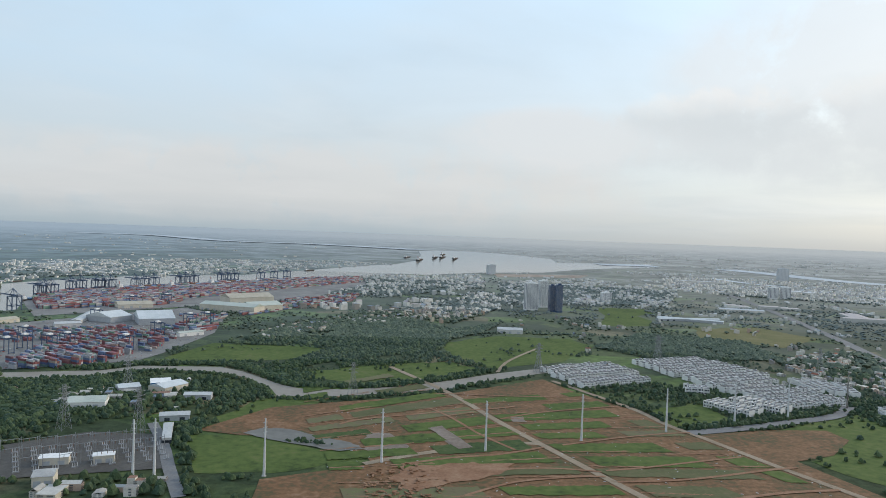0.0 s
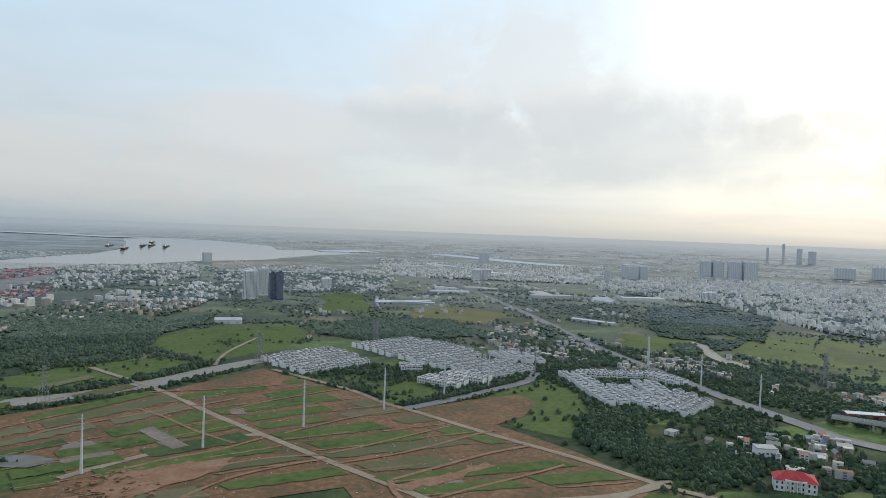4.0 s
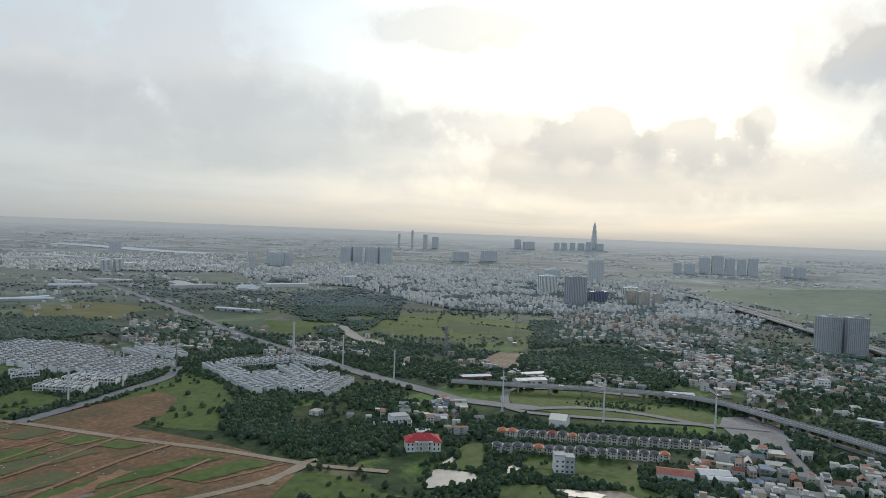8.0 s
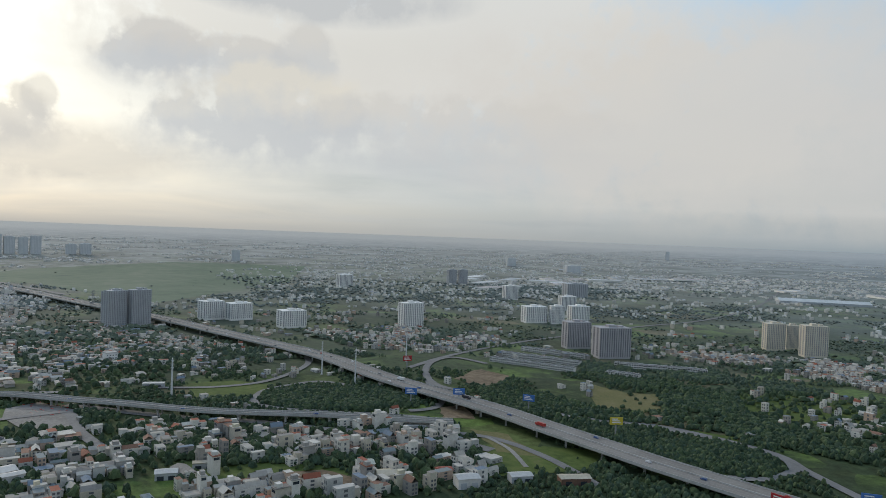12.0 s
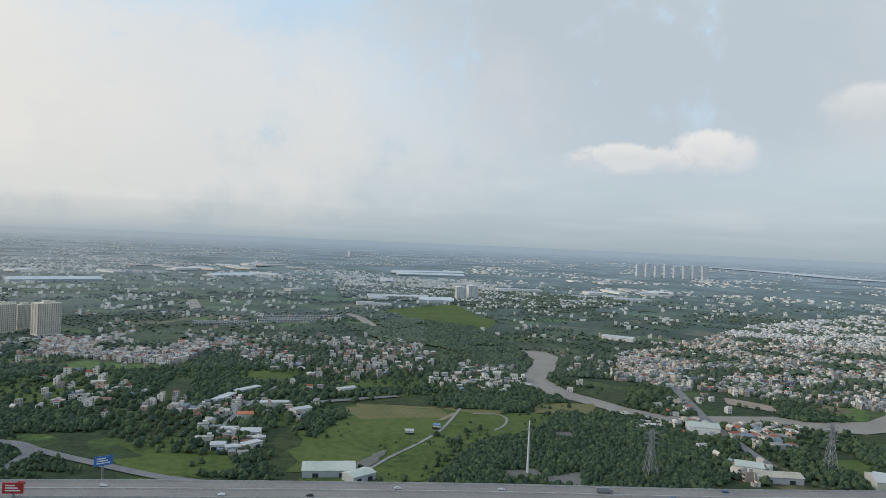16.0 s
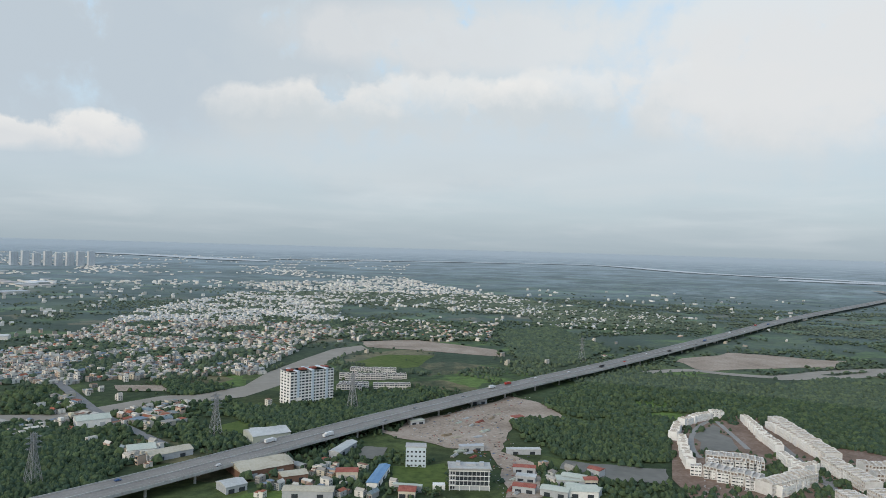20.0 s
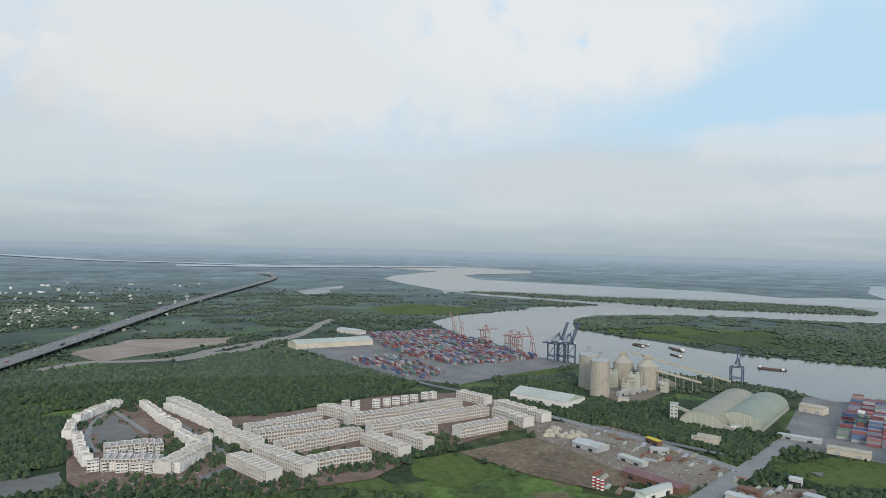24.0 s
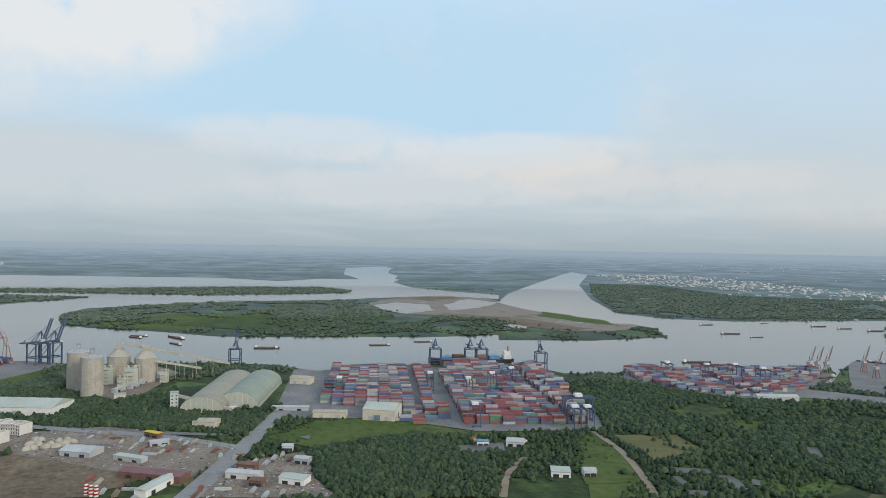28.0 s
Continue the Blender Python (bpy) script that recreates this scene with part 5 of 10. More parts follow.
for width, line in (
    (9, [(745, 6.3), (780, -3.9), (806, -32.3), (822, -68.6), (784, -113)]),
    (9, [(745, 6.3), (721, 3.5), (700, -23.7), (683, -68.0), (660, -138), (637, -175)]),
    (9, [(863, -200), (798, -191), (740, -190), (697, -175), (684, -159), (681, -142)]),
    (9, [(925, -300), (975, -265), (938, -224), (863, -200), (796, -198), (761, -221)]),
    (9, [(471, -324), (453, -365), (463, -400), (480, -416), (501, -420), (541, -408), (591, -366), (624, -321), (655, -286)]),
    (8, [(803, 107), (803, 45.1), (834, -9.7), (926, -56.3), (1000, -53.2), (1087, -11.1)]),
    (9, [(591, 395), (630, 425), (672, 436), (722, 384), (779, 295), (789, 195)]),
    (9, [(591, 395), (592, 364), (631, 298), (683, 221), (715, 158)]),
):
    strip("ramp", ASPHALT, line, width, 0.6, "pale concrete slip road", "road")


# ---- vehicles on the highway ----
def make_car(name, long, wide, tall, label, truck):
    ob = new(name)
    tagged(ob, label, "truck" if truck else "car", "traffic on the highway")
    bm = bmesh.new()
    if truck:
        block(bm, -wide / 2, -long / 2, 1.0, wide / 2, long * 0.28, tall)
        block(bm, -wide / 2, long * 0.31, 0.7, wide / 2, long / 2, tall * 0.75)
    else:
        block(bm, -wide / 2, -long / 2, 0.35, wide / 2, long / 2, 0.95)
        prism(bm, [(-wide * 0.42, -long * 0.38), (wide * 0.42, -long * 0.38), (wide * 0.42, long * 0.2), (-wide * 0.42, long * 0.2)], 0.95, tall)
    part("body", bm, VEHICLE, ob)
    for x in (-wide / 2 + 0.15, wide / 2 - 0.15):
        for y in (-long * 0.32, long * 0.32):
            bm = bmesh.new()
            r = 0.5 if truck else 0.33
            bmesh.ops.create_cone(bm, segments=8, radius1=r, radius2=r, depth=0.25, cap_ends=True, matrix=pose(x, y, r, 0, 90, 0))
            part("wheel", bm, HULL, ob)
    return ob


CARS = [make_car("car", 4.6, 1.9, 1.5, "small car driving on the grey highway deck", False), make_car("truck", 11, 2.6, 3.6, "box truck driving on the grey highway deck", True)]


def traffic(track, z, gap, width):
    pts, nor = track
    run, first = 0.0, True
    for i in range(1, len(pts)):
        run += math.dist(pts[i], pts[i - 1])
        if run < gap or math.hypot(*pts[i]) > 1900:
            continue
        run = random.uniform(-0.4, 0.4) * gap
        o = random.choice((-0.35, -0.15, 0.15, 0.35)) * width
        kind = random.choice((0, 0, 1))
        (x, y), (nx, ny) = pts[i], nor[i]
        turn = math.degrees(math.atan2(-nx, ny)) + 90 + (180 if o > 0 else 0)
        copy_thing(CARS[kind], pose(x + nx * o, y + ny * o, z + 0.02, 0, 0, turn))


traffic(DECK, 9.0, 48, 30)
traffic(FLYOVER, 8.0, 110, 12)
for k, c in enumerate(CARS):
    (x, y), (nx, ny) = DECK[0][40 + 9 * k], DECK[1][40 + 9 * k]
    c.matrix_basis = pose(x + nx * 5, y + ny * 5, 9.02, 0, 0, math.degrees(math.atan2(-nx, ny)) + 90)


# ---- terraces of white town houses ----
def unit_mesh(name, w, d, h, storeys, wall, raw=False, roof=None):
    """One house of a terrace in one piece: deep openings on each storey front and back, a sunk roof behind a parapet, a stair head."""
    bm = bmesh.new()
    s = h / storeys
    xs = [-w / 2, -w / 2 + 0.4, -0.1, 0.3, w / 2 - 0.4, w / 2] if raw else [-w / 2, -w / 2 + 0.5, 0.1, 0.9, w / 2 - 0.5, w / 2]
    zs = [0.0]
    for k in range(storeys):
        zs += [k * s + 0.75, k * s + s - 0.45] if raw else [k * s + 0.7, k * s + s - 0.75]
    zs.append(h)
    front = [[bm.verts.new((x, -d / 2, z)) for x in xs] for z in zs]
    back = [[bm.verts.new((x, d / 2, z)) for x in xs] for z in zs]
    holes = []
    for i in range(len(zs) - 1):
        for j in range(len(xs) - 1):
            f = bm.faces.new((front[i][j], front[i][j + 1], front[i + 1][j + 1], front[i + 1][j]))
            g = bm.faces.new((back[i][j + 1], back[i][j], back[i + 1][j], back[i + 1][j + 1]))
            if i % 2 == 1 and j in (1, 3):
                holes += [f, g]
        bm.faces.new((front[i][0], front[i + 1][0], back[i + 1][0], back[i][0]))
        bm.faces.new((front[i][-1], back[i][-1], back[i + 1][-1], front[i + 1][-1]))
    tops = [bm.faces.new((front[-1][j], front[-1][j + 1], back[-1][j + 1], back[-1][j])) for j in range(len(xs) - 1)]
    for f in bmesh.ops.extrude_discrete_faces(bm, faces=holes)["faces"]:
        push = 1.1 if f.calc_center_median().y < 0 else -0.9
        for v in f.verts:
            v.co.y += push
        f.material_index = 1
    bmesh.ops.inset_region(bm, faces=tops, thickness=0.3, depth=0.0)
    for v in {v for f in tops for v in f.verts}:
        v.co.z -= 0.75
    for f in tops:
        f.material_index = 2
    head = bmesh.ops.inset_individual(bm, faces=[tops[3]], thickness=0.3)
    lid = bmesh.ops.extrude_discrete_faces(bm, faces=[tops[3]])["faces"][0]
    for v in lid.verts:
        v.co.z += 2.1
        v.co.y = v.co.y * 0.3
    lid.material_index = 0
    bmesh.ops.recalc_face_normals(bm, faces=bm.faces[:])
    me = bpy.data.meshes.new(name)
    bm.to_mesh(me)
    bm.free()
    # raw sets brown backs in the openings in place of glass
    for m in (wall, BROWN_RECESS if raw else GLASS, roof or ROOFDECK):
        me.materials.append(m)
    return me


ROOFDECK = material("roof_screed", [(0.30, 0.26, 0.22), (0.46, 0.425, 0.38), (0.58, 0.55, 0.51)], 0.3, 0.9)
PALEDECK = material("pale_roof_deck", [(0.20, 0.19, 0.18), (0.29, 0.28, 0.265), (0.40, 0.39, 0.37)], 0.3, 0.9)
BROWN_RECESS = material("raw_brick", [(0.17, 0.13, 0.105), (0.25, 0.20, 0.165), (0.32, 0.27, 0.23)], 0.3, 0.9)
UNIT = unit_mesh("town_house", 5.6, 14, 9.6, 3, NEWWALL, True)
UNIT_LOW = unit_mesh("town_house", 6.5, 11, 6.6, 2, WHITE, roof=PALEDECK)
UNIT_PAIR = unit_mesh("town_house", 5.4, 8, 8.0, 3, WHITE)
DARKROOF = material("dark_grey_roofing", [(0.12, 0.118, 0.12), (0.17, 0.166, 0.165), (0.22, 0.215, 0.21)], 0.2, 0.9)
UNIT_GREY = unit_mesh("town_house", 6.5, 12, 6.2, 2, NEWWALL, roof=DARKROOF)


def terrace(a, b, unit=UNIT, wide=5.6, deep=14.0, label="white three-storey terrace of unfinished town houses", size=1.0, group="terraces of the new estate", loose=1.0):
    """A row of houses whose near foot runs from a to b."""
    run = math.dist(a, b)
    n = max(1, round(run / (wide * size)))
    dx, dy = (b[0] - a[0]) / run, (b[1] - a[1]) / run
    nx, ny = -dy, dx
    if nx * a[0] + ny * a[1] < 0:
        nx, ny = -nx, -ny
    base = new("terrace")
    turn = math.degrees(math.atan2(-nx, ny))
    cx, cy = (a[0] + b[0]) / 2 + nx * deep * size / 2, (a[1] + b[1]) / 2 + ny * deep * size / 2
    base.matrix_basis = pose(cx, cy, 0.35, 0, 0, turn)
    tagged(base, label, "row houses", group)
    for i in range(n):
        ob = new("town_house", unit)
        ob.parent = base
        ob.matrix_basis = pose((i + 0.5 - n / 2) * run / n, random.uniform(-0.7, 0.7) if loose < 0.9 else 0, random.uniform(-0.3, 0.3)) @ Matrix.Diagonal((run / n / wide * loose, size, size * (random.uniform(0.82, 1.1) if loose < 0.9 else random.uniform(0.94, 1.06)), 1))
    c, s = run / 2 + 2, deep * size / 2 + 2
    KEEP_OUT.append([(cx + dx * u * c + nx * v * s, cy + dy * u * c + ny * v * s) for u, v in ((-1, -1), (1, -1), (1, 1), (-1, 1))])


RUBBLE_EARTH = material("rubble_earth", [(0.12, 0.08, 0.055), (0.19, 0.125, 0.09), (0.26, 0.19, 0.15)], 0.05, 0.35)
sheet("estate_ground", RUBBLE_EARTH, [(-597, -445), (-648, -449), (-664, -361), (-782, -299), (-851, -197), (-775, -103), (-671, -133), (-562, -185), (-498, -197), (-445, -252), (-434, -323)], 0.3, "bare earth between new terraces", "earth", clear=False)
sheet("estate_ground_ring", RUBBLE_EARTH, [(-517, -501), (-596, -557), (-665, -559), (-679, -511), (-573, -334), (-512, -294), (-388, -348), (-416, -401)], 0.3, "bare earth round new terraces", "earth", clear=False)
for place in (
    [(-567, -343), (-635, -305)], [(-552, -325), (-613, -277)], [(-526, -289), (-598, -246)], [(-499, -247), (-538, -214)],
    [(-513, -309), (-482, -247)], [(-487, -316), (-460, -265)], [(-673, -330), (-654, -285)], [(-636, -276), (-680, -241)],
    [(-680, -240), (-756, -195)], [(-613, -242), (-670, -205)], [(-670, -204), (-730, -159)], [(-603, -220), (-583, -185)],
    [(-621, -211), (-645, -190)], [(-634, -164), (-681, -130)], [(-583, -243), (-554, -197)], [(-769, -163), (-722, -103)],
    [(-728, -156), (-695, -117)], [(-799, -214), (-777, -176)], [(-553, -372), (-527, -319)],
    [(-643, -492), (-571, -380)], [(-453, -341), (-509, -344)], [(-468, -415), (-499, -383)], [(-442, -395), (-458, -356)],
):
    terrace(*place)
for place in ([(-622, -528), (-607, -531)], [(-604, -530), (-580, -526)], [(-577, -525), (-551, -516)], [(-537, -507), (-504, -481)], [(-501, -478), (-472, -448)], [(-469, -445), (-445, -415)], [(-631, -516), (-588, -462)], [(-586, -461), (-558, -418)], [(-544, -407), (-518, -369)],
              [(-630, -486), (-601, -434)], [(-599, -432), (-575, -389)], [(-552, -371), (-540, -345)], [(-539, -344), (-530, -322)], [(-458, -337), (-515, -347)], [(-508, -361), (-542, -365)]):
    terrace(*place, UNIT_PAIR, 5.4, 8.0, "white three-storey terrace of unfinished town houses in a ring", 1.0, "terraces of the new ring", 0.8)
for x, y in [(-719, -282), (-730, -274), (-740, -267), (-752, -261), (-761, -253), (-776, -245), (-786, -238), (-703, -311), (-703, -299)] + [(-439, -399), (-443, -389), (-445, -378), (-449, -368), (-451, -357), (-465, -405), (-474, -398), (-482, -392), (-490, -385)]:
    k = 3.1 / math.hypot(x, y)
    terrace((x - y * k, y + x * k), (x + y * k, y - x * k), UNIT_PAIR, 3.1, 8.0, "white semi-detached three-storey house, new and empty", 1.0, "new semi-detached houses")
for place in (
    [(147, 898), (195, 928)], [(196, 928), (246, 951)], [(155, 864), (204, 892)], [(206, 893), (258, 919)], [(169, 822), (212, 845)], [(213, 844), (262, 868)],
    [(283, 978), (332, 995)], [(334, 996), (388, 1018)], [(295, 947), (349, 969)], [(351, 969), (409, 993)], [(305, 912), (360, 935)], [(362, 936), (424, 962)],
    [(321, 874), (370, 896)], [(371, 896), (434, 924)], [(329, 846), (374, 867)], [(375, 866), (431, 892)], [(343, 812), (418, 847)],
    [(360, 784), (449, 823)], [(365, 748), (457, 784)], [(450, 910), (448, 837)], [(479, 895), (469, 831)], [(318, 772), (355, 728)], [(284, 755), (316, 713)], [(287, 817), (313, 811)],
[(469, 752), (454, 677)], [(452, 678), (437, 606)], [(484, 673), (466, 582)], [(532, 691), (498, 597)], [(490, 732), (581, 701)], [(565, 723), (579, 668)], [(485, 577), (559, 607)], [(490, 546), (557, 581)], [(469, 580), (490, 558)],
):
    (ax, ay), (bx, by) = place
    run = math.dist((ax, ay), (bx, by))
    nx, ny = -(by - ay) / run * 16.5, (bx - ax) / run * 16.5
    if nx * ax + ny * ay < 0:
        nx, ny = -nx, -ny
    for k in (0, 1):
        terrace((ax + nx * k, ay + ny * k), (bx + nx * k, by + ny * k), UNIT_LOW, 6.5, 11.0, "white terrace with small balconies, grey roofs and trees in front", 1.0, "terraces of the settled estate", 0.89)
for place in ([(945, -310), (858, -397)], [(988, -337), (903, -426)], [(839, -434), (807, -463)], [(895, -476), (833, -581)], [(1033, -389), (954, -459)],
              [(871, -1104), (791, -1166)], [(823, -1264), (697, -1370)], [(793, -1201), (707, -1279)], [(-293, -824), (-325, -807)], [(-317, -867), (-366, -850)], [(-348, -906), (-396, -890)], [(-329, -801), (-371, -783)], [(-287, -814), (-313, -798)], [(-312, -875), (-395, -846)], [(-342, -916), (-398, -888)]):
    terrace(*place, UNIT_GREY, 6.5, 12.0, "pale plastered two-storey terrace with grey roofs", 1.0, "grey terraces")


# ---- towers ----
def tower(x, y, w, h, mat=WHITE, deep=0.6, skew=25.0, label="white concrete apartment tower with rows of windows", crown=True, fins=11, band=WINDOWS):
    """An apartment tower: body, a ring of windows on each storey, upright piers, roof slab and plant room."""
    far = math.hypot(x, y)
    a = radians(skew)
    w = w / (math.cos(a) + deep * math.sin(abs(a)))
    d = max(10.0, w * deep)
    # past 2.6 km hazed colours replace the walls, chosen by the sun's side
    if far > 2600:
        mat, band = (HAZEWALL, HAZEBAND) if x * math.sin(SUN_AZ) + y * math.cos(SUN_AZ) > 0 else (HAZEWALL_DOWNSUN, GREYWALL)
    base = thing("apartment_tower", x, y, bearing(x, y) + skew, label, "tower", "apartment towers")
    bm = bmesh.new()
    block(bm, -w / 2, -d / 2, 0, w / 2, d / 2, h)
    part("body", bm, mat, base)
    storeys = max(3, round(h / 3.4))
    s = h / storeys
    bays = fins if far < 2400 else 7
    joined = bmesh.new()
    for k in range(bays):
        px, half = -w / 2 + w * (k + 0.5) / bays, w / bays * (0.17 if k % 3 else 0.25)
        bm = joined if far > 1600 else bmesh.new()
        block(bm, px - half, -d / 2 - 0.12, s * 0.9, px + half, d / 2 + 0.12, h - 1.2)
        if far <= 1600:
            part("window_strip", bm, band, base)
    for k in (-1, 1):
        bm = joined if far > 1600 else bmesh.new()
        block(bm, -w / 2 - 0.12, k * d * 0.22 - d * 0.1, s * 0.9, w / 2 + 0.12, k * d * 0.22 + d * 0.1, h - 1.2)
        if far <= 1600:
            part("window_strip", bm, band, base)
    if far > 1600:
        tagged(part("window_band", joined, band, base), kind="stuff")
    else:
        joined.free()
        slab_mesh = None
        for k in range(1, storeys, 1 if far < 1600 else 2):
            if slab_mesh is None:
                bm = bmesh.new()
                block(bm, -w / 2 - 0.25, -d / 2 - 0.25, -0.45, w / 2 + 0.25, d / 2 + 0.25, 0.15 if far < 1600 else 0.4)
                slab_mesh = part("floor_band", bm, mat, base)
                ob = slab_mesh
            else:
                ob = new("floor_band", slab_mesh.data)
                ob.parent = base
            ob.location = (0, 0, k * s)
    if crown:
        bm = bmesh.new()
        block(bm, -w * 0.16, -d * 0.2, h, w * 0.1, d * 0.2, h + 3.2)
        part("plant_room", bm, mat, base)
        bm = bmesh.new()
        block(bm, w * 0.2, -d * 0.15, h, w * 0.34, d * 0.2, h + 2.4)
        part("lift_head", bm, mat, base)
    KEEP_OUT.append([(x - w / 2 - 4, y - w / 2 - 4), (x + w / 2 + 4, y - w / 2 - 4), (x + w / 2 + 4, y + w / 2 + 4), (x - w / 2 - 4, y + w / 2 + 4)])
    return base


GREY_T, CREAM_T, DARK_T = "grey concrete apartment tower with rows of windows", "cream apartment tower with rows of windows", "mauve-grey apartment tower with stacked dark balconies"
BROWN = material("brown_render", [(0.33, 0.315, 0.32), (0.40, 0.385, 0.39), (0.45, 0.43, 0.43)], 0.06, 0.5)
DARKBAND = material("dark_balconies", [(0.10, 0.10, 0.115), (0.16, 0.16, 0.175)], 0.2, 0.8)
BLUEGLASS = material("blue_glass_wall", [(0.06, 0.09, 0.16), (0.10, 0.14, 0.23)], 0.1, 0.8, rough=0.25)
for place in ((216, 1693, 35, 65), (256, 1771, 27, 67), (1095, 2335, 33, 37), (1137, 2338, 33, 39), (1483, 1586, 46, 26), (459, 1969, 31, 28),
              (1397, 95.4, 49, 35), (1395, 45.0, 51, 32), (1292, -49.2, 53, 31), (1304, -269, 48, 46), (2264, -248, 54, 38), (1883, -671, 45, 40),
              (1383, -547, 55, 34), (1364, -589, 33, 37), (1371, -641, 46, 37), (1626, -729, 45, 35), (1676, 917, 57, 31), (3505, -1592, 91, 36),
              (661, -2097, 34, 39), (638, -2145, 36, 41), (2981, -6007, 52, 55), (2026, 926, 56, 26), (1831, 1101, 58, 54)):
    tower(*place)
for place in ((223, 3207, 42, 43), (2424, 2594, 96, 78), (2511, 2529, 69, 81), (2575, 2498, 66, 83), (1986, 2590, 107, 54), (1684, 3498, 56, 62),
              (1292, 243, 36, 61), (1305, 207, 38, 62), (2756, 1422, 61, 77), (1606, 882, 56, 73), (1344, 257, 37, 55), (1331, 215, 40, 57),
              (2462, -652, 36, 51), (2458, -692, 36, 53), (2008, -924, 79, 41), (2464, 1268, 58, 83), (2310, 1370, 64, 46)):
    tower(*place, GREYWALL, label=GREY_T)
for place in ((1031, -844, 37, 46), (1039, -886, 25, 42), (965, -866, 43, 51), (1765, 805, 32, 38), (1751, 763, 33, 38), (1795, 744, 24, 33)):
    tower(*place, CREAM, label=CREAM_T)
for place in ((1059, -493, 47, 43), (972, -510, 58, 46)):
    tower(*place, BROWN, label=DARK_T, fins=14, band=DARKBAND)
for place in ((263, 1677, 17, 62), (278, 1664, 17, 65), (1727, 881, 56, 30)):
    tower(*place, BLUEGLASS, label="dark blue glass-clad tower under construction")
for k in range(8):
    x, y, w, h = (303, -4938, 59, 87)
    a = -0.012 * k
    tower(x * math.cos(a) - y * math.sin(a), x * math.sin(a) + y * math.cos(a), w * 0.8, h * random.uniform(0.85, 1.05), HAZEWALL, label="white far-off apartment slab in a row", band=GREYWALL)
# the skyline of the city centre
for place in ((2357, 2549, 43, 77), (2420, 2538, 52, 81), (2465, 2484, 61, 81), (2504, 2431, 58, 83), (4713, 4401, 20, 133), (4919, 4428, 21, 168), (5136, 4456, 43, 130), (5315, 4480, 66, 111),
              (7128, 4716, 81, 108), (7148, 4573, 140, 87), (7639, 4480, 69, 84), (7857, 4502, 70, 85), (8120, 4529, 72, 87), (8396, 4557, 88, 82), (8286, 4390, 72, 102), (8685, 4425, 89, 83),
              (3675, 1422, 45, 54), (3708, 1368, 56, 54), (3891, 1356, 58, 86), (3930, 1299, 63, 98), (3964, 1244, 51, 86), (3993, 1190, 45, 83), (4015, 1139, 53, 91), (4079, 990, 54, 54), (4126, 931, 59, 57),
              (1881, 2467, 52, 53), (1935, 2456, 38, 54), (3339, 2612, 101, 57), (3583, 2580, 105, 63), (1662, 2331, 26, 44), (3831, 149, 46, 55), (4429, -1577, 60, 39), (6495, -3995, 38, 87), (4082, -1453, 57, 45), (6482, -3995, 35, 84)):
    tower(*place, HAZEWALL, label="pale grey far-off high-rise tower of the city centre", skew=10.0, fins=4, band=GREYWALL)


def spire(x, y, w, h):
    base = thing("skyscraper", x, y, bearing(x, y), "tall grey stepped skyscraper with a thin spire", "tower")
    for k, (r0, r1, z0, z1) in enumerate(((0.5, 0.5, 0.0, 0.45), (0.4, 0.38, 0.45, 0.65), (0.3, 0.26, 0.65, 0.82), (0.16, 0.12, 0.82, 0.9), (0.05, 0.02, 0.9, 1.0))):
        bm = bmesh.new()
        tube(bm, 0, 0, h * z0, h * z1, w * r0, w * r1, 8)
        part("spire" if k == 4 else "shaft", bm, HAZEWALL, base)


spire(8848, 4603, 76, 404)


# ---- the white slab of flats by the river ----
def slab(a, b, h, deep):
    run = math.dist(a, b)
    nx, ny = -(b[1] - a[1]) / run, (b[0] - a[0]) / run
    if nx * a[0] + ny * a[1] < 0:
        nx, ny = -nx, -ny
    base = new("apartment_block")
    base.matrix_basis = pose((a[0] + b[0]) / 2 + nx * deep / 2, (a[1] + b[1]) / 2 + ny * deep / 2, 0, 0, 0, math.degrees(math.atan2(-nx, ny)))
    tagged(base, "white eleven-storey slab of flats with blue strips and red roofs", "apartment block")
    bm = bmesh.new()
    block(bm, -run / 2, -deep / 2, 0, run / 2, deep / 2, h)
    part("body", bm, WHITE, base)
    n, cols = 11, 12
    bm = bmesh.new()
    block(bm, -1.5, -0.15, 0, 1.5, 0.15, 1.6)
    pane = part("window", bm, GLASS, base)
    for k in range(n):
        for c in range(cols):
            for side in (-1, 1):
                ob = pane if (k, c, side) == (0, 0, -1) else new("window", pane.data)
                ob.parent = base
                ob.location = ((c + 0.5) / cols * run - run / 2, side * deep / 2, (k + 0.35) * h / n)
        for c in range(3):
            for side in (-1, 1):
                ob = new("window", pane.data)
                ob.parent = base
                ob.location = (side * run / 2, (c - 1) * deep / 3.4, (k + 0.35) * h / n)
                ob.rotation_euler.z = math.pi / 2
    for k in range(n):
        bm = bmesh.new()
        block(bm, -run / 2 - 0.25, -deep / 2 - 0.6, (k + 1) * h / n - 0.35, run / 2 + 0.25, deep / 2 + 0.6, (k + 1) * h / n)
        part("floor_slab", bm, WHITE, base)
    for c in (-0.33, 0.0, 0.33):
        bm = bmesh.new()
        block(bm, c * run - 1.6, -deep / 2 - 0.9, 0, c * run + 1.6, deep / 2 + 0.9, h + 1.0)
        part("blue_strip", bm, BLUEPAINT, base, "pale blue painted strip")
    for c in (-0.4, -0.12, 0.12, 0.4):
        bm = bmesh.new()
        block(bm, c * run - 3.5, -3.0, h, c * run + 3.5, 3.0, h + 1.8)
        part("stair_head", bm, REDTILE, base, "red roof box")


BLUEPAINT = material("pale_blue_paint", [(0.50, 0.57, 0.62), (0.58, 0.64, 0.68)], 0.1, 0.6)
slab(*[(-212, -749), (-265, -762)], 36.0, 22.0)


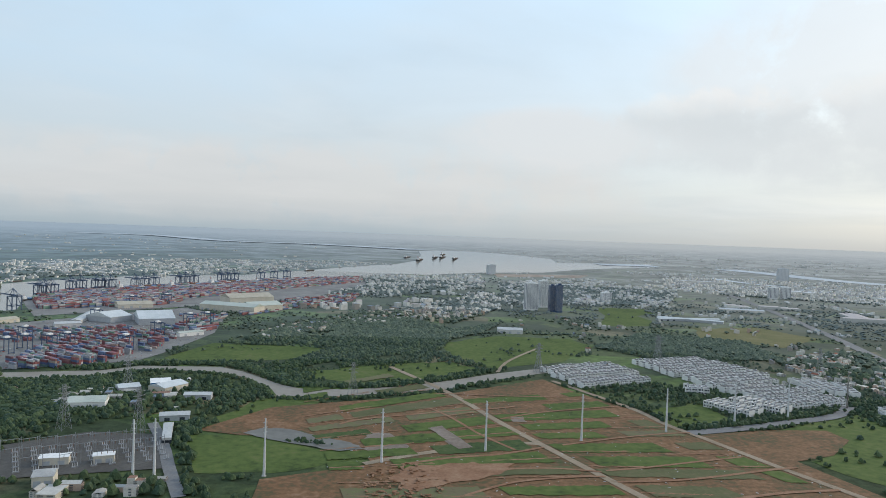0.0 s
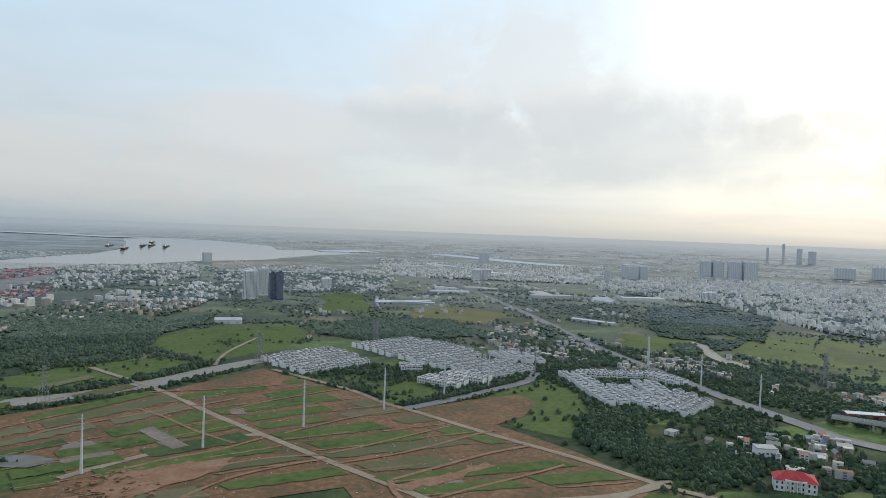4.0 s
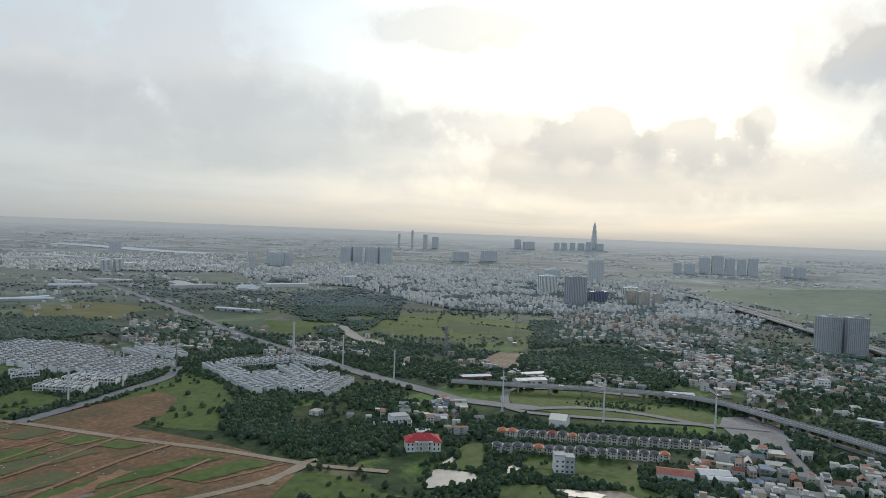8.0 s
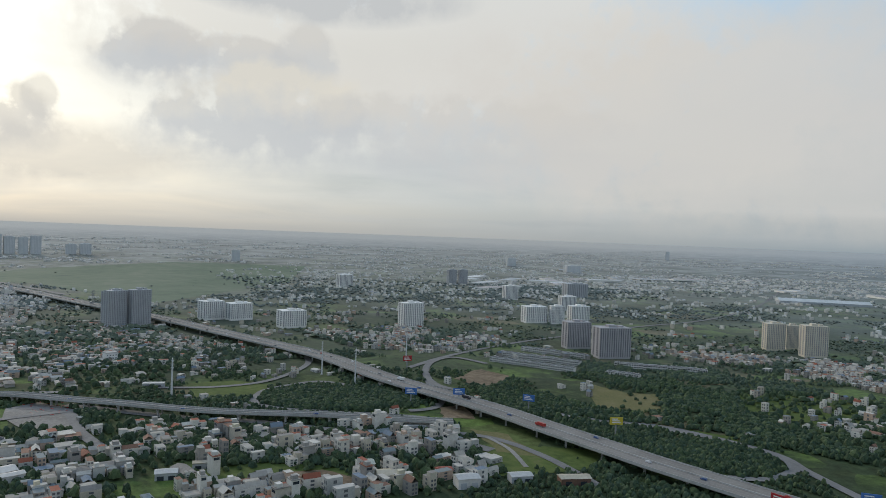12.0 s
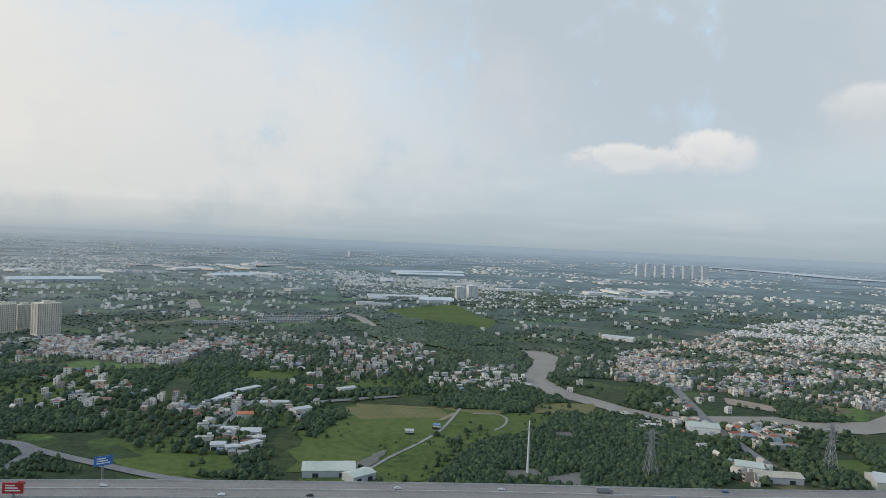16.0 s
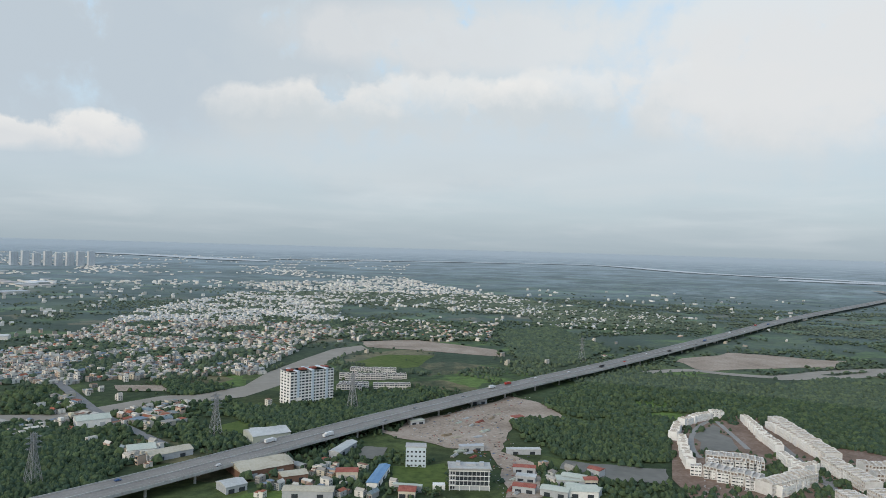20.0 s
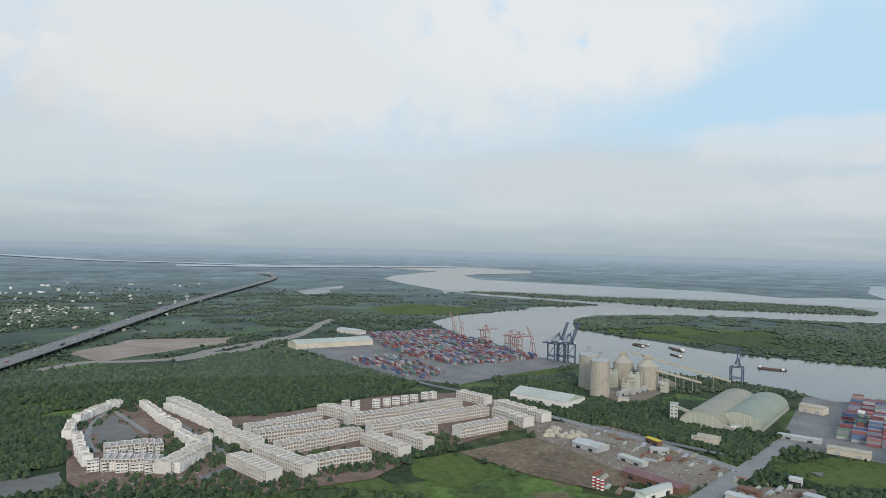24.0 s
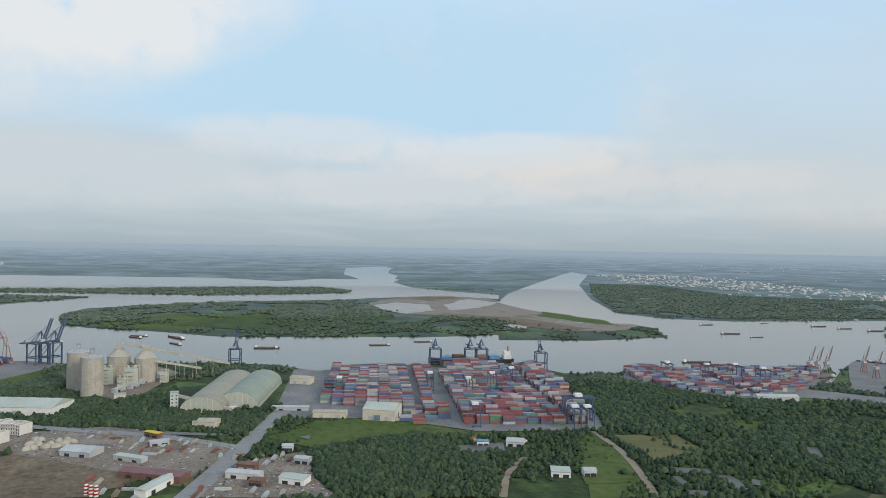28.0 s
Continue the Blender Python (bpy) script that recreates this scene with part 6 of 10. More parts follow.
# ---- power poles and pylons ----
def make_pole():
    ob = new("power_pole")
    tagged(ob, "tall white tapered steel power pole on open ground", "power pole", "line of white power poles")
    bm = bmesh.new()
    tube(bm, 0, 0, 0, 41, 1.05, 0.5, 10)
    part("mast", bm, POLEWHITE, ob)
    for z in (31.0, 34.5, 38.0):
        for s in (-1, 1):
            bm = bmesh.new()
            beam(bm, (0, 0, z), (s * 1.5, 0, z + 0.3), 0.22)
            part("arm", bm, POLEWHITE, ob)
            bm = bmesh.new()
            tube(bm, s * 1.45, 0, z - 1.1, z + 0.3, 0.09, 0.09, 5)
            part("insulator", bm, STEEL, ob)
    bm = bmesh.new()
    tube(bm, 0, 0, 0, 0.6, 1.8, 1.6, 10)
    part("footing", bm, CONCRETE, ob)
    return ob


POLEWHITE = material("pale_galvanised", [(0.55, 0.55, 0.54), (0.66, 0.66, 0.65)], 0.2, 0.8, rough=0.45)
POLE = make_pole()
spots = [(-206, 481), (-193, 485), (-120, 496), (-40.5, 534), (40.5, 570), (126, 610), (211, 647), (289, 684), (354, 711), (448, 771), (632, 785), (599, 647), (577, 539), (576, 391),
         (615, 302), (663, 214), (755, 87.3), (867, -71.1), (813, -105), (947, -191), (756, 87.1), (448, 771), (628, 778), (109, -537)]
for i, (x, y) in enumerate(spots):
    if i:
        copy_to(POLE, x, y, bearing(x, y) + 20)
    else:
        POLE.matrix_basis = pose(x, y, 0, 0, 0, bearing(x, y) + 20)


def make_pylon(h=38.0, w=4.2):
    """A lattice pylon: four legs, rings, cross braces and three pairs of arms."""
    ob = new("lattice_pylon")
    tagged(ob, "grey lattice steel electricity pylon", "pylon", "lattice pylons")
    corners = ((-1, -1), (1, -1), (1, 1), (-1, 1))

    def at(c, z):
        k = w * (1 - 0.82 * min(1.0, z / (h * 0.72))) + 0.35
        return (c[0] * k, c[1] * k, z)
    levels = [0, h * 0.16, h * 0.3, h * 0.43, h * 0.54, h * 0.64, h * 0.73, h * 0.82, h * 0.91, h]
    for c in corners:
        bm = bmesh.new()
        for z0, z1 in zip(levels, levels[1:]):
            beam(bm, at(c, z0), at(c, z1), 0.26)
        part("leg", bm, STEEL, ob)
    bm = bmesh.new()
    for z0, z1 in zip(levels, levels[1:]):
        for i in range(4):
            a, b = corners[i], corners[(i + 1) % 4]
            beam(bm, at(a, z0), at(b, z1), 0.11)
            beam(bm, at(b, z0), at(a, z1), 0.11)
    part("bracing", bm, STEEL, ob)
    for z in (h * 0.7, h * 0.8, h * 0.9):
        for s in (-1, 1):
            bm = bmesh.new()
            beam(bm, (0, 0, z), (s * 5.5, 0, z + 0.4), 0.3)
            beam(bm, (0, 0, z + 1.8), (s * 5.5, 0, z + 0.4), 0.2)
            part("arm", bm, STEEL, ob)
    return ob


PYLON = make_pylon()
spots = [(-88.3, 737), (-312, 591), (-324, 739), (-249, 590), (321, 1031), (129, 912), (319, 1033), (130, 918), (519, 962), (799, 645), (1017, 668), (771, 623), (20.5, -571), (-120, -665), (19.5, -569), (-269, -710), (-118, -651), (-270, -714), (-722, -892), (1552, 333)]
for i, (x, y) in enumerate(spots):
    if i:
        copy_to(PYLON, x, y, bearing(x, y) + 30)
    else:
        PYLON.matrix_basis = pose(x, y, 0, 0, 0, bearing(x, y) + 30)



# ---- harbour: containers ----
BOX_ONE = material("container_paint_single", [(0.273, 0.093, 0.093), (0.112, 0.148, 0.249), (0.304, 0.131, 0.124), (0.520, 0.520, 0.520), (0.206, 0.073, 0.076), (0.139, 0.254, 0.167), (0.326, 0.124, 0.110), (0.284, 0.291, 0.305), (0.130, 0.180, 0.310), (0.418, 0.360, 0.302)], 0.3, 1.0, per="object", spread=0.35, rough=0.6)
STACKS = []


def container_mesh():
    """A twenty-foot box with ribbed long sides and a sunk end door."""
    bm = bmesh.new()
    ring = []
    n = 8
    for i in range(n + 1):
        y = -3.03 + 6.06 * i / n
        x = 1.22 if i in (0, n) or i % 2 else 1.13
        ring.append([bm.verts.new(p) for p in ((-x, y, 0), (x, y, 0), (x, y, 2.6), (-x, y, 2.6))])
    for a, b in zip(ring, ring[1:]):
        for k in range(4):
            bm.faces.new((a[k], a[(k + 1) % 4], b[(k + 1) % 4], b[k]))
    ends = [bm.faces.new(ring[0][::-1]), bm.faces.new(ring[-1])]
    bmesh.ops.recalc_face_normals(bm, faces=bm.faces[:])
    bmesh.ops.inset_individual(bm, faces=ends, thickness=0.15, depth=-0.08)
    me = bpy.data.meshes.new("shipping_container")
    bm.to_mesh(me)
    bm.free()
    me.materials.append(BOX_ONE)
    return me


CONTAINER = container_mesh()


def yard(outline, along, high=(1, 5), rows=6, gap=9.0, chance=0.9, single=0):
    """Blocks of stacked boxes inside an outline, their long sides turned to the bearing along; the first ones as single things."""
    a = radians(along)
    ux, uy, vx, vy = math.sin(a), math.cos(a), math.cos(a), -math.sin(a)
    q = np.asarray(outline, float)
    u, v = q @ np.array([ux, uy]), q @ np.array([vx, vy])
    spots = []
    y, row = v.min(), 0
    while y < v.max():
        x, col = u.min(), 0
        while x < u.max():
            spots.append((ux * x + vx * y, uy * x + vy * y, row, col))
            x += 12.7
            col += 1
            if col % 9 == 0:
                x += 9.0
        y += 2.75
        row += 1
        if row % rows == 0:
            y += gap
    p = np.array(spots)
    p = p[inside(p[:, :2], outline)]
    order = np.argsort(np.hypot(p[:, 0], p[:, 1]))
    for x, y, row, col in p[order]:
        level = noise.noise((x * 0.02, y * 0.02, 7.0)) * 0.7 + 0.5 + random.uniform(-0.25, 0.25)
        if random.random() > chance:
            continue
        tall = max(high[0], min(high[1], round(high[0] + level * (high[1] - high[0]))))
        for k in range(tall):
            if single > 0:
                single -= 1
                ob = new("shipping_container", CONTAINER)
                ob.matrix_basis = pose(x, y, 0.65 + 2.62 * k, 0, 0, -along) @ Matrix.Diagonal((1, 2.01, 1, 1))
                tagged(ob, "painted steel forty-foot container stacked in the yard", "container", "containers in the yard")
            else:
                STACKS.append((x, y, 0.65 + 2.62 * k, -a))
    KEEP_OUT.append(outline)


QUAY = math.degrees(math.atan2((-859, 529)[0] - (-954, 214)[0], (-859, 529)[1] - (-954, 214)[1]))
yard([(-817, 273), (-737, 297), (-660, 281), (-777, 174), (-842, 192)], QUAY, (1, 5), 6, 8.0, single=70)
yard([(-947, 393), (-907, 529), (-813, 505), (-681, 442), (-593, 409), (-636, 283), (-796, 339)], QUAY, (1, 5), 6, 8.0, single=110)
yard([(-971, 233), (-944, 370), (-801, 322), (-747, 304), (-792, 183)], QUAY, (2, 4), 6, 8.0)
yard([(-679, 204), (-739, 254), (-665, 280), (-637, 266), (-663, 228)], QUAY, (1, 2), 2, 9.0, 0.6)
yard([(-843, 642), (-774, 886), (-736, 899), (-658, 774), (-637, 684), (-710, 610), (-798, 608)], QUAY, (1, 4), 6, 6.0)
yard([(-1287, -526), (-1443, -445), (-1238, -248), (-1147, -174), (-1028, -273), (-1111, -407)], QUAY + 30, (1, 4), 6, 6.0)
yard([(-1016, -441), (-1072, -392), (-956, -270), (-901, -284), (-937, -358)], QUAY + 30, (1, 3), 4, 9.0, 0.7)
QUAY_N = math.degrees(math.atan2((-362, 2506)[0] - (-888, 1547)[0], (-362, 2506)[1] - (-888, 1547)[1]))
yard([(-901, 1569), (-916, 1714), (-756, 1972), (-470, 2447), (-297, 2640), (-271, 2408), (-433, 2082), (-596, 1660), (-586, 1531), (-717, 1428), (-778, 1375)], QUAY_N, (2, 4), 6, 7.0)
yard([(-529, 864), (-523, 940), (-556, 1043), (-466, 1065), (-409, 937), (-421, 854), (-493, 816)], QUAY_N + 90, (2, 5), 4, 8.0, 0.9, 20)
yard([(-684, 1102), (-607, 1122), (-514, 1195), (-471, 1087), (-554, 1055), (-602, 970)], QUAY_N + 90, (1, 3), 3, 11.0, 0.6)
yard([(-482, 1122), (-457, 1196), (-450, 1259), (-412, 1127), (-397, 1000), (-395, 940)], QUAY_N + 90, (1, 3), 3, 11.0, 0.5)
yard([(-494, 1349), (-415, 1373), (-376, 1182), (-399, 1143)], QUAY_N, (1, 3), 3, 11.0, 0.6)
yard([(-448, 1520), (-383, 1603), (-369, 1778), (-221, 1974), (-220, 1729), (-316, 1529), (-385, 1382)], QUAY_N, (1, 2), 4, 10.0, 0.5)
boxes = np.array(STACKS)
bulk("container_stacks", [HOUSE_BOX], boxes[:, :2], np.tile([2.44, 12.19], (len(boxes), 1)), np.full(len(boxes), 2.58), [BOXES], "red, blue, grey and white containers stacked in blocks", "containers", turn=boxes[:, 3], rise=boxes[:, 2])


# ---- harbour: cranes ----
def make_quay_crane(mat, raised, label, name="quay_crane"):
    ob = new(name)
    tagged(ob, label, "crane", "quay cranes")
    w, d, h = 9.0, 8.0, 27.0
    for x in (-w, w):
        for y in (-d, d):
            bm = bmesh.new()
            beam(bm, (x, y, 0), (x, y, h), 1.5)
            part("leg", bm, mat, ob)
    for z in (9.0, h):
        bm = bmesh.new()
        for y in (-d, d):
            beam(bm, (-w, y, z), (w, y, z), 1.3)
        for x in (-w, w):
            beam(bm, (x, -d, z), (x, d, z), 1.3)
        part("portal_beam", bm, mat, ob)
    for x in (-w, w):
        bm = bmesh.new()
        beam(bm, (x, -d, 9), (x, d, h), 0.7)
        part("brace", bm, mat, ob)
    top = (0, d * 0.6, h + 15)
    bm = bmesh.new()
    for x in (-w * 0.5, w * 0.5):
        beam(bm, (x, d, h), top, 1.0)
        beam(bm, (x, -d, h), top, 0.8)
    part("apex_frame", bm, mat, ob)
    tip = (0, d + 11, h + 30) if raised else (0, d + 34, h + 2)
    bm = bmesh.new()
    for x in (-2.2, 2.2):
        beam(bm, (x, d, h + 2), (x, tip[1], tip[2]), 1.1, 1.5)
    for k in range(1, 6):
        f = k / 5.5
        y, z = d + (tip[1] - d) * f, h + 2 + (tip[2] - h - 2) * f
        beam(bm, (-2.2, y, z), (2.2, y, z), 0.6)
    part("boom", bm, mat, ob)
    bm = bmesh.new()
    for x in (-2.2, 2.2):
        beam(bm, (x, -d - 14, h + 2), (x, d, h + 2), 1.1, 1.5)
    part("back_girder", bm, mat, ob)
    bm = bmesh.new()
    beam(bm, top, (0, d + (tip[1] - d) * 0.75, h + 2 + (tip[2] - h - 2) * 0.75), 0.45)
    beam(bm, top, (0, -d - 12, h + 2), 0.45)
    part("stay", bm, mat, ob)
    bm = bmesh.new()
    block(bm, -2.5, -d - 8, h + 2, 2.5, -d - 2, h + 5.5)
    part("machine_house", bm, GREYWALL, ob, "grey machine house")
    bm = bmesh.new()
    block(bm, -1.5, d + 3, h - 2, 1.5, d + 6, h + 1)
    part("cab", bm, WHITE, ob, "small white cab")
    return ob


def make_gantry(mat):
    ob = new("yard_gantry")
    tagged(ob, "wheeled steel gantry crane straddling container rows", "crane", "yard gantries")
    for x in (-11.5, 11.5):
        for y in (-3.5, 3.5):
            bm = bmesh.new()
            beam(bm, (x, y, 1.2), (x, y, 19), 0.9)
            part("leg", bm, mat, ob)
            bm = bmesh.new()
            bmesh.ops.create_cone(bm, segments=10, radius1=0.9, radius2=0.9, depth=0.8, cap_ends=True, matrix=pose(x, y, 0.9, 0, 90, 0))
            part("wheel", bm, HULL, ob)
        bm = bmesh.new()
        beam(bm, (x, -4.5, 1.8), (x, 4.5, 1.8), 0.9)
        part("sill_beam", bm, mat, ob)
    for y in (-3.5, 3.5):
        bm = bmesh.new()
        beam(bm, (-13, y, 19.5), (13, y, 19.5), 1.0, 1.6)
        part("girder", bm, mat, ob)
    bm = bmesh.new()
    block(bm, -3, -3.2, 20.3, 3, 3.2, 22.4)
    part("trolley", bm, WHITE, ob, "pale trolley house")
    return ob


def make_jib_crane(mat):
    ob = new("jib_crane")
    tagged(ob, "portal jib crane with a raised lattice jib", "crane", "jib cranes")
    for x in (-4, 4):
        for y in (-4, 4):
            bm = bmesh.new()
            beam(bm, (x, y, 0), (x * 0.5, y * 0.5, 16), 1.0)
            part("leg", bm, mat, ob)
    bm = bmesh.new()
    block(bm, -3, -5, 16, 3, 3, 20)
    part("machine_house", bm, GREYWALL, ob, "grey machine house")
    bm = bmesh.new()
    for s in (-1.2, 1.2):
        beam(bm, (s, 2, 17), (0, 17, 44), 0.7)
        beam(bm, (s, -2, 20), (0, 0, 30), 0.6)
    beam(bm, (0, 0, 30), (0, 17, 44), 0.4)
    part("jib", bm, mat, ob)
    return ob


QUAY_BLUE = make_quay_crane(CRANE_BLUE, False, "dark blue quay crane beside the river")
QUAY_RAISED = make_quay_crane(CRANE_BLUE, True, "dark blue quay crane with its boom raised")
QUAY_RED = make_quay_crane(CRANE_RED, False, "red and white quay crane beside the river")
GANTRY = make_gantry(CRANE_BLUE)
JIB = make_jib_crane(CRANE_RED)
used = set()


def stand(ob, x, y, turn, size=1.0):
    """Set the first one down, copy it for the rest."""
    if ob.name in used:
        copy_to(ob, x, y, turn, size)
    else:
        used.add(ob.name)
        ob.matrix_basis = pose(*fold(x, y)[:3], 0, 0, turn) @ Matrix.Scale(fold(x, y)[3] * size, 4)


def to_river(x, y, along):
    """The turn that points a crane's boom (+y) away from the middle, square to the quay."""
    t = -along
    a = radians(t)
    return t if -math.sin(a) * x + math.cos(a) * y > 0 else t + 180


for x, y in [(-968, 393), (-953, 443), (-948, 459)]:
    stand(QUAY_BLUE, x, y, to_river(x, y, QUAY + 90), 0.9)
for x, y in [(-897, 530), (-1050, 117)]:
    stand(QUAY_RAISED, x, y, to_river(x, y, QUAY + 90), 0.85)
stand(QUAY_RAISED, -1131, -141, 40, 1.1)
stand(QUAY_RAISED, -1134, -124, 40, 1.1)
for x, y in [(-1337, -304), (-1270, -242), (-1252, -225)]:
    stand(QUAY_RED, x, y, to_river(x, y, QUAY + 120), 0.75)
for x, y in [(-1437, -393), (-1413, -370), (-1223, -193)]:
    stand(JIB, x, y, bearing(x, y) + 40, 1.0)
for x, y in [(-741, 885), (-737, 896), (-733, 909), (-723, 973), (-679, 939)]:
    stand(JIB, x, y, bearing(x, y) - 30, 0.9)
for x, y in [(-813, 1351), (-899, 1587), (-894, 1600), (-885, 1614), (-902, 1728), (-893, 1758), (-867, 1783), (-853, 1789), (-843, 1808), (-805, 1868), (-793, 1889), (-779, 1925), (-736, 1995), (-725, 2015), (-717, 2054), (-673, 2169), (-661, 2193), (-648, 2220), (-590, 2312), (-561, 2373), (-531, 2435)]:
    stand(QUAY_BLUE, x, y, to_river(x, y, QUAY_N + 90), 1.0)
for x, y in [(-630, 299), (-758, 350), (-779, 392), (-804, 432), (-589, 387), (-585, 399), (-804, 207), (-802, 319), (-752, 704), (-740, 742), (-782, 662), (-703, 754)]:
    stand(GANTRY, x, y, -QUAY, 1.0)
stand(GANTRY, -611, 405, -QUAY + 90, 1.25)
for x, y in [(-561, 917), (-554, 946), (-596, 1018), (-525, 953), (-512, 974), (-431, 973), (-443, 1112), (-436, 1234), (-413, 1256), (-605, 1247), (-653, 1498), (-605, 1563)]:
    stand(GANTRY, x, y, -QUAY_N, 1.0)


# ---- ships ----
def make_ship(name, hull, label, loaded, category):
    """A hull 100 long with a raked bow, deck, deckhouse aft and hatches or cargo."""
    ob = new(name)
    tagged(ob, label, category, "ships on the river")
    bm = bmesh.new()
    rows = []
    for y, half, rise in ((-50, 6.5, 0), (-46, 7.4, 0), (-20, 7.6, 0), (20, 7.6, 0), (38, 6.6, 0.6), (46, 3.6, 1.6), (50, 0.3, 2.6)):
        rows.append([bm.verts.new(p) for p in ((-half * 0.8, y, -0.4), (half * 0.8, y, -0.4), (half, y, 4.5 + rise), (-half, y, 4.5 + rise))])
    for a, b in zip(rows, rows[1:]):
        for k in range(4):
            bm.faces.new((a[k], a[(k + 1) % 4], b[(k + 1) % 4], b[k]))
    bm.faces.new(rows[0][::-1])
    bm.faces.new(rows[-1])
    bmesh.ops.recalc_face_normals(bm, faces=bm.faces[:])
    part("hull", bm, hull, ob)
    bm = bmesh.new()
    block(bm, -6, -47, 4.5, 6, -38, 9)
    block(bm, -5, -46, 9, 5, -39, 13)
    part("deckhouse", bm, WHITE, ob, "white deckhouse")
    bm = bmesh.new()
    tube(bm, 0, -44, 13, 19, 1.2, 0.9, 8)
    part("funnel", bm, CRANE_RED, ob)
    for k in range(5):
        bm = bmesh.new()
        y = -33 + 14 * k
        block(bm, -6.2, y, 4.5, 6.2, y + 12.4, 6.0 if not loaded else random.uniform(7, 12))
        part("cargo" if loaded else "hatch", bm, random.choice((CRANE_RED, BLUESHEET, RUST, SHEET)) if loaded else RUST, ob)
    return ob


CARGO = make_ship("container_ship", HULL, "dark-hulled container ship with stacked cargo at the quay", True, "ship")
BARGE = make_ship("barge", HULL, "long dark river barge lying low on the water", False, "barge")


def moor(ob, a, b):
    stand(ob, (a[0] + b[0]) / 2, (a[1] + b[1]) / 2, math.degrees(math.atan2(-(b[0] - a[0]), b[1] - a[1])), min(1.3, math.dist(a, b) / 100))


for place in ([(-956, 523), (-987, 382)], [(-768, 1084), (-803, 1063)], [(-896, 1515), (-847, 1564)], [(-908, 1676), (-881, 1704)], [(-831, 1813), (-754, 1914)], [(-746, 1940), (-682, 2036)], [(-684, 2070), (-604, 2184)], [(-586, 2231), (-536, 2300)]):
    moor(CARGO, *place)
for place in ([(-1176, 392), (-1186, 357)], [(-1197, 480), (-1206, 447)], [(-1187, 201), (-1198, 164)], [(-1341, 60.6), (-1378, 40.9)], [(-831, 681), (-819, 724)], [(-873, 769), (-859, 813)], [(-1152, 1115), (-1141, 1157)], [(-1090, 1133), (-1083, 1161)], [(-1305, 1198), (-1297, 1231)], [(-1209, 1445), (-1200, 1483)], [(-1157, 1467), (-1148, 1502)], [(-1105, 1497), (-1095, 1538)],
              [(-1299, 1380), (-1293, 1402)], [(-1375, -9.1), (-1405, -30.2)], [(-1355, 59.5), (-1392, 35.8)], [(-1208, 165), (-1192, 204)], [(-1400, 0.6), (-1420, -27.6)], [(-166, 4412), (-141, 4731)], [(-69.9, 5025), (-26.9, 5191)], [(-260, 4828), (-220, 4985)], [(-21.3, 5743), (34.8, 5966)], [(69.3, 4940), (116, 5100)], [(-566, 2939), (-540, 3002)], [(-1178, 1937), (-1173, 1986)], [(-160, 4459), (-123, 4654)], [(-19.1, 5120), (27.8, 5266)], [(-710, 895), (-704, 859)], [(-1269, 53.0), (-1302, 36.1)]):
    moor(BARGE, *place)


# ---- halls, sheds and works ----
def hall(a, b, deep, h, roof=SHEET, wall=WHITE, ridge=True, label="long hall with a pale sheet-metal roof", category="warehouse", name="warehouse"):
    """A hall whose near foot runs from a to b: walls, a pitched roof with its ridge along, ribs, and gates."""
    run = math.dist(a, b)
    nx, ny = -(b[1] - a[1]) / run, (b[0] - a[0]) / run
    if nx * a[0] + ny * a[1] < 0:
        nx, ny = -nx, -ny
    cx, cy = (a[0] + b[0]) / 2 + nx * deep / 2, (a[1] + b[1]) / 2 + ny * deep / 2
    base = thing(name, cx, cy, math.degrees(math.atan2(-nx, ny)), label, category, "halls and sheds")
    bm = bmesh.new()
    block(bm, -run / 2, -deep / 2, 0, run / 2, deep / 2, h)
    part("wall", bm, wall, base)
    bm = bmesh.new()
    if ridge:
        x, y, rise = run / 2 + 0.5, deep / 2 + 0.6, deep * 0.13
        n = max(2, int(run / 6))
        for i in range(n + 1):
            px = -x + 2 * x * i / n
            bump = 0.18 if i % 2 else 0.0
            v = [bm.verts.new(q) for q in ((px, -y, h + bump), (px, 0, h + rise + bump), (px, y, h + bump))]
            if i:
                bm.faces.new((last[0], v[0], v[1], last[1]))
                bm.faces.new((last[1], v[1], v[2], last[2]))
            else:
                first = v
            last = v
        bm.faces.new(first)
        bm.faces.new(last[::-1])
    else:
        block(bm, -run / 2 - 0.3, -deep / 2 - 0.3, h, run / 2 + 0.3, deep / 2 + 0.3, h + 0.6)
    part("roof", bm, roof, base)
    n = max(2, int(run / 14))
    gate = None
    for i in range(min(n, 3)):
        if gate is None:
            bm = bmesh.new()
            block(bm, -2.2, -0.12, 0, 2.2, 0.12, min(h * 0.6, 4.5))
            gate = part("gate", bm, GLASS if h < 6 else GREYWALL, base)
            ob = gate
        else:
            ob = new("gate", gate.data)
            ob.parent = base
        ob.location = (-run / 2 + run * (i + 0.5) / n, -deep / 2, 0.02)
    c, s = run / 2 + 2, deep / 2 + 2
    KEEP_OUT.append([(cx + (b[0] - a[0]) / run * u * c + nx * v * s, cy + (b[1] - a[1]) / run * u * c + ny * v * s) for u, v in ((-1, -1), (1, -1), (1, 1), (-1, 1))])
    return base


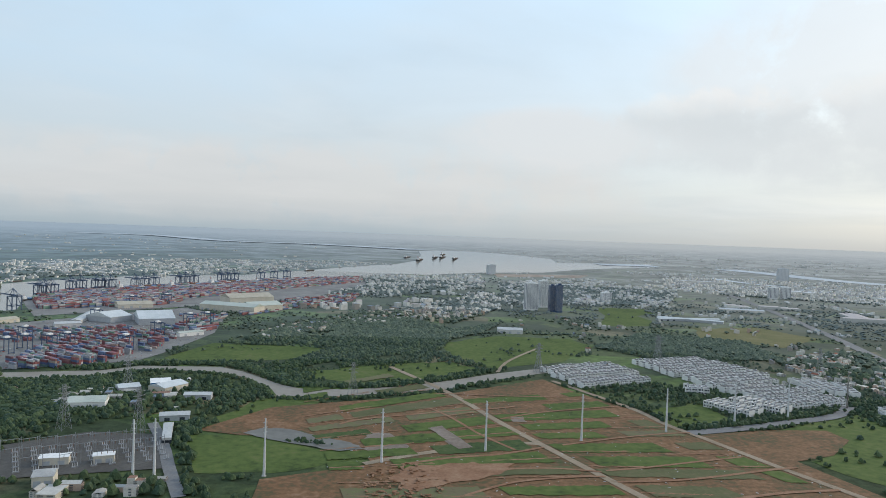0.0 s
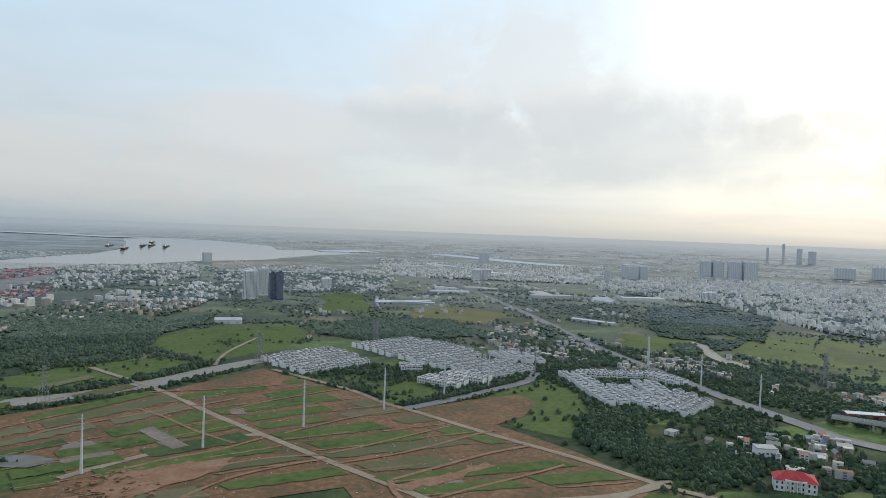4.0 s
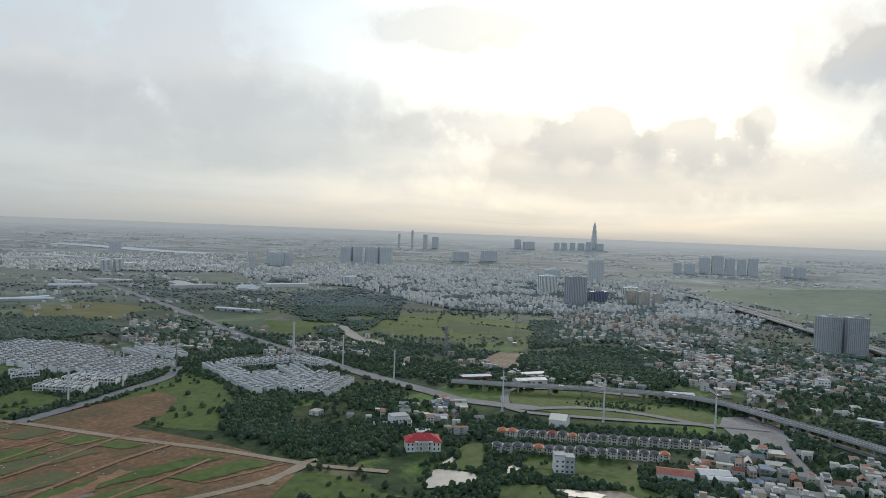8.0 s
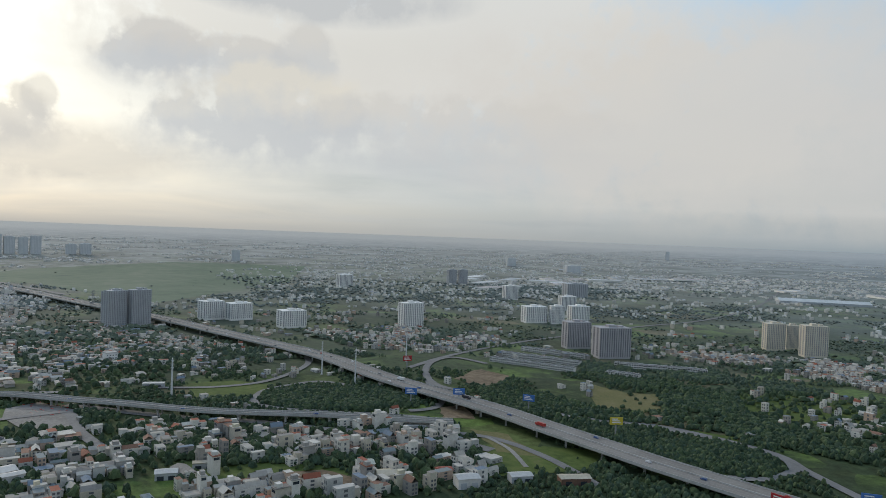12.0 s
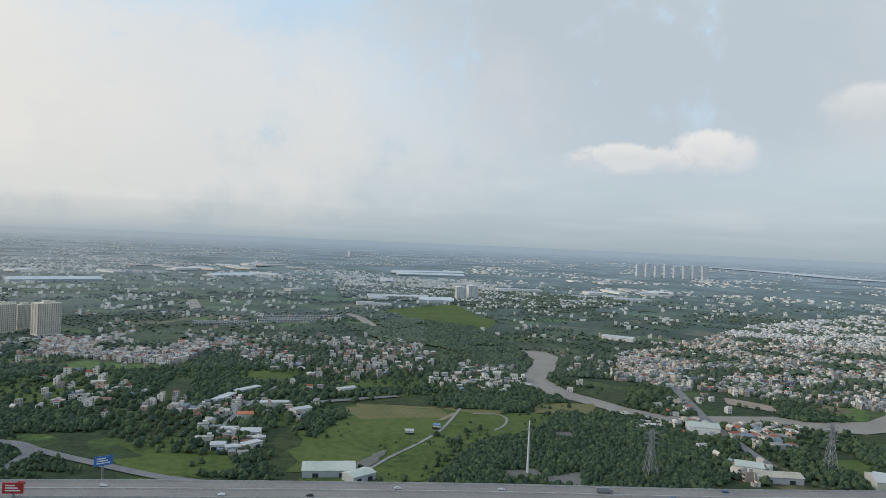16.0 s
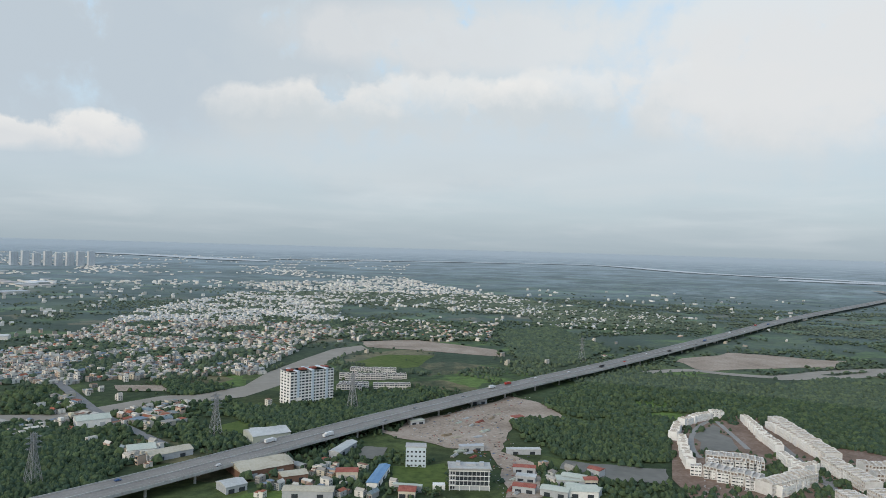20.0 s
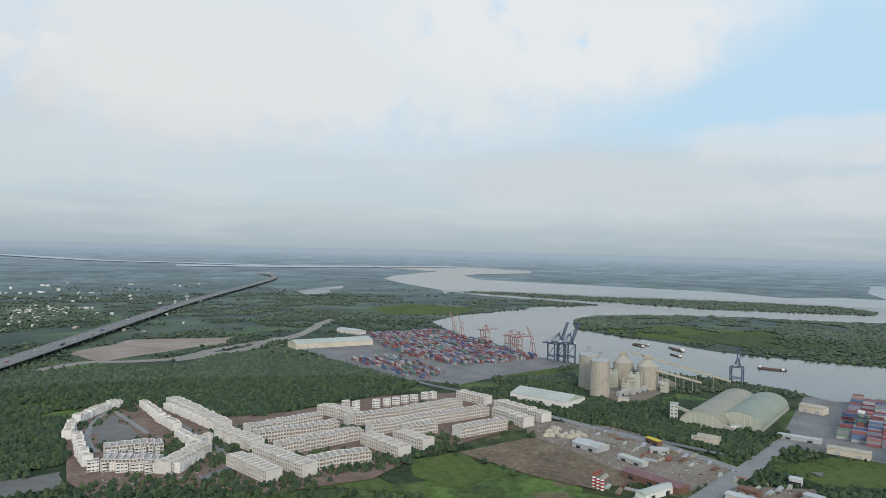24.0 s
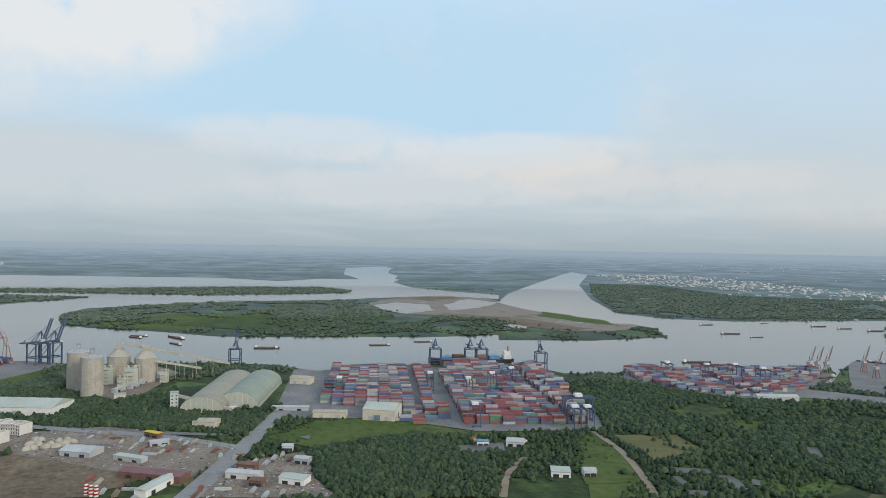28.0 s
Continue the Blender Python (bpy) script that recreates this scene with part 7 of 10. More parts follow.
PALE_GREEN, BLUE_H, RED_H = "hall with a pale green sheet roof", "hall with a blue sheet-metal roof", "open shed with a dull red roof"
for place, deep, h, roof, wall, label in (
    ([(-825, -155), (-795, -86.0)], 42, 8, GREENSHEET, WHITE, "long warehouse with a pale green sheet roof"),
    ([(-573, -18.1), (-544, 23.5)], 14, 5, MAROON, RUST, "long open shed with a dull maroon roof"),
    ([(-645, -63.9), (-630, -41.1)], 18, 5, PALESHEET, GREYWALL, "low shed with a white sheet roof"),
    ([(-520, 89.9), (-508, 106)], 12, 5, GREENSHEET, WHITE, "low shed with a green sheet roof"),
    ([(-545, 55.0), (-531, 77.2)], 9, 5, PALESHEET, NEWWALL, "long low white site building"),
    ([(-521, 0.7), (-549, 20.9)], 9, 5, GREENSHEET, WHITE, "narrow shed with a green roof"),
    ([(-698, 43.8), (-691, 60.3)], 16, 7, OLDCREAM, CREAM, "small cream site building by the trees"),
    ([(-683, 200), (-666, 228)], 34, 11, GREENSHEET, CREAM, "gabled warehouse with a pale cream roof in the yard"),
    ([(-707, 155), (-694, 186)], 12, 6, OLDCREAM, CREAM, "long cream yard office"),
    ([(-749, 121), (-737, 157)], 8, 4, PALESHEET, GREYWALL, "gate canopy over the yard entrance"),
    ([(-887, 165), (-873, 187)], 16, 8, OLDCREAM, CREAM, "cream yard building with flat roofs"),
    ([(-627, 665), (-607, 709)], 14, 5, PALESHEET, NEWWALL, "white shed at the edge of the yard"),
    ([(-467, 287), (-460, 300)], 14, 4, GREENSHEET, WHITE, "house with a pale green roof in the trees"),
    ([(-553, 293), (-545, 306)], 14, 4, PALESHEET, NEWWALL, "low white shed by the ponds"),
    ([(-561, 269), (-558, 279)], 7, 4, BLUESHEET, WHITE, "small shed with a blue roof"),
    ([(-1073, -567), (-1182, -473)], 40, 9, GREENSHEET, CREAM, "long warehouse with a pale cream-green roof by the port"),
    ([(-1327, -611), (-1306, -554)], 22, 7, PALESHEET, NEWWALL, "white port building with flat roofs"),
    ([(-568, 1221), (-549, 1264)], 60, 10, SHEET, GREYWALL, "warehouse with a grey-blue sheet roof in the port"),
    ([(-513, 1207), (-462, 1236)], 80, 11, SHEET, GREYWALL, "wide warehouse with a grey-blue sheet roof in the port"),
    ([(-500, 1470), (-377, 1433)], 40, 12, GREENSHEET, CREAM, "long cream factory hall with many windows"),
    ([(-388, 1457), (-336, 1508)], 50, 12, GREENSHEET, CREAM, "cream factory hall with a green roof"),
    ([(-472, 1587), (-389, 1652)], 60, 14, OLDCREAM, CREAM, "cream factory hall behind the first"),
    ([(-625, 1149), (-593, 1171)], 20, 6, PALESHEET, NEWWALL, "low shed with a white roof in the port"),
    ([(-610, 1201), (-645, 1337)], 16, 6, PALESHEET, NEWWALL, "narrow shed with a white roof"),
    ([(-726, 1168), (-713, 1201)], 24, 6, OLDCREAM, CREAM, "hall with a pale yellow roof"),
    ([(-652, 1433), (-597, 1472)], 40, 8, OLDCREAM, CREAM, "hall with a pale yellow roof in the port"),
    ([(-403, 1098), (-376, 1129)], 14, 6, GREENSHEET, WHITE, "gate building with a green roof"),
    ([(-343, 654), (-312, 663)], 26, 6, GREENSHEET, WHITE, "hall with a pale green roof among trees"),
    ([(-300, 739), (-282, 747)], 22, 8, WHITE, BLUESHEET, "hall with bright blue walls and a white roof"),
    ([(-280, 726), (-266, 754)], 24, 6, SHEET, CREAM, "hall with a pale cream roof"),
    ([(-324, 719), (-307, 731)], 20, 6, SHEET, GREYWALL, "shed with a dull grey-green roof"),
    ([(-253, 704), (-227, 708)], 14, 5, PALESHEET, GREYWALL, "low shed with a white roof"),
    ([(-245, 624), (-221, 632)], 14, 5, PALESHEET, GREYWALL, "low shed with a white sheet roof"),
    ([(-217, 560), (-211, 562)], 46, 5, PALESHEET, NEWWALL, "row of narrow sheds with white roofs"),
    ([(-280, 498), (-262, 504)], 10, 6, WHITE, CREAM, "white control house in the substation"),
    ([(-246, 507), (-233, 512)], 9, 6, WHITE, CREAM, "white switch house in the substation"),
    ([(-262, 458), (-250, 462)], 16, 7, CONCRETE, CREAM, "flat grey building at the roadside"),
    ([(257, -453), (223, -471)], 22, 5, GREENSHEET, GREYWALL, "shed with patched pale green roofs by the highway"),
    ([(217, -456), (208, -474)], 14, 5, GREENSHEET, GREYWALL, "shed with a pale green roof by the highway"),
    ([(-143, -616), (-177, -620)], 26, 7, PALESHEET, GREENSHEET, "warehouse with a white roof by the trees"),
    ([(-58.9, -596), (-92.3, -606)], 16, 5, OLDCREAM, GREYWALL, "shed with a pale brown roof"),
    ([(-114, -526), (-155, -533)], 30, 6, OLDCREAM, RUST, "old shed with a rusty yellow roof"),
    ([(-8.3, -726), (-37.1, -730)], 22, 7, GREENSHEET, WHITE, "hall with a green roof by the bridge"),
    ([(-43.9, -619), (-65.2, -619)], 18, 5, GREENSHEET, WHITE, "shed with a dull green roof"),
    ([(1366, -3286), (1076, -3482)], 60, 6, SHEET, GREYWALL, "far-off white factory hall"),
    ([(1930, -1596), (1814, -1841)], 60, 6, SHEET, GREYWALL, "far-off white factory hall"),
    ([(1745, -2331), (1692, -2541)], 60, 6, SHEET, GREYWALL, "far-off white factory hall"),
    ([(1459, -3471), (1178, -3810)], 60, 6, SHEET, GREYWALL, "far-off white factory hall"),
    ([(713, -1933), (651, -1997)], 30, 8, SHEET, GREYWALL, "grey hall among houses"),
    ([(714, -1881), (622, -1919)], 40, 9, SHEET, GREYWALL, "grey hall among trees"),
    ([(151, -1400), (90.8, -1390)], 22, 6, PALESHEET, NEWWALL, "low white hall among trees"),
    ([(104, 1270), (149, 1267)], 24, 7, PALESHEET, NEWWALL, "white hall standing in green fields"),
    ([(482, 1561), (627, 1583)], 14, 5, SHEET, GREYWALL, "row of white halls among trees"),
    ([(490, 1596), (615, 1536)], 14, 5, SHEET, GREYWALL, "row of white halls among trees"),
    ([(799, 1239), (843, 1153)], 14, 5, SHEET, GREYWALL, "row of white halls"),
    ([(1083, 1586), (1105, 1528)], 40, 6, PALESHEET, NEWWALL, "white hall in green land"),
    ([(689, 448), (722, 428)], 14, 5, PALESHEET, NEWWALL, "white hall beside the road"),
    ([(726, 465), (754, 450)], 12, 5, PALESHEET, GREYWALL, "long roadside shed with a white roof"),
    ([(760, 299), (777, 274)], 14, 5, PALESHEET, NEWWALL, "white shed under trees"),
    ([(657, 503), (688, 484)], 12, 5, WHITE, REDTILE, "row of red-walled roadside shops"),
    ([(559, 328), (564, 314)], 24, 8, GREENSHEET, WHITE, "hall with a pale turquoise roof behind the villas"),
    ([(498, 200), (509, 177)], 16, 5, REDTILE, WHITE, "low house with a dull pink roof"),
    ([(519, 176), (532, 158)], 14, 5, PALESHEET, NEWWALL, "low sheds with white roofs"),
    ([(513, 168), (524, 151)], 8, 5, PALESHEET, NEWWALL, "low sheds with white roofs"),
    ([(-198, -469), (-223, -504)], 8, 5, BLUESHEET, WHITE, "long narrow shed with a bright blue roof"),
    ([(-144, -627), (-174, -622)], 24, 6, PALESHEET, GREENSHEET, "warehouse with a white roof beside the viaduct"),
    ([(-315, -401), (-334, -390)], 16, 5, GREENSHEET, WHITE, "shed with a green roof"),
    ([(-324, -425), (-342, -415)], 12, 4, GREENSHEET, GREYWALL, "low shed with a green roof"),
    ([(-130, -535), (-158, -542)], 20, 5, OLDCREAM, RUST, "old shed with a yellow-grey roof"),
):
    hall(*place, deep, h, roof, wall, h > 4, label)


def arch_hall(a, b, w, h, roof, label):
    """A vaulted store from its near end a to its far end b."""
    run = math.dist(a, b)
    base = thing("vaulted_store", *a, math.degrees(math.atan2(-(b[0] - a[0]), b[1] - a[1])), label, "warehouse", "vaulted stores")
    n, m = 14, 12
    bm = bmesh.new()
    rows = []
    for j in range(m + 1):
        s = 1.0 if j % 2 == 0 else 1.012
        rows.append([bm.verts.new((-math.cos(math.pi * i / n) * w / 2 * s, run * j / m, 3.0 + math.sin(math.pi * i / n) * (h - 3) * s)) for i in range(n + 1)])
    for a0, b0 in zip(rows, rows[1:]):
        for i in range(n):
            bm.faces.new((a0[i], b0[i], b0[i + 1], a0[i + 1]))
    part("vault", bm, roof, base)
    for y in (0.3, run - 0.3):
        bm = bmesh.new()
        bm.faces.new([bm.verts.new((-math.cos(math.pi * i / n) * w / 2, y, 3.0 + math.sin(math.pi * i / n) * (h - 3.1))) for i in range(n + 1)] + [bm.verts.new((w / 2, y, 0)), bm.verts.new((-w / 2, y, 0))])
        part("end_wall", bm, GREENSHEET, base)
    for x in (-w / 2, w / 2):
        bm = bmesh.new()
        block(bm, x - 0.4, 0, 0, x + 0.4, run, 3.2)
        part("side_wall", bm, CONCRETE, base)
    for i in range(7):
        bm = bmesh.new()
        px = (i - 3) * w / 8
        block(bm, px - 0.3, -0.15, 0, px + 0.3, 0.15, 3 + (h - 3.5) * math.sqrt(max(0.05, 1 - (px * 2 / w) ** 2)))
        part("wall_rib", bm, CREAM, base)


for (a, b), roof, label in (([(-763, 52.7), (-913, 105)], VAULT, "vaulted store with a long cream sheet roof"), ([(-775, 89.3), (-904, 136)], GREEN_VAULT, "vaulted store with a long weathered grey-green sheet roof")):
    arch_hall(a, b, 44, 17, roof, label)


# ---- the cement works ----
def silo(x, y, r, h, mat, label, cone=0.0, head=True):
    base = thing("silo", x, y, bearing(x, y), label, "silo", "silos of the cement works")
    bm = bmesh.new()
    tube(bm, 0, 0, 0, h, r, r, 28)
    part("drum", bm, mat, base)
    for k in range(1, 4):
        bm = bmesh.new()
        tube(bm, 0, 0, h * k / 4, h * k / 4 + 0.3, r + 0.08, r + 0.08, 28)
        part("hoop", bm, mat, base)
    bm = bmesh.new()
    tube(bm, 0, 0, h, h + max(0.8, cone), r + 0.4, r * (0.35 if cone else 0.96), 28)
    part("roof", bm, WORKS if cone else GREYWALL, base)
    for k in range(10):
        a = math.tau * k / 10
        bm = bmesh.new()
        tube(bm, (r + 0.1) * math.cos(a), (r + 0.1) * math.sin(a), 0, h - 0.6, 0.28, 0.28, 5)
        part("seam", bm, mat, base)
    if head:
        bm = bmesh.new()
        k = 4.6 if cone else 3.0
        block(bm, -k, -k, h + cone, k, k, h + cone + (5.5 if cone else 3.0))
        part("head_house", bm, WORKS if cone else GREYWALL, base)
    if head and not cone:
        bm = bmesh.new()
        for k in ((-2, -2), (2, -2), (2, 2), (-2, 2)):
            beam(bm, (*k, h + cone + 3), (*k, h + cone + 9), 0.5)
        block(bm, -2.5, -2.5, h + cone + 8, 2.5, 2.5, h + cone + 10)
        part("lift_frame", bm, STEEL, base)
    KEEP_OUT.append([(x - r - 5, y - r - 5), (x + r + 5, y - r - 5), (x + r + 5, y + r + 5), (x - r - 5, y + r + 5)])


silo(-930, -73.6, 12.0, 44, WORKS, "tall cream concrete cement silo")
silo(-885, -56.3, 11.5, 44, WORKS, "tall cream concrete cement silo with black scrawl")
silo(-979, -32.0, 13.0, 30, WORKS, "grey steel silo with a coned roof", 9.0)
silo(-958, -1.0, 13.0, 30, WORKS, "grey steel silo with a coned roof", 9.0)


def box_house(x, y, w, d, h, mat, label, name="plant_building", category="building", turn=0.0):
    base = thing(name, x, y, bearing(x, y) + turn, label, category, "works buildings")
    bm = bmesh.new()
    block(bm, -w / 2, -d / 2, 0, w / 2, d / 2, h)
    part("body", bm, mat, base)
    bm = bmesh.new()
    block(bm, -w / 2 - 0.3, -d / 2 - 0.3, h, w / 2 + 0.3, d / 2 + 0.3, h + 0.7)
    part("roof", bm, CONCRETE, base)
    n = max(2, int(w / 3.2))
    for k in range(max(1, int(h / 3.6))):
        for i in range(n):
            bm = bmesh.new()
            px = -w / 2 + w * (i + 0.5) / n
            block(bm, px - 0.75, -d / 2 - 0.1, k * 3.6 + 1.1, px + 0.75, -d / 2 + 0.1, k * 3.6 + 2.4)
            part("window", bm, GLASS, base)




def plant_house(x, y, w, d, h, label, turn=0.0):
    """A sheet-clad process house with ribs, stair platforms, a duct and roof filters."""
    base = thing("plant_building", x, y, bearing(x, y) + turn, label, "building", "works buildings")
    bm = bmesh.new()
    block(bm, -w / 2, -d / 2, 0, w / 2, d / 2, h)
    part("body", bm, GREENSHEET, base)
    for k in range(int(w / 2)):
        bm = bmesh.new()
        px = -w / 2 + 1 + 2 * k
        block(bm, px - 0.12, -d / 2 - 0.15, 0.5, px + 0.12, -d / 2 + 0.05, h - 0.4)
        part("rib", bm, CONCRETE, base)
    for k in range(1, int(h / 4.5) + 1):
        bm = bmesh.new()
        block(bm, -w / 2 - 0.3, -d / 2 - 1.6, k * 4.5, w * 0.1, -d / 2 - 0.1, k * 4.5 + 0.25)
        for s in (-w / 2, -w * 0.2, w * 0.08):
            beam(bm, (s, -d / 2 - 1.5, k * 4.5), (s, -d / 2 - 1.5, k * 4.5 + 1.2), 0.12)
        part("platform", bm, STEEL, base)
    bm = bmesh.new()
    tube(bm, w / 2 + 1.0, 0, 0, h + 3, 0.8, 0.8, 10)
    beam(bm, (w / 2 + 1.0, 0, h + 3), (0, 0, h + 2.4), 1.2)
    part("duct", bm, WORKS, base)
    for s in (-0.25, 0.25):
        bm = bmesh.new()
        tube(bm, s * w, 0, h, h + 2.6, w * 0.14, w * 0.14, 10)
        tube(bm, s * w, 0, h + 2.6, h + 3.8, w * 0.15, w * 0.04, 10)
        part("filter", bm, WORKS, base)
    KEEP_OUT.append([(x - w, y - w), (x + w, y - w), (x + w, y + w), (x - w, y + w)])


plant_house(-952, -43.5, 13, 10, 20, "grey-green sheet-clad plant house of the cement works")
plant_house(-929, -16.6, 15, 12, 22, "pale green filter house of the cement works")
plant_house(-911, -26.5, 10, 9, 14, "low grey-green mill house of the cement works")
plant_house(-946, 20, 9, 9, 13, "small grey-green transfer house of the cement works")
box_house(-851, -26.3, 12, 8, 7, CREAM, "small cream office of the cement works")
box_house(-783, 27.1, 8, 8, 19, SHEET, "narrow grey transfer tower beside the vaulted store")
box_house(-764, 84.9, 9, 7, 6, WHITE, "small white pump house")


def conveyor(a, b, za, zb, label="inclined conveyor gallery on steel trestles"):
    base = new("conveyor")
    base.matrix_basis = pose(*a, 0)
    tagged(base, label, "conveyor", "conveyors")
    d = (b[0] - a[0], b[1] - a[1])
    bm = bmesh.new()
    beam(bm, (0, 0, za), (*d, zb), 3.0, 2.6)
    part("gallery", bm, WORKS, base)
    for k in range(1, 6):
        f = k / 6
        bm = bmesh.new()
        for s in (-1.3, 1.3):
            beam(bm, (d[0] * f + s, d[1] * f, 0), (d[0] * f + s * 0.5, d[1] * f, za + (zb - za) * f), 0.5)
        part("trestle", bm, WORKS, base)


conveyor((-965, -23.8), (-980, 102), 46, 14)
conveyor((-949, 2.2), (-965, 65.6), 28, 12)
conveyor((-782, 29.3), (-754, 81.6), 16, 4)


# white sacks under sheets, heaped in the depot
def heap(x, y, r, h, mat, label, name, category, group):
    base = thing(name, x, y, random.uniform(0, 180), label, category, group)
    bm = bmesh.new()
    bmesh.ops.create_icosphere(bm, subdivisions=2, radius=1.0)
    for v in bm.verts:
        k = 1 + 0.12 * noise.noise(v.co * 2 + Vector((x, y, 0)))
        v.co = Vector((v.co.x * r * k, v.co.y * r * 0.7 * k, max(-0.05, v.co.z) * h * k))
    part("cover", bm, mat, base)


for x, y in [(-672, -90.8), (-674, -86.1), (-686, -83.6), (-675, -77.3), (-699, -83.3), (-683, -74.1), (-674, -69.0), (-690, -68.6), (-692, -62.5), (-679, -63.4), (-684, -57.6), (-688, -90.0), (-701, -87.6)]:
    heap(x, y, 5.0, 4.0, OLDCREAM, "heap covered with pale sheets in the depot", "covered_heap", "heap", "covered heaps")


# ---- the office, the small block and the red-roofed hall ----
box_house(-248, -510, 16, 11, 16, BLUEPAINT, "pale blue five-storey block in a garden", "small_block", "building")


def office(x, y, w, d, h, turn):
    """A four-storey office: dark glass front between white posts and floor edges, a side tower and a roof with plant."""
    base = thing("office", x, y, turn, "grey office with a dark glass front on a green lawn", "building", "works buildings")
    bm = bmesh.new()
    block(bm, -w / 2, -d / 2, 0, w / 2, d / 2, h)
    part("body", bm, GREYWALL, base)
    for k in range(8):
        bm = bmesh.new()
        px = -w / 2 + 4.6 + (w - 5.2) * k / 8
        block(bm, px, -d / 2 - 0.12, 3.6, px + (w - 5.2) / 8 - 0.5, -d / 2 + 0.1, h - 2.2)
        part("glass_bay", bm, GLASS, base)
    for z in (3.1, 6.6, 10.1, h - 1.9):
        bm = bmesh.new()
        block(bm, -w / 2 - 0.4, -d / 2 - 0.7, z, w / 2 + 0.4, -d / 2 + 0.2, z + 0.5)
        part("floor_edge", bm, WHITE, base)
    for k in range(4):
        for s in (0, 1):
            bm = bmesh.new()
            block(bm, -w / 2 + 0.7 + 1.8 * s, -d / 2 - 0.14, 0.9 + 3.5 * k, -w / 2 + 1.9 + 1.8 * s, -d / 2 + 0.1, 2.8 + 3.5 * k)
            part("window", bm, GLASS, base)
    for k in range(5):
        bm = bmesh.new()
        tube(bm, -w / 2 + w * k / 4, -d / 2 - 1.4, 0, 3.2, 0.3, 0.3, 8)
        part("column", bm, WHITE, base)
    bm = bmesh.new()
    block(bm, -w / 2 - 1.2, -d / 2 - 1.6, h, w / 2 + 1.2, d / 2 + 0.8, h + 0.6)
    part("roof", bm, CONCRETE, base)
    for px, wide, tall in ((-w * 0.28, 3.0, 2.4), (w * 0.05, 7.0, 1.3), (w * 0.32, 3.2, 2.2)):
        bm = bmesh.new()
        block(bm, px - wide / 2, -1.6, h + 0.6, px + wide / 2, 2.6, h + 0.6 + tall)
        part("roof_plant", bm, GREYWALL, base)
    bm = bmesh.new()
    block(bm, -w / 2 - 12, -d / 2 - 1, 0, -w / 2 - 3, -d / 2 + 5, 3.6)
    part("gatehouse", bm, WHITE, base)
    KEEP_OUT.append([(x - 18, y - 18), (x + 18, y - 18), (x + 18, y + 18), (x - 18, y + 18)])


office(-262, -449, 29, 14, 15.5, bearing(-262, -449) + 4)
box_house(465, 427, 16, 12, 9, WHITE, "white two-storey villa with flat roofs", "villa", "house", 20)
box_house(961, 185, 14, 12, 12, WHITE, "white four-storey house with flat roof", "villa", "house", 20)
box_house(462, 261, 8, 10, 13, WHITE, "lone white narrow house with a grey flank", "narrow_house", "house", 10)
box_house(466, 255, 7, 10, 12, GREYWALL, "lone grey narrow house", "narrow_house", "house", 10)


def mansion(x, y):
    """A white hall on two floors with a red hipped roof, corner wings and a pillared front."""
    base = thing("mansion", x, y, bearing(x, y) + 8, "white two-storey mansion with a bright red hipped roof", "house")
    for name, w, d, z0, z1, ox in (("body", 30, 16, 0, 11, 0), ("wing", 9, 20, 0, 10, -13), ("wing", 9, 20, 0, 10, 13)):
        bm = bmesh.new()
        block(bm, ox - w / 2, -d / 2, z0, ox + w / 2, d / 2, z1)
        part(name, bm, WHITE, base)
    for w, d, z, rise, ox, turn in ((18, 32, 11, 6, 0, 90), (10, 21, 10, 4, -13, 0), (10, 21, 10, 4, 13, 0), (10, 8, 11.5, 4.5, 0, 0)):
        bm = bmesh.new()
        hip(bm, w, d, z, rise, 0.8)
        ob = part("roof", bm, BRIGHTRED, base, "bright red tiled roof")
        ob.matrix_basis = pose(ox, -6 if w == 10 and d == 8 else 0, 0, 0, 0, turn)
    for k in range(6):
        bm = bmesh.new()
        tube(bm, -7.5 + 3 * k, -10.5, 0, 9.5, 0.5, 0.45, 8)
        part("column", bm, WHITE, base)
    bm = bmesh.new()
    block(bm, -9, -11.5, 9.5, 9, -8, 11)
    part("portico", bm, WHITE, base)
    for k in range(8):
        for z in (2, 6.5):
            bm = bmesh.new()
            px = -15.5 + 4.4 * k
            block(bm, px - 0.7, -10.1 if abs(px) > 8.5 else -8.1, z, px + 0.7, -9.9 if abs(px) > 8.5 else -7.9, z + 2.4)
            part("window", bm, GLASS, base)
    base.scale = [0.78] * 3
    KEEP_OUT.append([(x - 22, y - 22), (x + 22, y - 22), (x + 22, y + 22), (x - 22, y + 22)])


BRIGHTRED = material("bright_red_tiles", [(0.42, 0.05, 0.05), (0.52, 0.075, 0.07)], 0.2, 0.9)
mansion(428, 366)


# ---- villas in two rows ----
VILLA_WALL = material("villa_plaster", [(0.762, 0.723, 0.644), (0.680, 0.634, 0.552), (0.824, 0.782, 0.708), (0.597, 0.554, 0.488), (0.721, 0.653, 0.534)], 0.25, 1.2, per="object", spread=0.25)


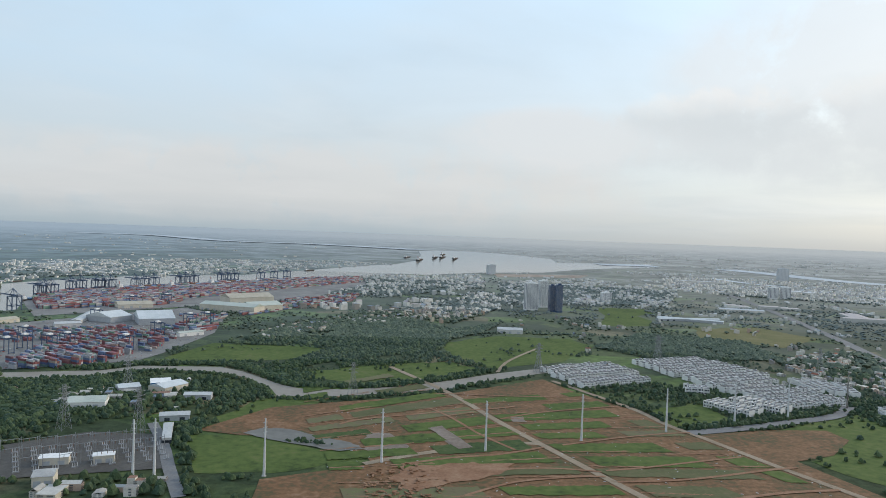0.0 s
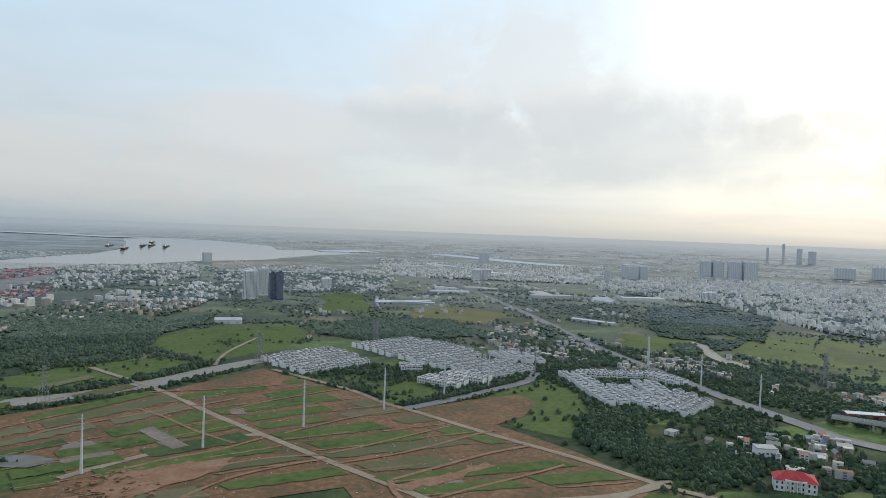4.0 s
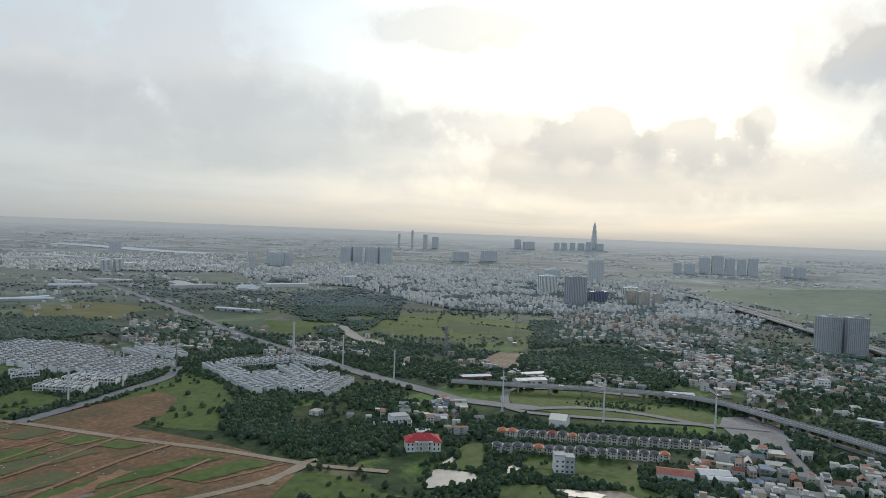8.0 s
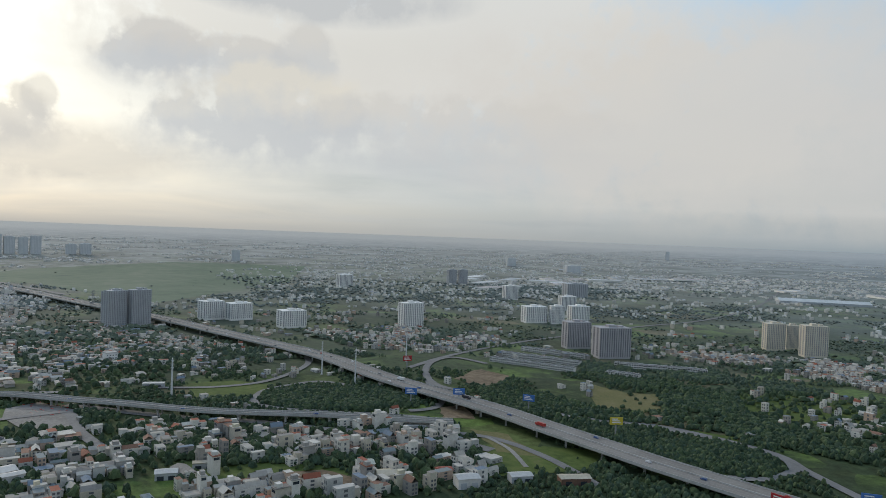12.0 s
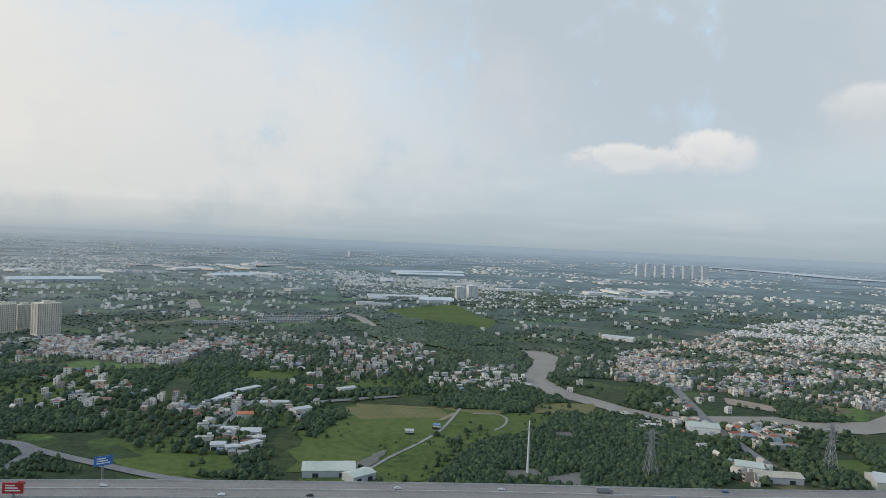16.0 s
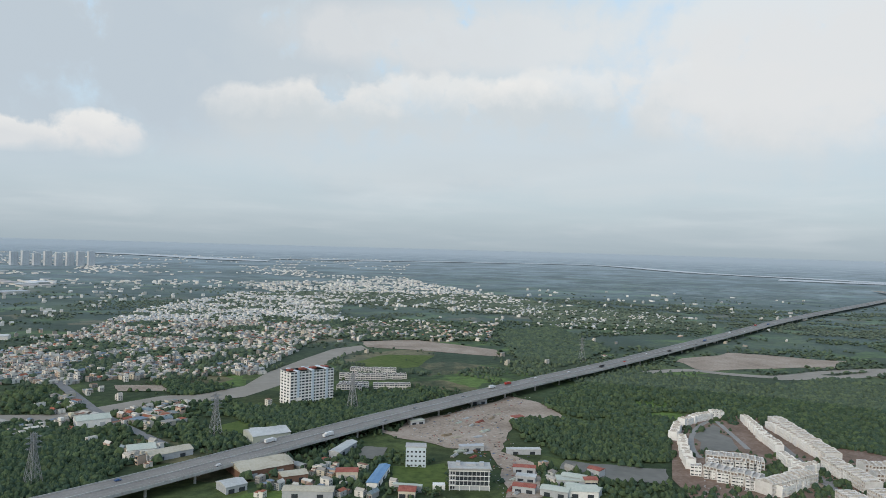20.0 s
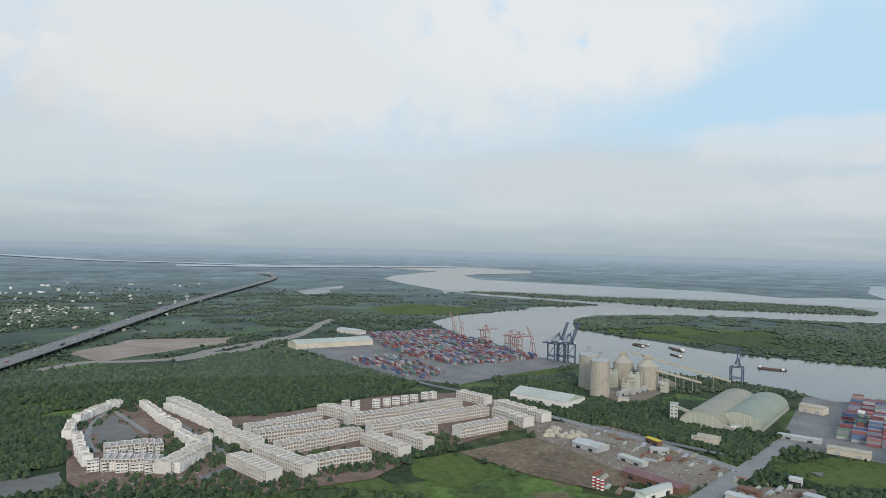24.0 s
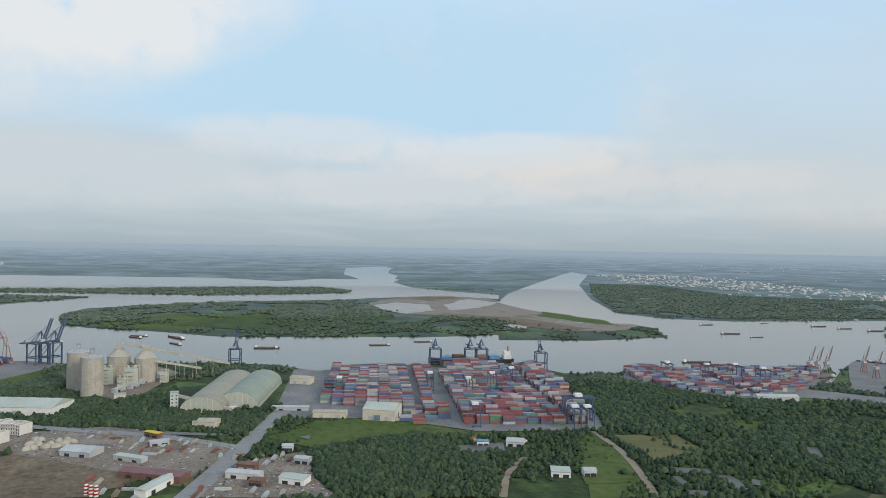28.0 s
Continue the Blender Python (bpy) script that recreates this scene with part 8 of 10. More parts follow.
def make_villa(roof, label):
    ob = new("villa")
    tagged(ob, label, "house", "villas in rows")
    bm = bmesh.new()
    block(bm, -5.6, -4.6, 0, 5.6, 4.6, 8.5)
    block(bm, -1.4, -6.2, 0, 3.6, -4.6, 7.5)
    part("body", bm, VILLA_WALL, ob)
    bm = bmesh.new()
    hip(bm, 12, 9.2, 8.5, 3.2, 0.5)
    part("roof", bm, roof, ob).matrix_basis = pose(0, 0, 0, 0, 0, 90)
    bm = bmesh.new()
    gable(bm, 5.0, 3, 7.5, 2.2, 0.3)
    part("porch_roof", bm, roof, ob).matrix_basis = pose(1.1, -5.2, 0)
    for x in (-3.8, 0.0, 2.2):
        for z in (1.2, 4.8):
            bm = bmesh.new()
            y = -4.65 if x < -2.3 else -6.25
            block(bm, x - 0.8, y - 0.05, z, x + 0.8, y + 0.08, z + 1.9)
            part("window", bm, GLASS, ob)
    return ob


ORANGE = material("orange_tiles", [(0.42, 0.14, 0.07), (0.52, 0.20, 0.11)], 0.2, 0.9)
VILLAS = [make_villa(SLATE, "villa with a dark slate hipped roof"), make_villa(ORANGE, "villa with an orange tiled hipped roof"), make_villa(REDTILE, "villa with a dark red tiled hipped roof")]
for (a, b), count in (([(504, 341), (607, 194)], 22), ([(468, 321), (546, 214)], 17)):
    for i in range(count):
        f = i / (count - 1)
        x, y = a[0] + (b[0] - a[0]) * f, a[1] + (b[1] - a[1]) * f
        kind = 1 if (count == 22 and i in (0, 1, 7)) or (count == 17 and i in (4, 16)) else 2 if count == 22 and i == 5 else 0
        stand(VILLAS[kind], x, y, bearing(a[0] / 2 + b[0] / 2, a[1] / 2 + b[1] / 2) + random.uniform(-5, 5), random.uniform(0.66, 0.78))
    KEEP_OUT.append([(a[0] * 0.98, a[1] * 0.98), (b[0] * 0.98, b[1] * 0.98), (b[0] * 1.03, b[1] * 1.03), (a[0] * 1.03, a[1] * 1.03)])


# ---- billboards ----
def billboard(x, y, z, w, h, mat, label, turn=0.0):
    base = thing("billboard", x, y, bearing(x, y) + turn, label, "billboard", "roadside billboards")
    bm = bmesh.new()
    tube(bm, 0, 0.8, 0, z + h * 0.6, 0.8, 0.7, 10)
    part("post", bm, STEEL, base)
    bm = bmesh.new()
    block(bm, -w / 2, -0.3, z, w / 2, 0.3, z + h)
    part("panel", bm, mat, base)
    for k in range(3):
        bm = bmesh.new()
        block(bm, -w * 0.36, -0.42, z + h * (0.22 + 0.24 * k), w * (0.36 - 0.12 * k), -0.34, z + h * (0.34 + 0.24 * k))
        part("lettering_bar", bm, WHITE, base)


YELLOW = material("yellow_board", [(0.55, 0.42, 0.05), (0.62, 0.48, 0.07)], 0.2, 1.0)
BLUEBOARD = material("blue_board", [(0.05, 0.14, 0.38), (0.08, 0.19, 0.46)], 0.2, 1.0)
REDBOARD = material("red_board", [(0.36, 0.03, 0.03), (0.44, 0.05, 0.05)], 0.2, 1.0)
for (x, y), mat, label in (((703, -148), BLUEBOARD, "blue and white billboard on a post"), ((697, -197), BLUEBOARD, "blue and white billboard on a post"), ((663, -260), BLUEBOARD, "blue and white billboard on a post"), ((571, -308), YELLOW, "yellow billboard on a tall post"), ((372, -384), BLUEBOARD, "blue and white billboard on a post"), ((889, -181), REDBOARD, "red billboard on a post"), ((379, -321), REDBOARD, "red and white billboard beside the highway")):
    billboard(x, y, 12, 12, 6.5, mat, label, random.uniform(-25, 25))


# ---- the substation ----
def make_gantry_frame():
    ob = new("switchyard_gantry")
    tagged(ob, "thin grey steel switchyard gantry", "gantry", "switchyard gantries")
    for x in (-7, 7):
        bm = bmesh.new()
        beam(bm, (x, 0, 0), (x, 0, 10.5), 0.28)
        part("post", bm, STEEL, ob)
    bm = bmesh.new()
    beam(bm, (-7, 0, 9), (7, 0, 9), 0.3)
    part("crossbeam", bm, STEEL, ob)
    for x in (-4, 0, 4):
        bm = bmesh.new()
        tube(bm, x, 0, 6.8, 8.85, 0.2, 0.16, 6)
        part("insulator", bm, RUST, ob)
    return ob


def make_breaker():
    ob = new("switchgear")
    tagged(ob, "grey switchgear with three insulators on a stand", "switchgear", "switchgear of the substation")
    bm = bmesh.new()
    block(bm, -2.2, -0.6, 0, 2.2, 0.6, 1.6)
    part("stand", bm, STEEL, ob)
    for x in (-1.6, 0, 1.6):
        bm = bmesh.new()
        tube(bm, x, 0, 1.6, 4.4, 0.32, 0.2, 6)
        part("insulator", bm, GREYWALL, ob)
    return ob


FRAME, BREAKER = make_gantry_frame(), make_breaker()
a, b, c = (-322, 528), (-223, 572), (-290, 476)
for i in range(9):
    for j in range(5):
        x = a[0] + (b[0] - a[0]) * (i + 0.3) / 9 + (c[0] - a[0]) * j / 5
        y = a[1] + (b[1] - a[1]) * (i + 0.3) / 9 + (c[1] - a[1]) * j / 5
        if j in (0, 2) or (j == 4 and i % 2):
            stand(FRAME, x, y, bearing(x, y) + 12)
        stand(BREAKER, x + 6, y - 5, bearing(x, y) + 12)

# ---- ponds ----
PALE_ONES = [(365, 309), (409, 332), (438, 291), (426, 243), (435, 206)]
for place in ([(365, 309), (378, 317), (394, 326), (399, 325), (407, 311), (410, 301), (403, 292), (396, 289), (385, 294), (375, 300), (364, 305)], [(409, 332), (419, 333), (432, 336), (426, 330), (413, 326)], [(438, 291), (447, 292), (446, 283), (437, 283), (428, 284)], [(426, 243), (436, 230), (441, 212), (432, 212), (421, 230)], [(435, 206), (445, 199), (444, 182), (432, 189)], [(95.0, -535), (70.8, -559), (64.5, -523), (88.0, -517)], [(234, -490), (234, -526), (229, -544), (224, -528), (224, -492), (227, -484)],
              [(130, -530), (103, -549), (96.7, -530), (116, -518)], [(-350, -456), (-369, -473), (-430, -421), (-404, -392), (-368, -419), (-359, -443)], [(-211, -546), (-229, -573), (-246, -562), (-227, -532)], [(-456, 389), (-440, 416), (-430, 411), (-442, 385)], [(-434, 374), (-435, 381), (-412, 376), (-410, 368)], [(-427, 412), (-424, 421), (-392, 409), (-393, 401)], [(-408, 365), (-399, 378), (-392, 369), (-399, 359)], [(-410, 429), (-405, 434), (-395, 424), (-399, 420)], [(-465, 549), (-454, 556), (-423, 528), (-434, 525)], [(-639, 128), (-641, 139), (-626, 135)],
              [(114, -664), (96.7, -675), (90.1, -649), (108, -643)], [(-498, -448), (-540, -492), (-589, -515), (-546, -452), (-531, -435)], [(-569, 248), (-562, 295), (-538, 285), (-542, 244)]):
    pale = place[0] in PALE_ONES
    sheet("pond", PALE_POND if pale else POND, ragged_loop(place), 0.5, "still pale brown pond" if pale else "still grey-brown pond", "pond")
sheet("pond", POND, ragged_loop([(-163, 596), (-153, 611), (-134, 614), (-101, 597), (-70.0, 580), (-56.7, 564), (-75.9, 556), (-105, 568), (-135, 580)]), 0.36, "shallow muddy pond on the cleared land", "pond", clear=False)
for place in ([(-5.9, 630), (9.3, 628), (27.5, 576), (20.3, 567)], [(-62.2, 611), (-40.3, 611), (-19.7, 569), (-35.9, 550), (-57.0, 563)], [(70.2, 680), (83.9, 684), (84.0, 663), (71.9, 663)], [(192, 451), (206, 450), (204, 439), (190, 440)]):
    sheet("mud_patch", MUD, ragged_loop(place), 0.34, "wet brown mud on the cleared land", "mud", clear=False)

# ---- strips of the cleared land ----
def ragged(a, b, c, d, n=9, shake=1.6):
    """A strip a-b-c-d with uneven long edges."""
    top = [(a[0] + (b[0] - a[0]) * i / n + random.uniform(-shake, shake), a[1] + (b[1] - a[1]) * i / n + random.uniform(-shake, shake)) for i in range(n + 1)]
    low = [(d[0] + (c[0] - d[0]) * i / n + random.uniform(-shake, shake), d[1] + (c[1] - d[1]) * i / n + random.uniform(-shake, shake)) for i in range(n + 1)]
    return top + low[::-1]


def between(p, q, f):
    return (p[0] + (q[0] - p[0]) * f, p[1] + (q[1] - p[1]) * f)


FRESH = material("fresh_earth", [(0.175, 0.085, 0.044), (0.245, 0.13, 0.072), (0.30, 0.185, 0.112)], 0.05, 0.4)
WEEDS = material("weeds", [(0.075, 0.074, 0.030), (0.095, 0.098, 0.038), (0.135, 0.112, 0.055)], 0.03, 0.3)
VERGE = material("trodden_verge", [(0.105, 0.085, 0.045), (0.14, 0.115, 0.062), (0.12, 0.13, 0.05), (0.19, 0.15, 0.095)], 0.04, 0.35)
CLUTTER = material("mixed_clutter", [(0.5, 0.5, 0.48), (0.30, 0.09, 0.07), (0.25, 0.22, 0.18), (0.6, 0.59, 0.57), (0.12, 0.18, 0.28), (0.33, 0.28, 0.2), (0.08, 0.08, 0.08)], 0.3, 1.0, per="island", spread=0.3)
for (m0, m1), (s0, s1), count in (([(23.7, 750), (169, 421)], [(156, 807), (331, 407)], 11), ([(16.4, 759), (140, 475)], [(-124, 647), (-61.7, 458)], 8), ([(-59.7, 882), (16.4, 759)], [(-150, 780), (-124, 647)], 4)):
    for k in range(count):
        f = (k + random.uniform(0.1, 0.3)) / count
        lo = random.uniform(0.0, 0.08)
        while lo < 0.9:
            hi = min(0.98, lo + random.uniform(0.4, 0.95))
            g = f + random.uniform(0.45, 0.78) / count
            ends = [between(between(m0, m1, u), between(s0, s1, u), w) for u, w in ((f, lo), (f, hi), (g, hi), (g, lo))]
            if random.random() < 0.93:
                sheet("grass_strip", random.choice((WEEDS, GRASS, GRASS, GRASS, SCRUB, VERGE)), ragged(*ends, n=26, shake=1.6), 0.3, "strip of weeds on the cleared land", "field", clear=False)
            lo = hi + random.uniform(0.05, 0.2)
        u = f + 0.6 / count
        for w0, w1 in ((0.02, random.uniform(0.2, 0.4)), (random.uniform(0.45, 0.7), 0.98)):
            v = u + random.uniform(-0.2, 0.25) / count
            if random.random() < 0.4:
                continue
            ends = [between(between(m0, m1, c), between(s0, s1, c), w) for c, w in ((v, w0), (v, w1), (v + 0.06 / count, w1), (v + 0.06 / count, w0))]
            sheet("earth_bank", FRESH, ragged(*ends, n=18, shake=1.1), 0.33, "bare earth bank along a plot", "earth", clear=False)


# tracks worn across the cleared land
for width, line in (
    (3.5, [(-86.5, 634), (-66.7, 654), (-7.1, 684), (64.4, 714), (80.9, 725)]), (3.5, [(-24.6, 529), (13.0, 549), (51.7, 562), (89.8, 585)]), (3, [(-7.3, 496), (48.5, 524), (88.0, 532), (125, 528)]), (3, [(21.2, 470), (57.1, 499), (101, 514), (126, 518)]),
    (3, [(129, 531), (158, 540), (202, 558), (252, 578)]), (3.5, [(132, 507), (188, 518), (259, 546), (286, 555)]), (4, [(159, 463), (201, 479), (249, 497), (292, 506)]), (3, [(107, 593), (161, 621), (209, 640), (233, 646)]),
    (3, [(61.0, 672), (104, 702), (158, 727), (190, 739)]), (4, [(157, 463), (153, 442), (154, 421)]), (3, [(-7.4, 704), (14.9, 668), (39.0, 616), (65.1, 575)]), (3, [(178, 423), (207, 432), (258, 445), (294, 456)]), (3, [(-3.5, 770), (85.5, 769), (138, 776)]),
):
    strip("site_track", FRESH, line, width, 0.4, "worn orange earth track across the cleared land", "track", clear=False)
for line in ([(-503, -322), (-536, -367), (-602, -457), (-649, -521)], [(-503, -322), (-526, -301), (-586, -262), (-657, -220)], [(-522, -346), (-584, -309), (-658, -265)], [(-556, -365), (-596, -339), (-643, -294), (-708, -252)]):
    strip("estate_street", PAVED, line, 7, 0.48, "dusty grey street between new terraces", "road", clear=False)
sheet("earth_patch", FRESH, ragged_loop([(-32.3, 500), (-17.9, 526), (12.8, 536), (61.5, 541), (47.7, 514), (12.1, 494), (-12.8, 474)], 6, 0.09), 0.31, "freshly dug red earth", "earth", clear=False)
sheet("earth_patch", FRESH, ragged_loop([(150, 454), (193, 460), (238, 479), (242, 468), (197, 449), (161, 441)], 6, 0.09), 0.31, "freshly dug red earth", "earth", clear=False)
sheet("earth_patch", MUD, ragged_loop([(-7.1, 631), (5.2, 640), (31.0, 578), (19.1, 572)], 5, 0.03), 0.36, "strip of wet dark mud", "mud", clear=False)


# broken stone and rubble on cleared ground
def rubble(outline, count, size, mat, label):
    q = np.asarray(outline, float)
    p = np.random.uniform(q.min(0), q.max(0), (count * 3, 2))
    p = p[inside(p, outline)][:count]
    wide = np.random.uniform(0.4, 1.0, len(p)) * size
    bulk("rubble", BUSHES, p, np.stack([wide * 2.2, wide], 1), wide * 0.5, [mat], label, "rubble")


rubble([(11.7, 791), (206, 708), (299, 480), (171, 405), (42.5, 453), (-78.5, 498), (-108, 681)], 420, 2.2, CONCRETE, "pale broken stone lying on cleared land")
rubble([(-51.0, 507), (-15.0, 537), (12.3, 504), (-0.5, 451), (-45.1, 452)], 160, 5.0, FRESH, "heaps of red earth on cleared land")
rubble([(-274, -609), (-345, -654), (-468, -713), (-485, -690), (-420, -639), (-364, -563), (-347, -492), (-295, -410), (-273, -419), (-311, -525), (-282, -565)], 620, 2.8, CLUTTER, "building material, boxes and scrap in a gravel yard")
rubble([(-733, -119), (-733, -28.1), (-641, 65.0), (-612, 71.3), (-551, 28.4), (-578, -10.1), (-675, -110)], 620, 2.8, CLUTTER, "stacked building material in the works yard")
rubble([(-512, 26.6), (-580, 67.8), (-594, 124), (-520, 118), (-477, 124)], 480, 2.8, CLUTTER, "machines and material in the depot yard")
rubble([(-721, 1160), (-534, 1490), (-415, 1373), (-366, 1151), (-372, 958), (-382, 892), (-505, 814)], 500, 4.0, CLUTTER, "trailers and boxes about the port")
rubble([(-469, -420), (-470, -334), (-463, -269), (-418, -264), (-358, -318)], 420, 2.4, CONCRETE, "rubble by the unfinished terraces")
rubble([(751, 230), (746, 181), (707, 160), (682, 198)], 60, 3.0, VEHICLE, "parked lorries and scooters at the crossing")


# ---- single trees along roads and gardens ----
def make_tree():
    ob = new("tree")
    tagged(ob, "small dark green broadleaf tree with a thin trunk", "tree", "single trees")
    bm = bmesh.new()
    tube(bm, 0, 0, 0, 2.6, 0.22, 0.14, 7)
    for k in range(4):
        a = k * 1.7
        beam(bm, (0, 0, 1.9 + 0.15 * k), (0.9 * math.cos(a), 0.9 * math.sin(a), 3.4 + 0.2 * k), 0.12)
    part("trunk", bm, BARK, ob)
    verts, faces = lumps(9)
    me = mesh_of("crown", verts * np.array([5.0, 5.0, 5.6]), faces, LEAF)
    crown = new("crown", me)
    crown.parent = ob
    return ob


TREE = make_tree()
for (a, b), count in (([(277, 666), (440, 755)], 16), ([(211, 727), (238, 659)], 6), ([(407, 376), (398, 404)], 6), ([(429, 336), (505, 371)], 6), ([(-204, -461), (-238, -439)], 7), ([(-267, -493), (-248, -450)], 5), ([(-685, 84.6), (-766, 135)], 9), ([(-203, -744), (-261, -745)], 10), ([(463, 313), (511, 239)], 12)):
    for i in range(count):
        f = (i + random.uniform(0.2, 0.8)) / count
        stand(TREE, a[0] + (b[0] - a[0]) * f + random.uniform(-2, 2), a[1] + (b[1] - a[1]) * f + random.uniform(-2, 2), random.uniform(0, 360), random.uniform(0.75, 1.3))


# ---- material rows, tanks and sheds of the works yards ----
STACK_MATS = (RUST, OLDCREAM, CONCRETE, GREENSHEET, REDTILE, GREYWALL, TRACK)
STACK_NAMES = ("rusty steel", "pale timber", "concrete blocks", "green pipes", "red steel beams", "grey steel", "brown timber")


def make_stack(k):
    """A long low pile of building material on bearers."""
    ob = new("material_stack")
    tagged(ob, "long low pile of " + STACK_NAMES[k] + " in the works yard", "material", "material piles in the yards")
    for i in range(3):
        bm = bmesh.new()
        block(bm, -1.5 + i, -5.0 + 0.4 * i, 0.25, -0.6 + i, 5.0 - 0.3 * i, 1.3 + 0.5 * (i % 2))
        part("bale", bm, STACK_MATS[k], ob)
    for y in (-3.5, 3.5):
        bm = bmesh.new()
        block(bm, -1.7, y - 0.12, 0, 1.6, y + 0.12, 0.25)
        part("bearer", bm, BARK, ob)
    return ob


STACKED = [make_stack(k) for k in range(7)]
p, q = (-643, -18.0), (-684, -5.6)
ALONG = math.degrees(math.atan2(-(q[0] - p[0]), q[1] - p[1]))
for k, (x, y) in enumerate([(-685, -23.8), (-672, -18.9), (-679, -14.2), (-660, -7.5), (-673, -2.3), (-649, -10.8), (-650, 2.3), (-664, 8.2), (-649, 14.8), (-656, 21.8), (-661, 28.0), (-650, 33.0), (-653, 40.2), (-634, 18.9), (-635, 30.1), (-624, 36.3), (-636, 43.7), (-636, 51.6), (-625, 3.6), (-629, 12.3), (-638, -2.9), (-618, 53.7), (-603, 57.0), (-699, -31.3), (-710, -38.7), (-698, -44.8), (-593, 67.0), (-601, 72.4), (-575, 75.8), (-583, 82.2), (-592, 89.3), (-570, 88.2), (-583, 96.9), (-590, 105), (-564, 71.0), (-574, 108), (-520, 51.4), (-519, 60.9), (-511, 70.7), (-499, 77.5), (-498, 89.0), (-525, 36.6), (-513, 32.1), (-543, -26.6), (-535, -18.1), (-542, -9.3), (-526, -5.5), (-565, -30.4), (-574, -36.4), (-551, -15.1)]):
    stand(STACKED[(k * 3) % 7], x, y, ALONG + random.uniform(-8, 8) + (90 if k % 9 == 0 else 0), random.uniform(0.8, 1.3))
for k, (x, y) in enumerate([(-345, -628), (-346, -616), (-362, -629), (-348, -645), (-352, -601), (-368, -612), (-387, -620), (-402, -632), (-300, -529), (-304, -522), (-315, -527), (-289, -520), (-302, -511), (-315, -465), (-311, -452), (-302, -449), (-298, -437), (-297, -426), (-286, -422), (-287, -431), (-313, -579), (-318, -569), (-354, -578), (-337, -563)]):
    stand(STACKED[(k * 2 + 1) % 7], x, y, ALONG + 40 + random.uniform(-20, 20), random.uniform(0.8, 1.3))


def striped_tank(x, y):
    """A small upright tank ringed in red and white."""
    ob = thing("striped_tank", x, y, 0, "small upright tank with red and white rings", "tank", "striped tanks")
    for k in range(6):
        bm = bmesh.new()
        tube(bm, 0, 0, k * 1.2, k * 1.2 + 1.2, 1.5, 1.5, 14)
        part("ring", bm, REDBOARD if k % 2 else WHITE, ob)
    bm = bmesh.new()
    tube(bm, 0, 0, 7.2, 7.8, 1.5, 0.4, 14)
    part("lid", bm, WHITE, ob)


for x, y in [(-541, -36.9), (-538, -33.7), (-536, -30.4)]:
    striped_tank(x, y)
for place, deep, h, roof, wall, label in (
    ([(-178, -501), (-193, -495)], 11, 6, REDTILE, CREAM, "house with a broad red hipped roof among trees"),
    ([(-140, -508), (-159, -508)], 13, 5, OLDCREAM, RUST, "shed with a worn brown roof"),
    ([(-98.7, -501), (-114, -505)], 16, 5, PALESHEET, GREYWALL, "low shed with a pale roof beside the road"),
    ([(-132, -480), (-163, -464)], 12, 5, OLDCREAM, GREYWALL, "long shed with a yellow-grey roof at the road"),
    ([(-205, -448), (-215, -442)], 12, 5, REDTILE, CREAM, "small house with a dull red roof"),
    ([(-208, -464), (-225, -452)], 4, 4, GREENSHEET, GREYWALL, "long canopy with a pale green roof"),
    ([(-198, -551), (-223, -576)], 9, 5, PALESHEET, GREYWALL, "low shed with a pale roof among trees"),
    ([(-342, -415), (-351, -411)], 9, 5, REDTILE, CREAM, "house with a dull pink roof by the pond"),
    ([(-685, -0.9), (-673, 9.7)], 6, 5, YELLOW, RUST, "yellow gantry shed in the works yard"),
    ([(-559, 64.6), (-551, 76.9)], 8, 6, RUST, RUST, "stack shed of rusty red boxes in the depot"),
    ([(-521, 69.0), (-516, 76.9)], 8, 5, RUST, RUST, "rusty red store in the depot"),
    ([(-600, 106), (-597, 114)], 8, 5, PALESHEET, NEWWALL, "small white shed at the edge of the depot"),
    ([(-563, 109), (-556, 119)], 8, 5, PALESHEET, GREYWALL, "small pale shed at the edge of the depot"),
    ([(-620, -23.4), (-602, -2.6)], 7, 4, GREENSHEET, GREYWALL, "low green shed in the works yard"),
    ([(-649, 3.7), (-651, 19.4)], 7, 4, PALESHEET, GREYWALL, "low pale shed in the works yard"),
    ([(-700, 40.3), (-696, 64.2)], 12, 5, OLDCREAM, CREAM, "low cream store beside the vaulted halls"),
    ([(-458, 311), (-455, 320)], 9, 5, PALESHEET, NEWWALL, "white farm shed among green plots"),
):
    hall(*place, deep, h, roof, wall, h > 4, label)
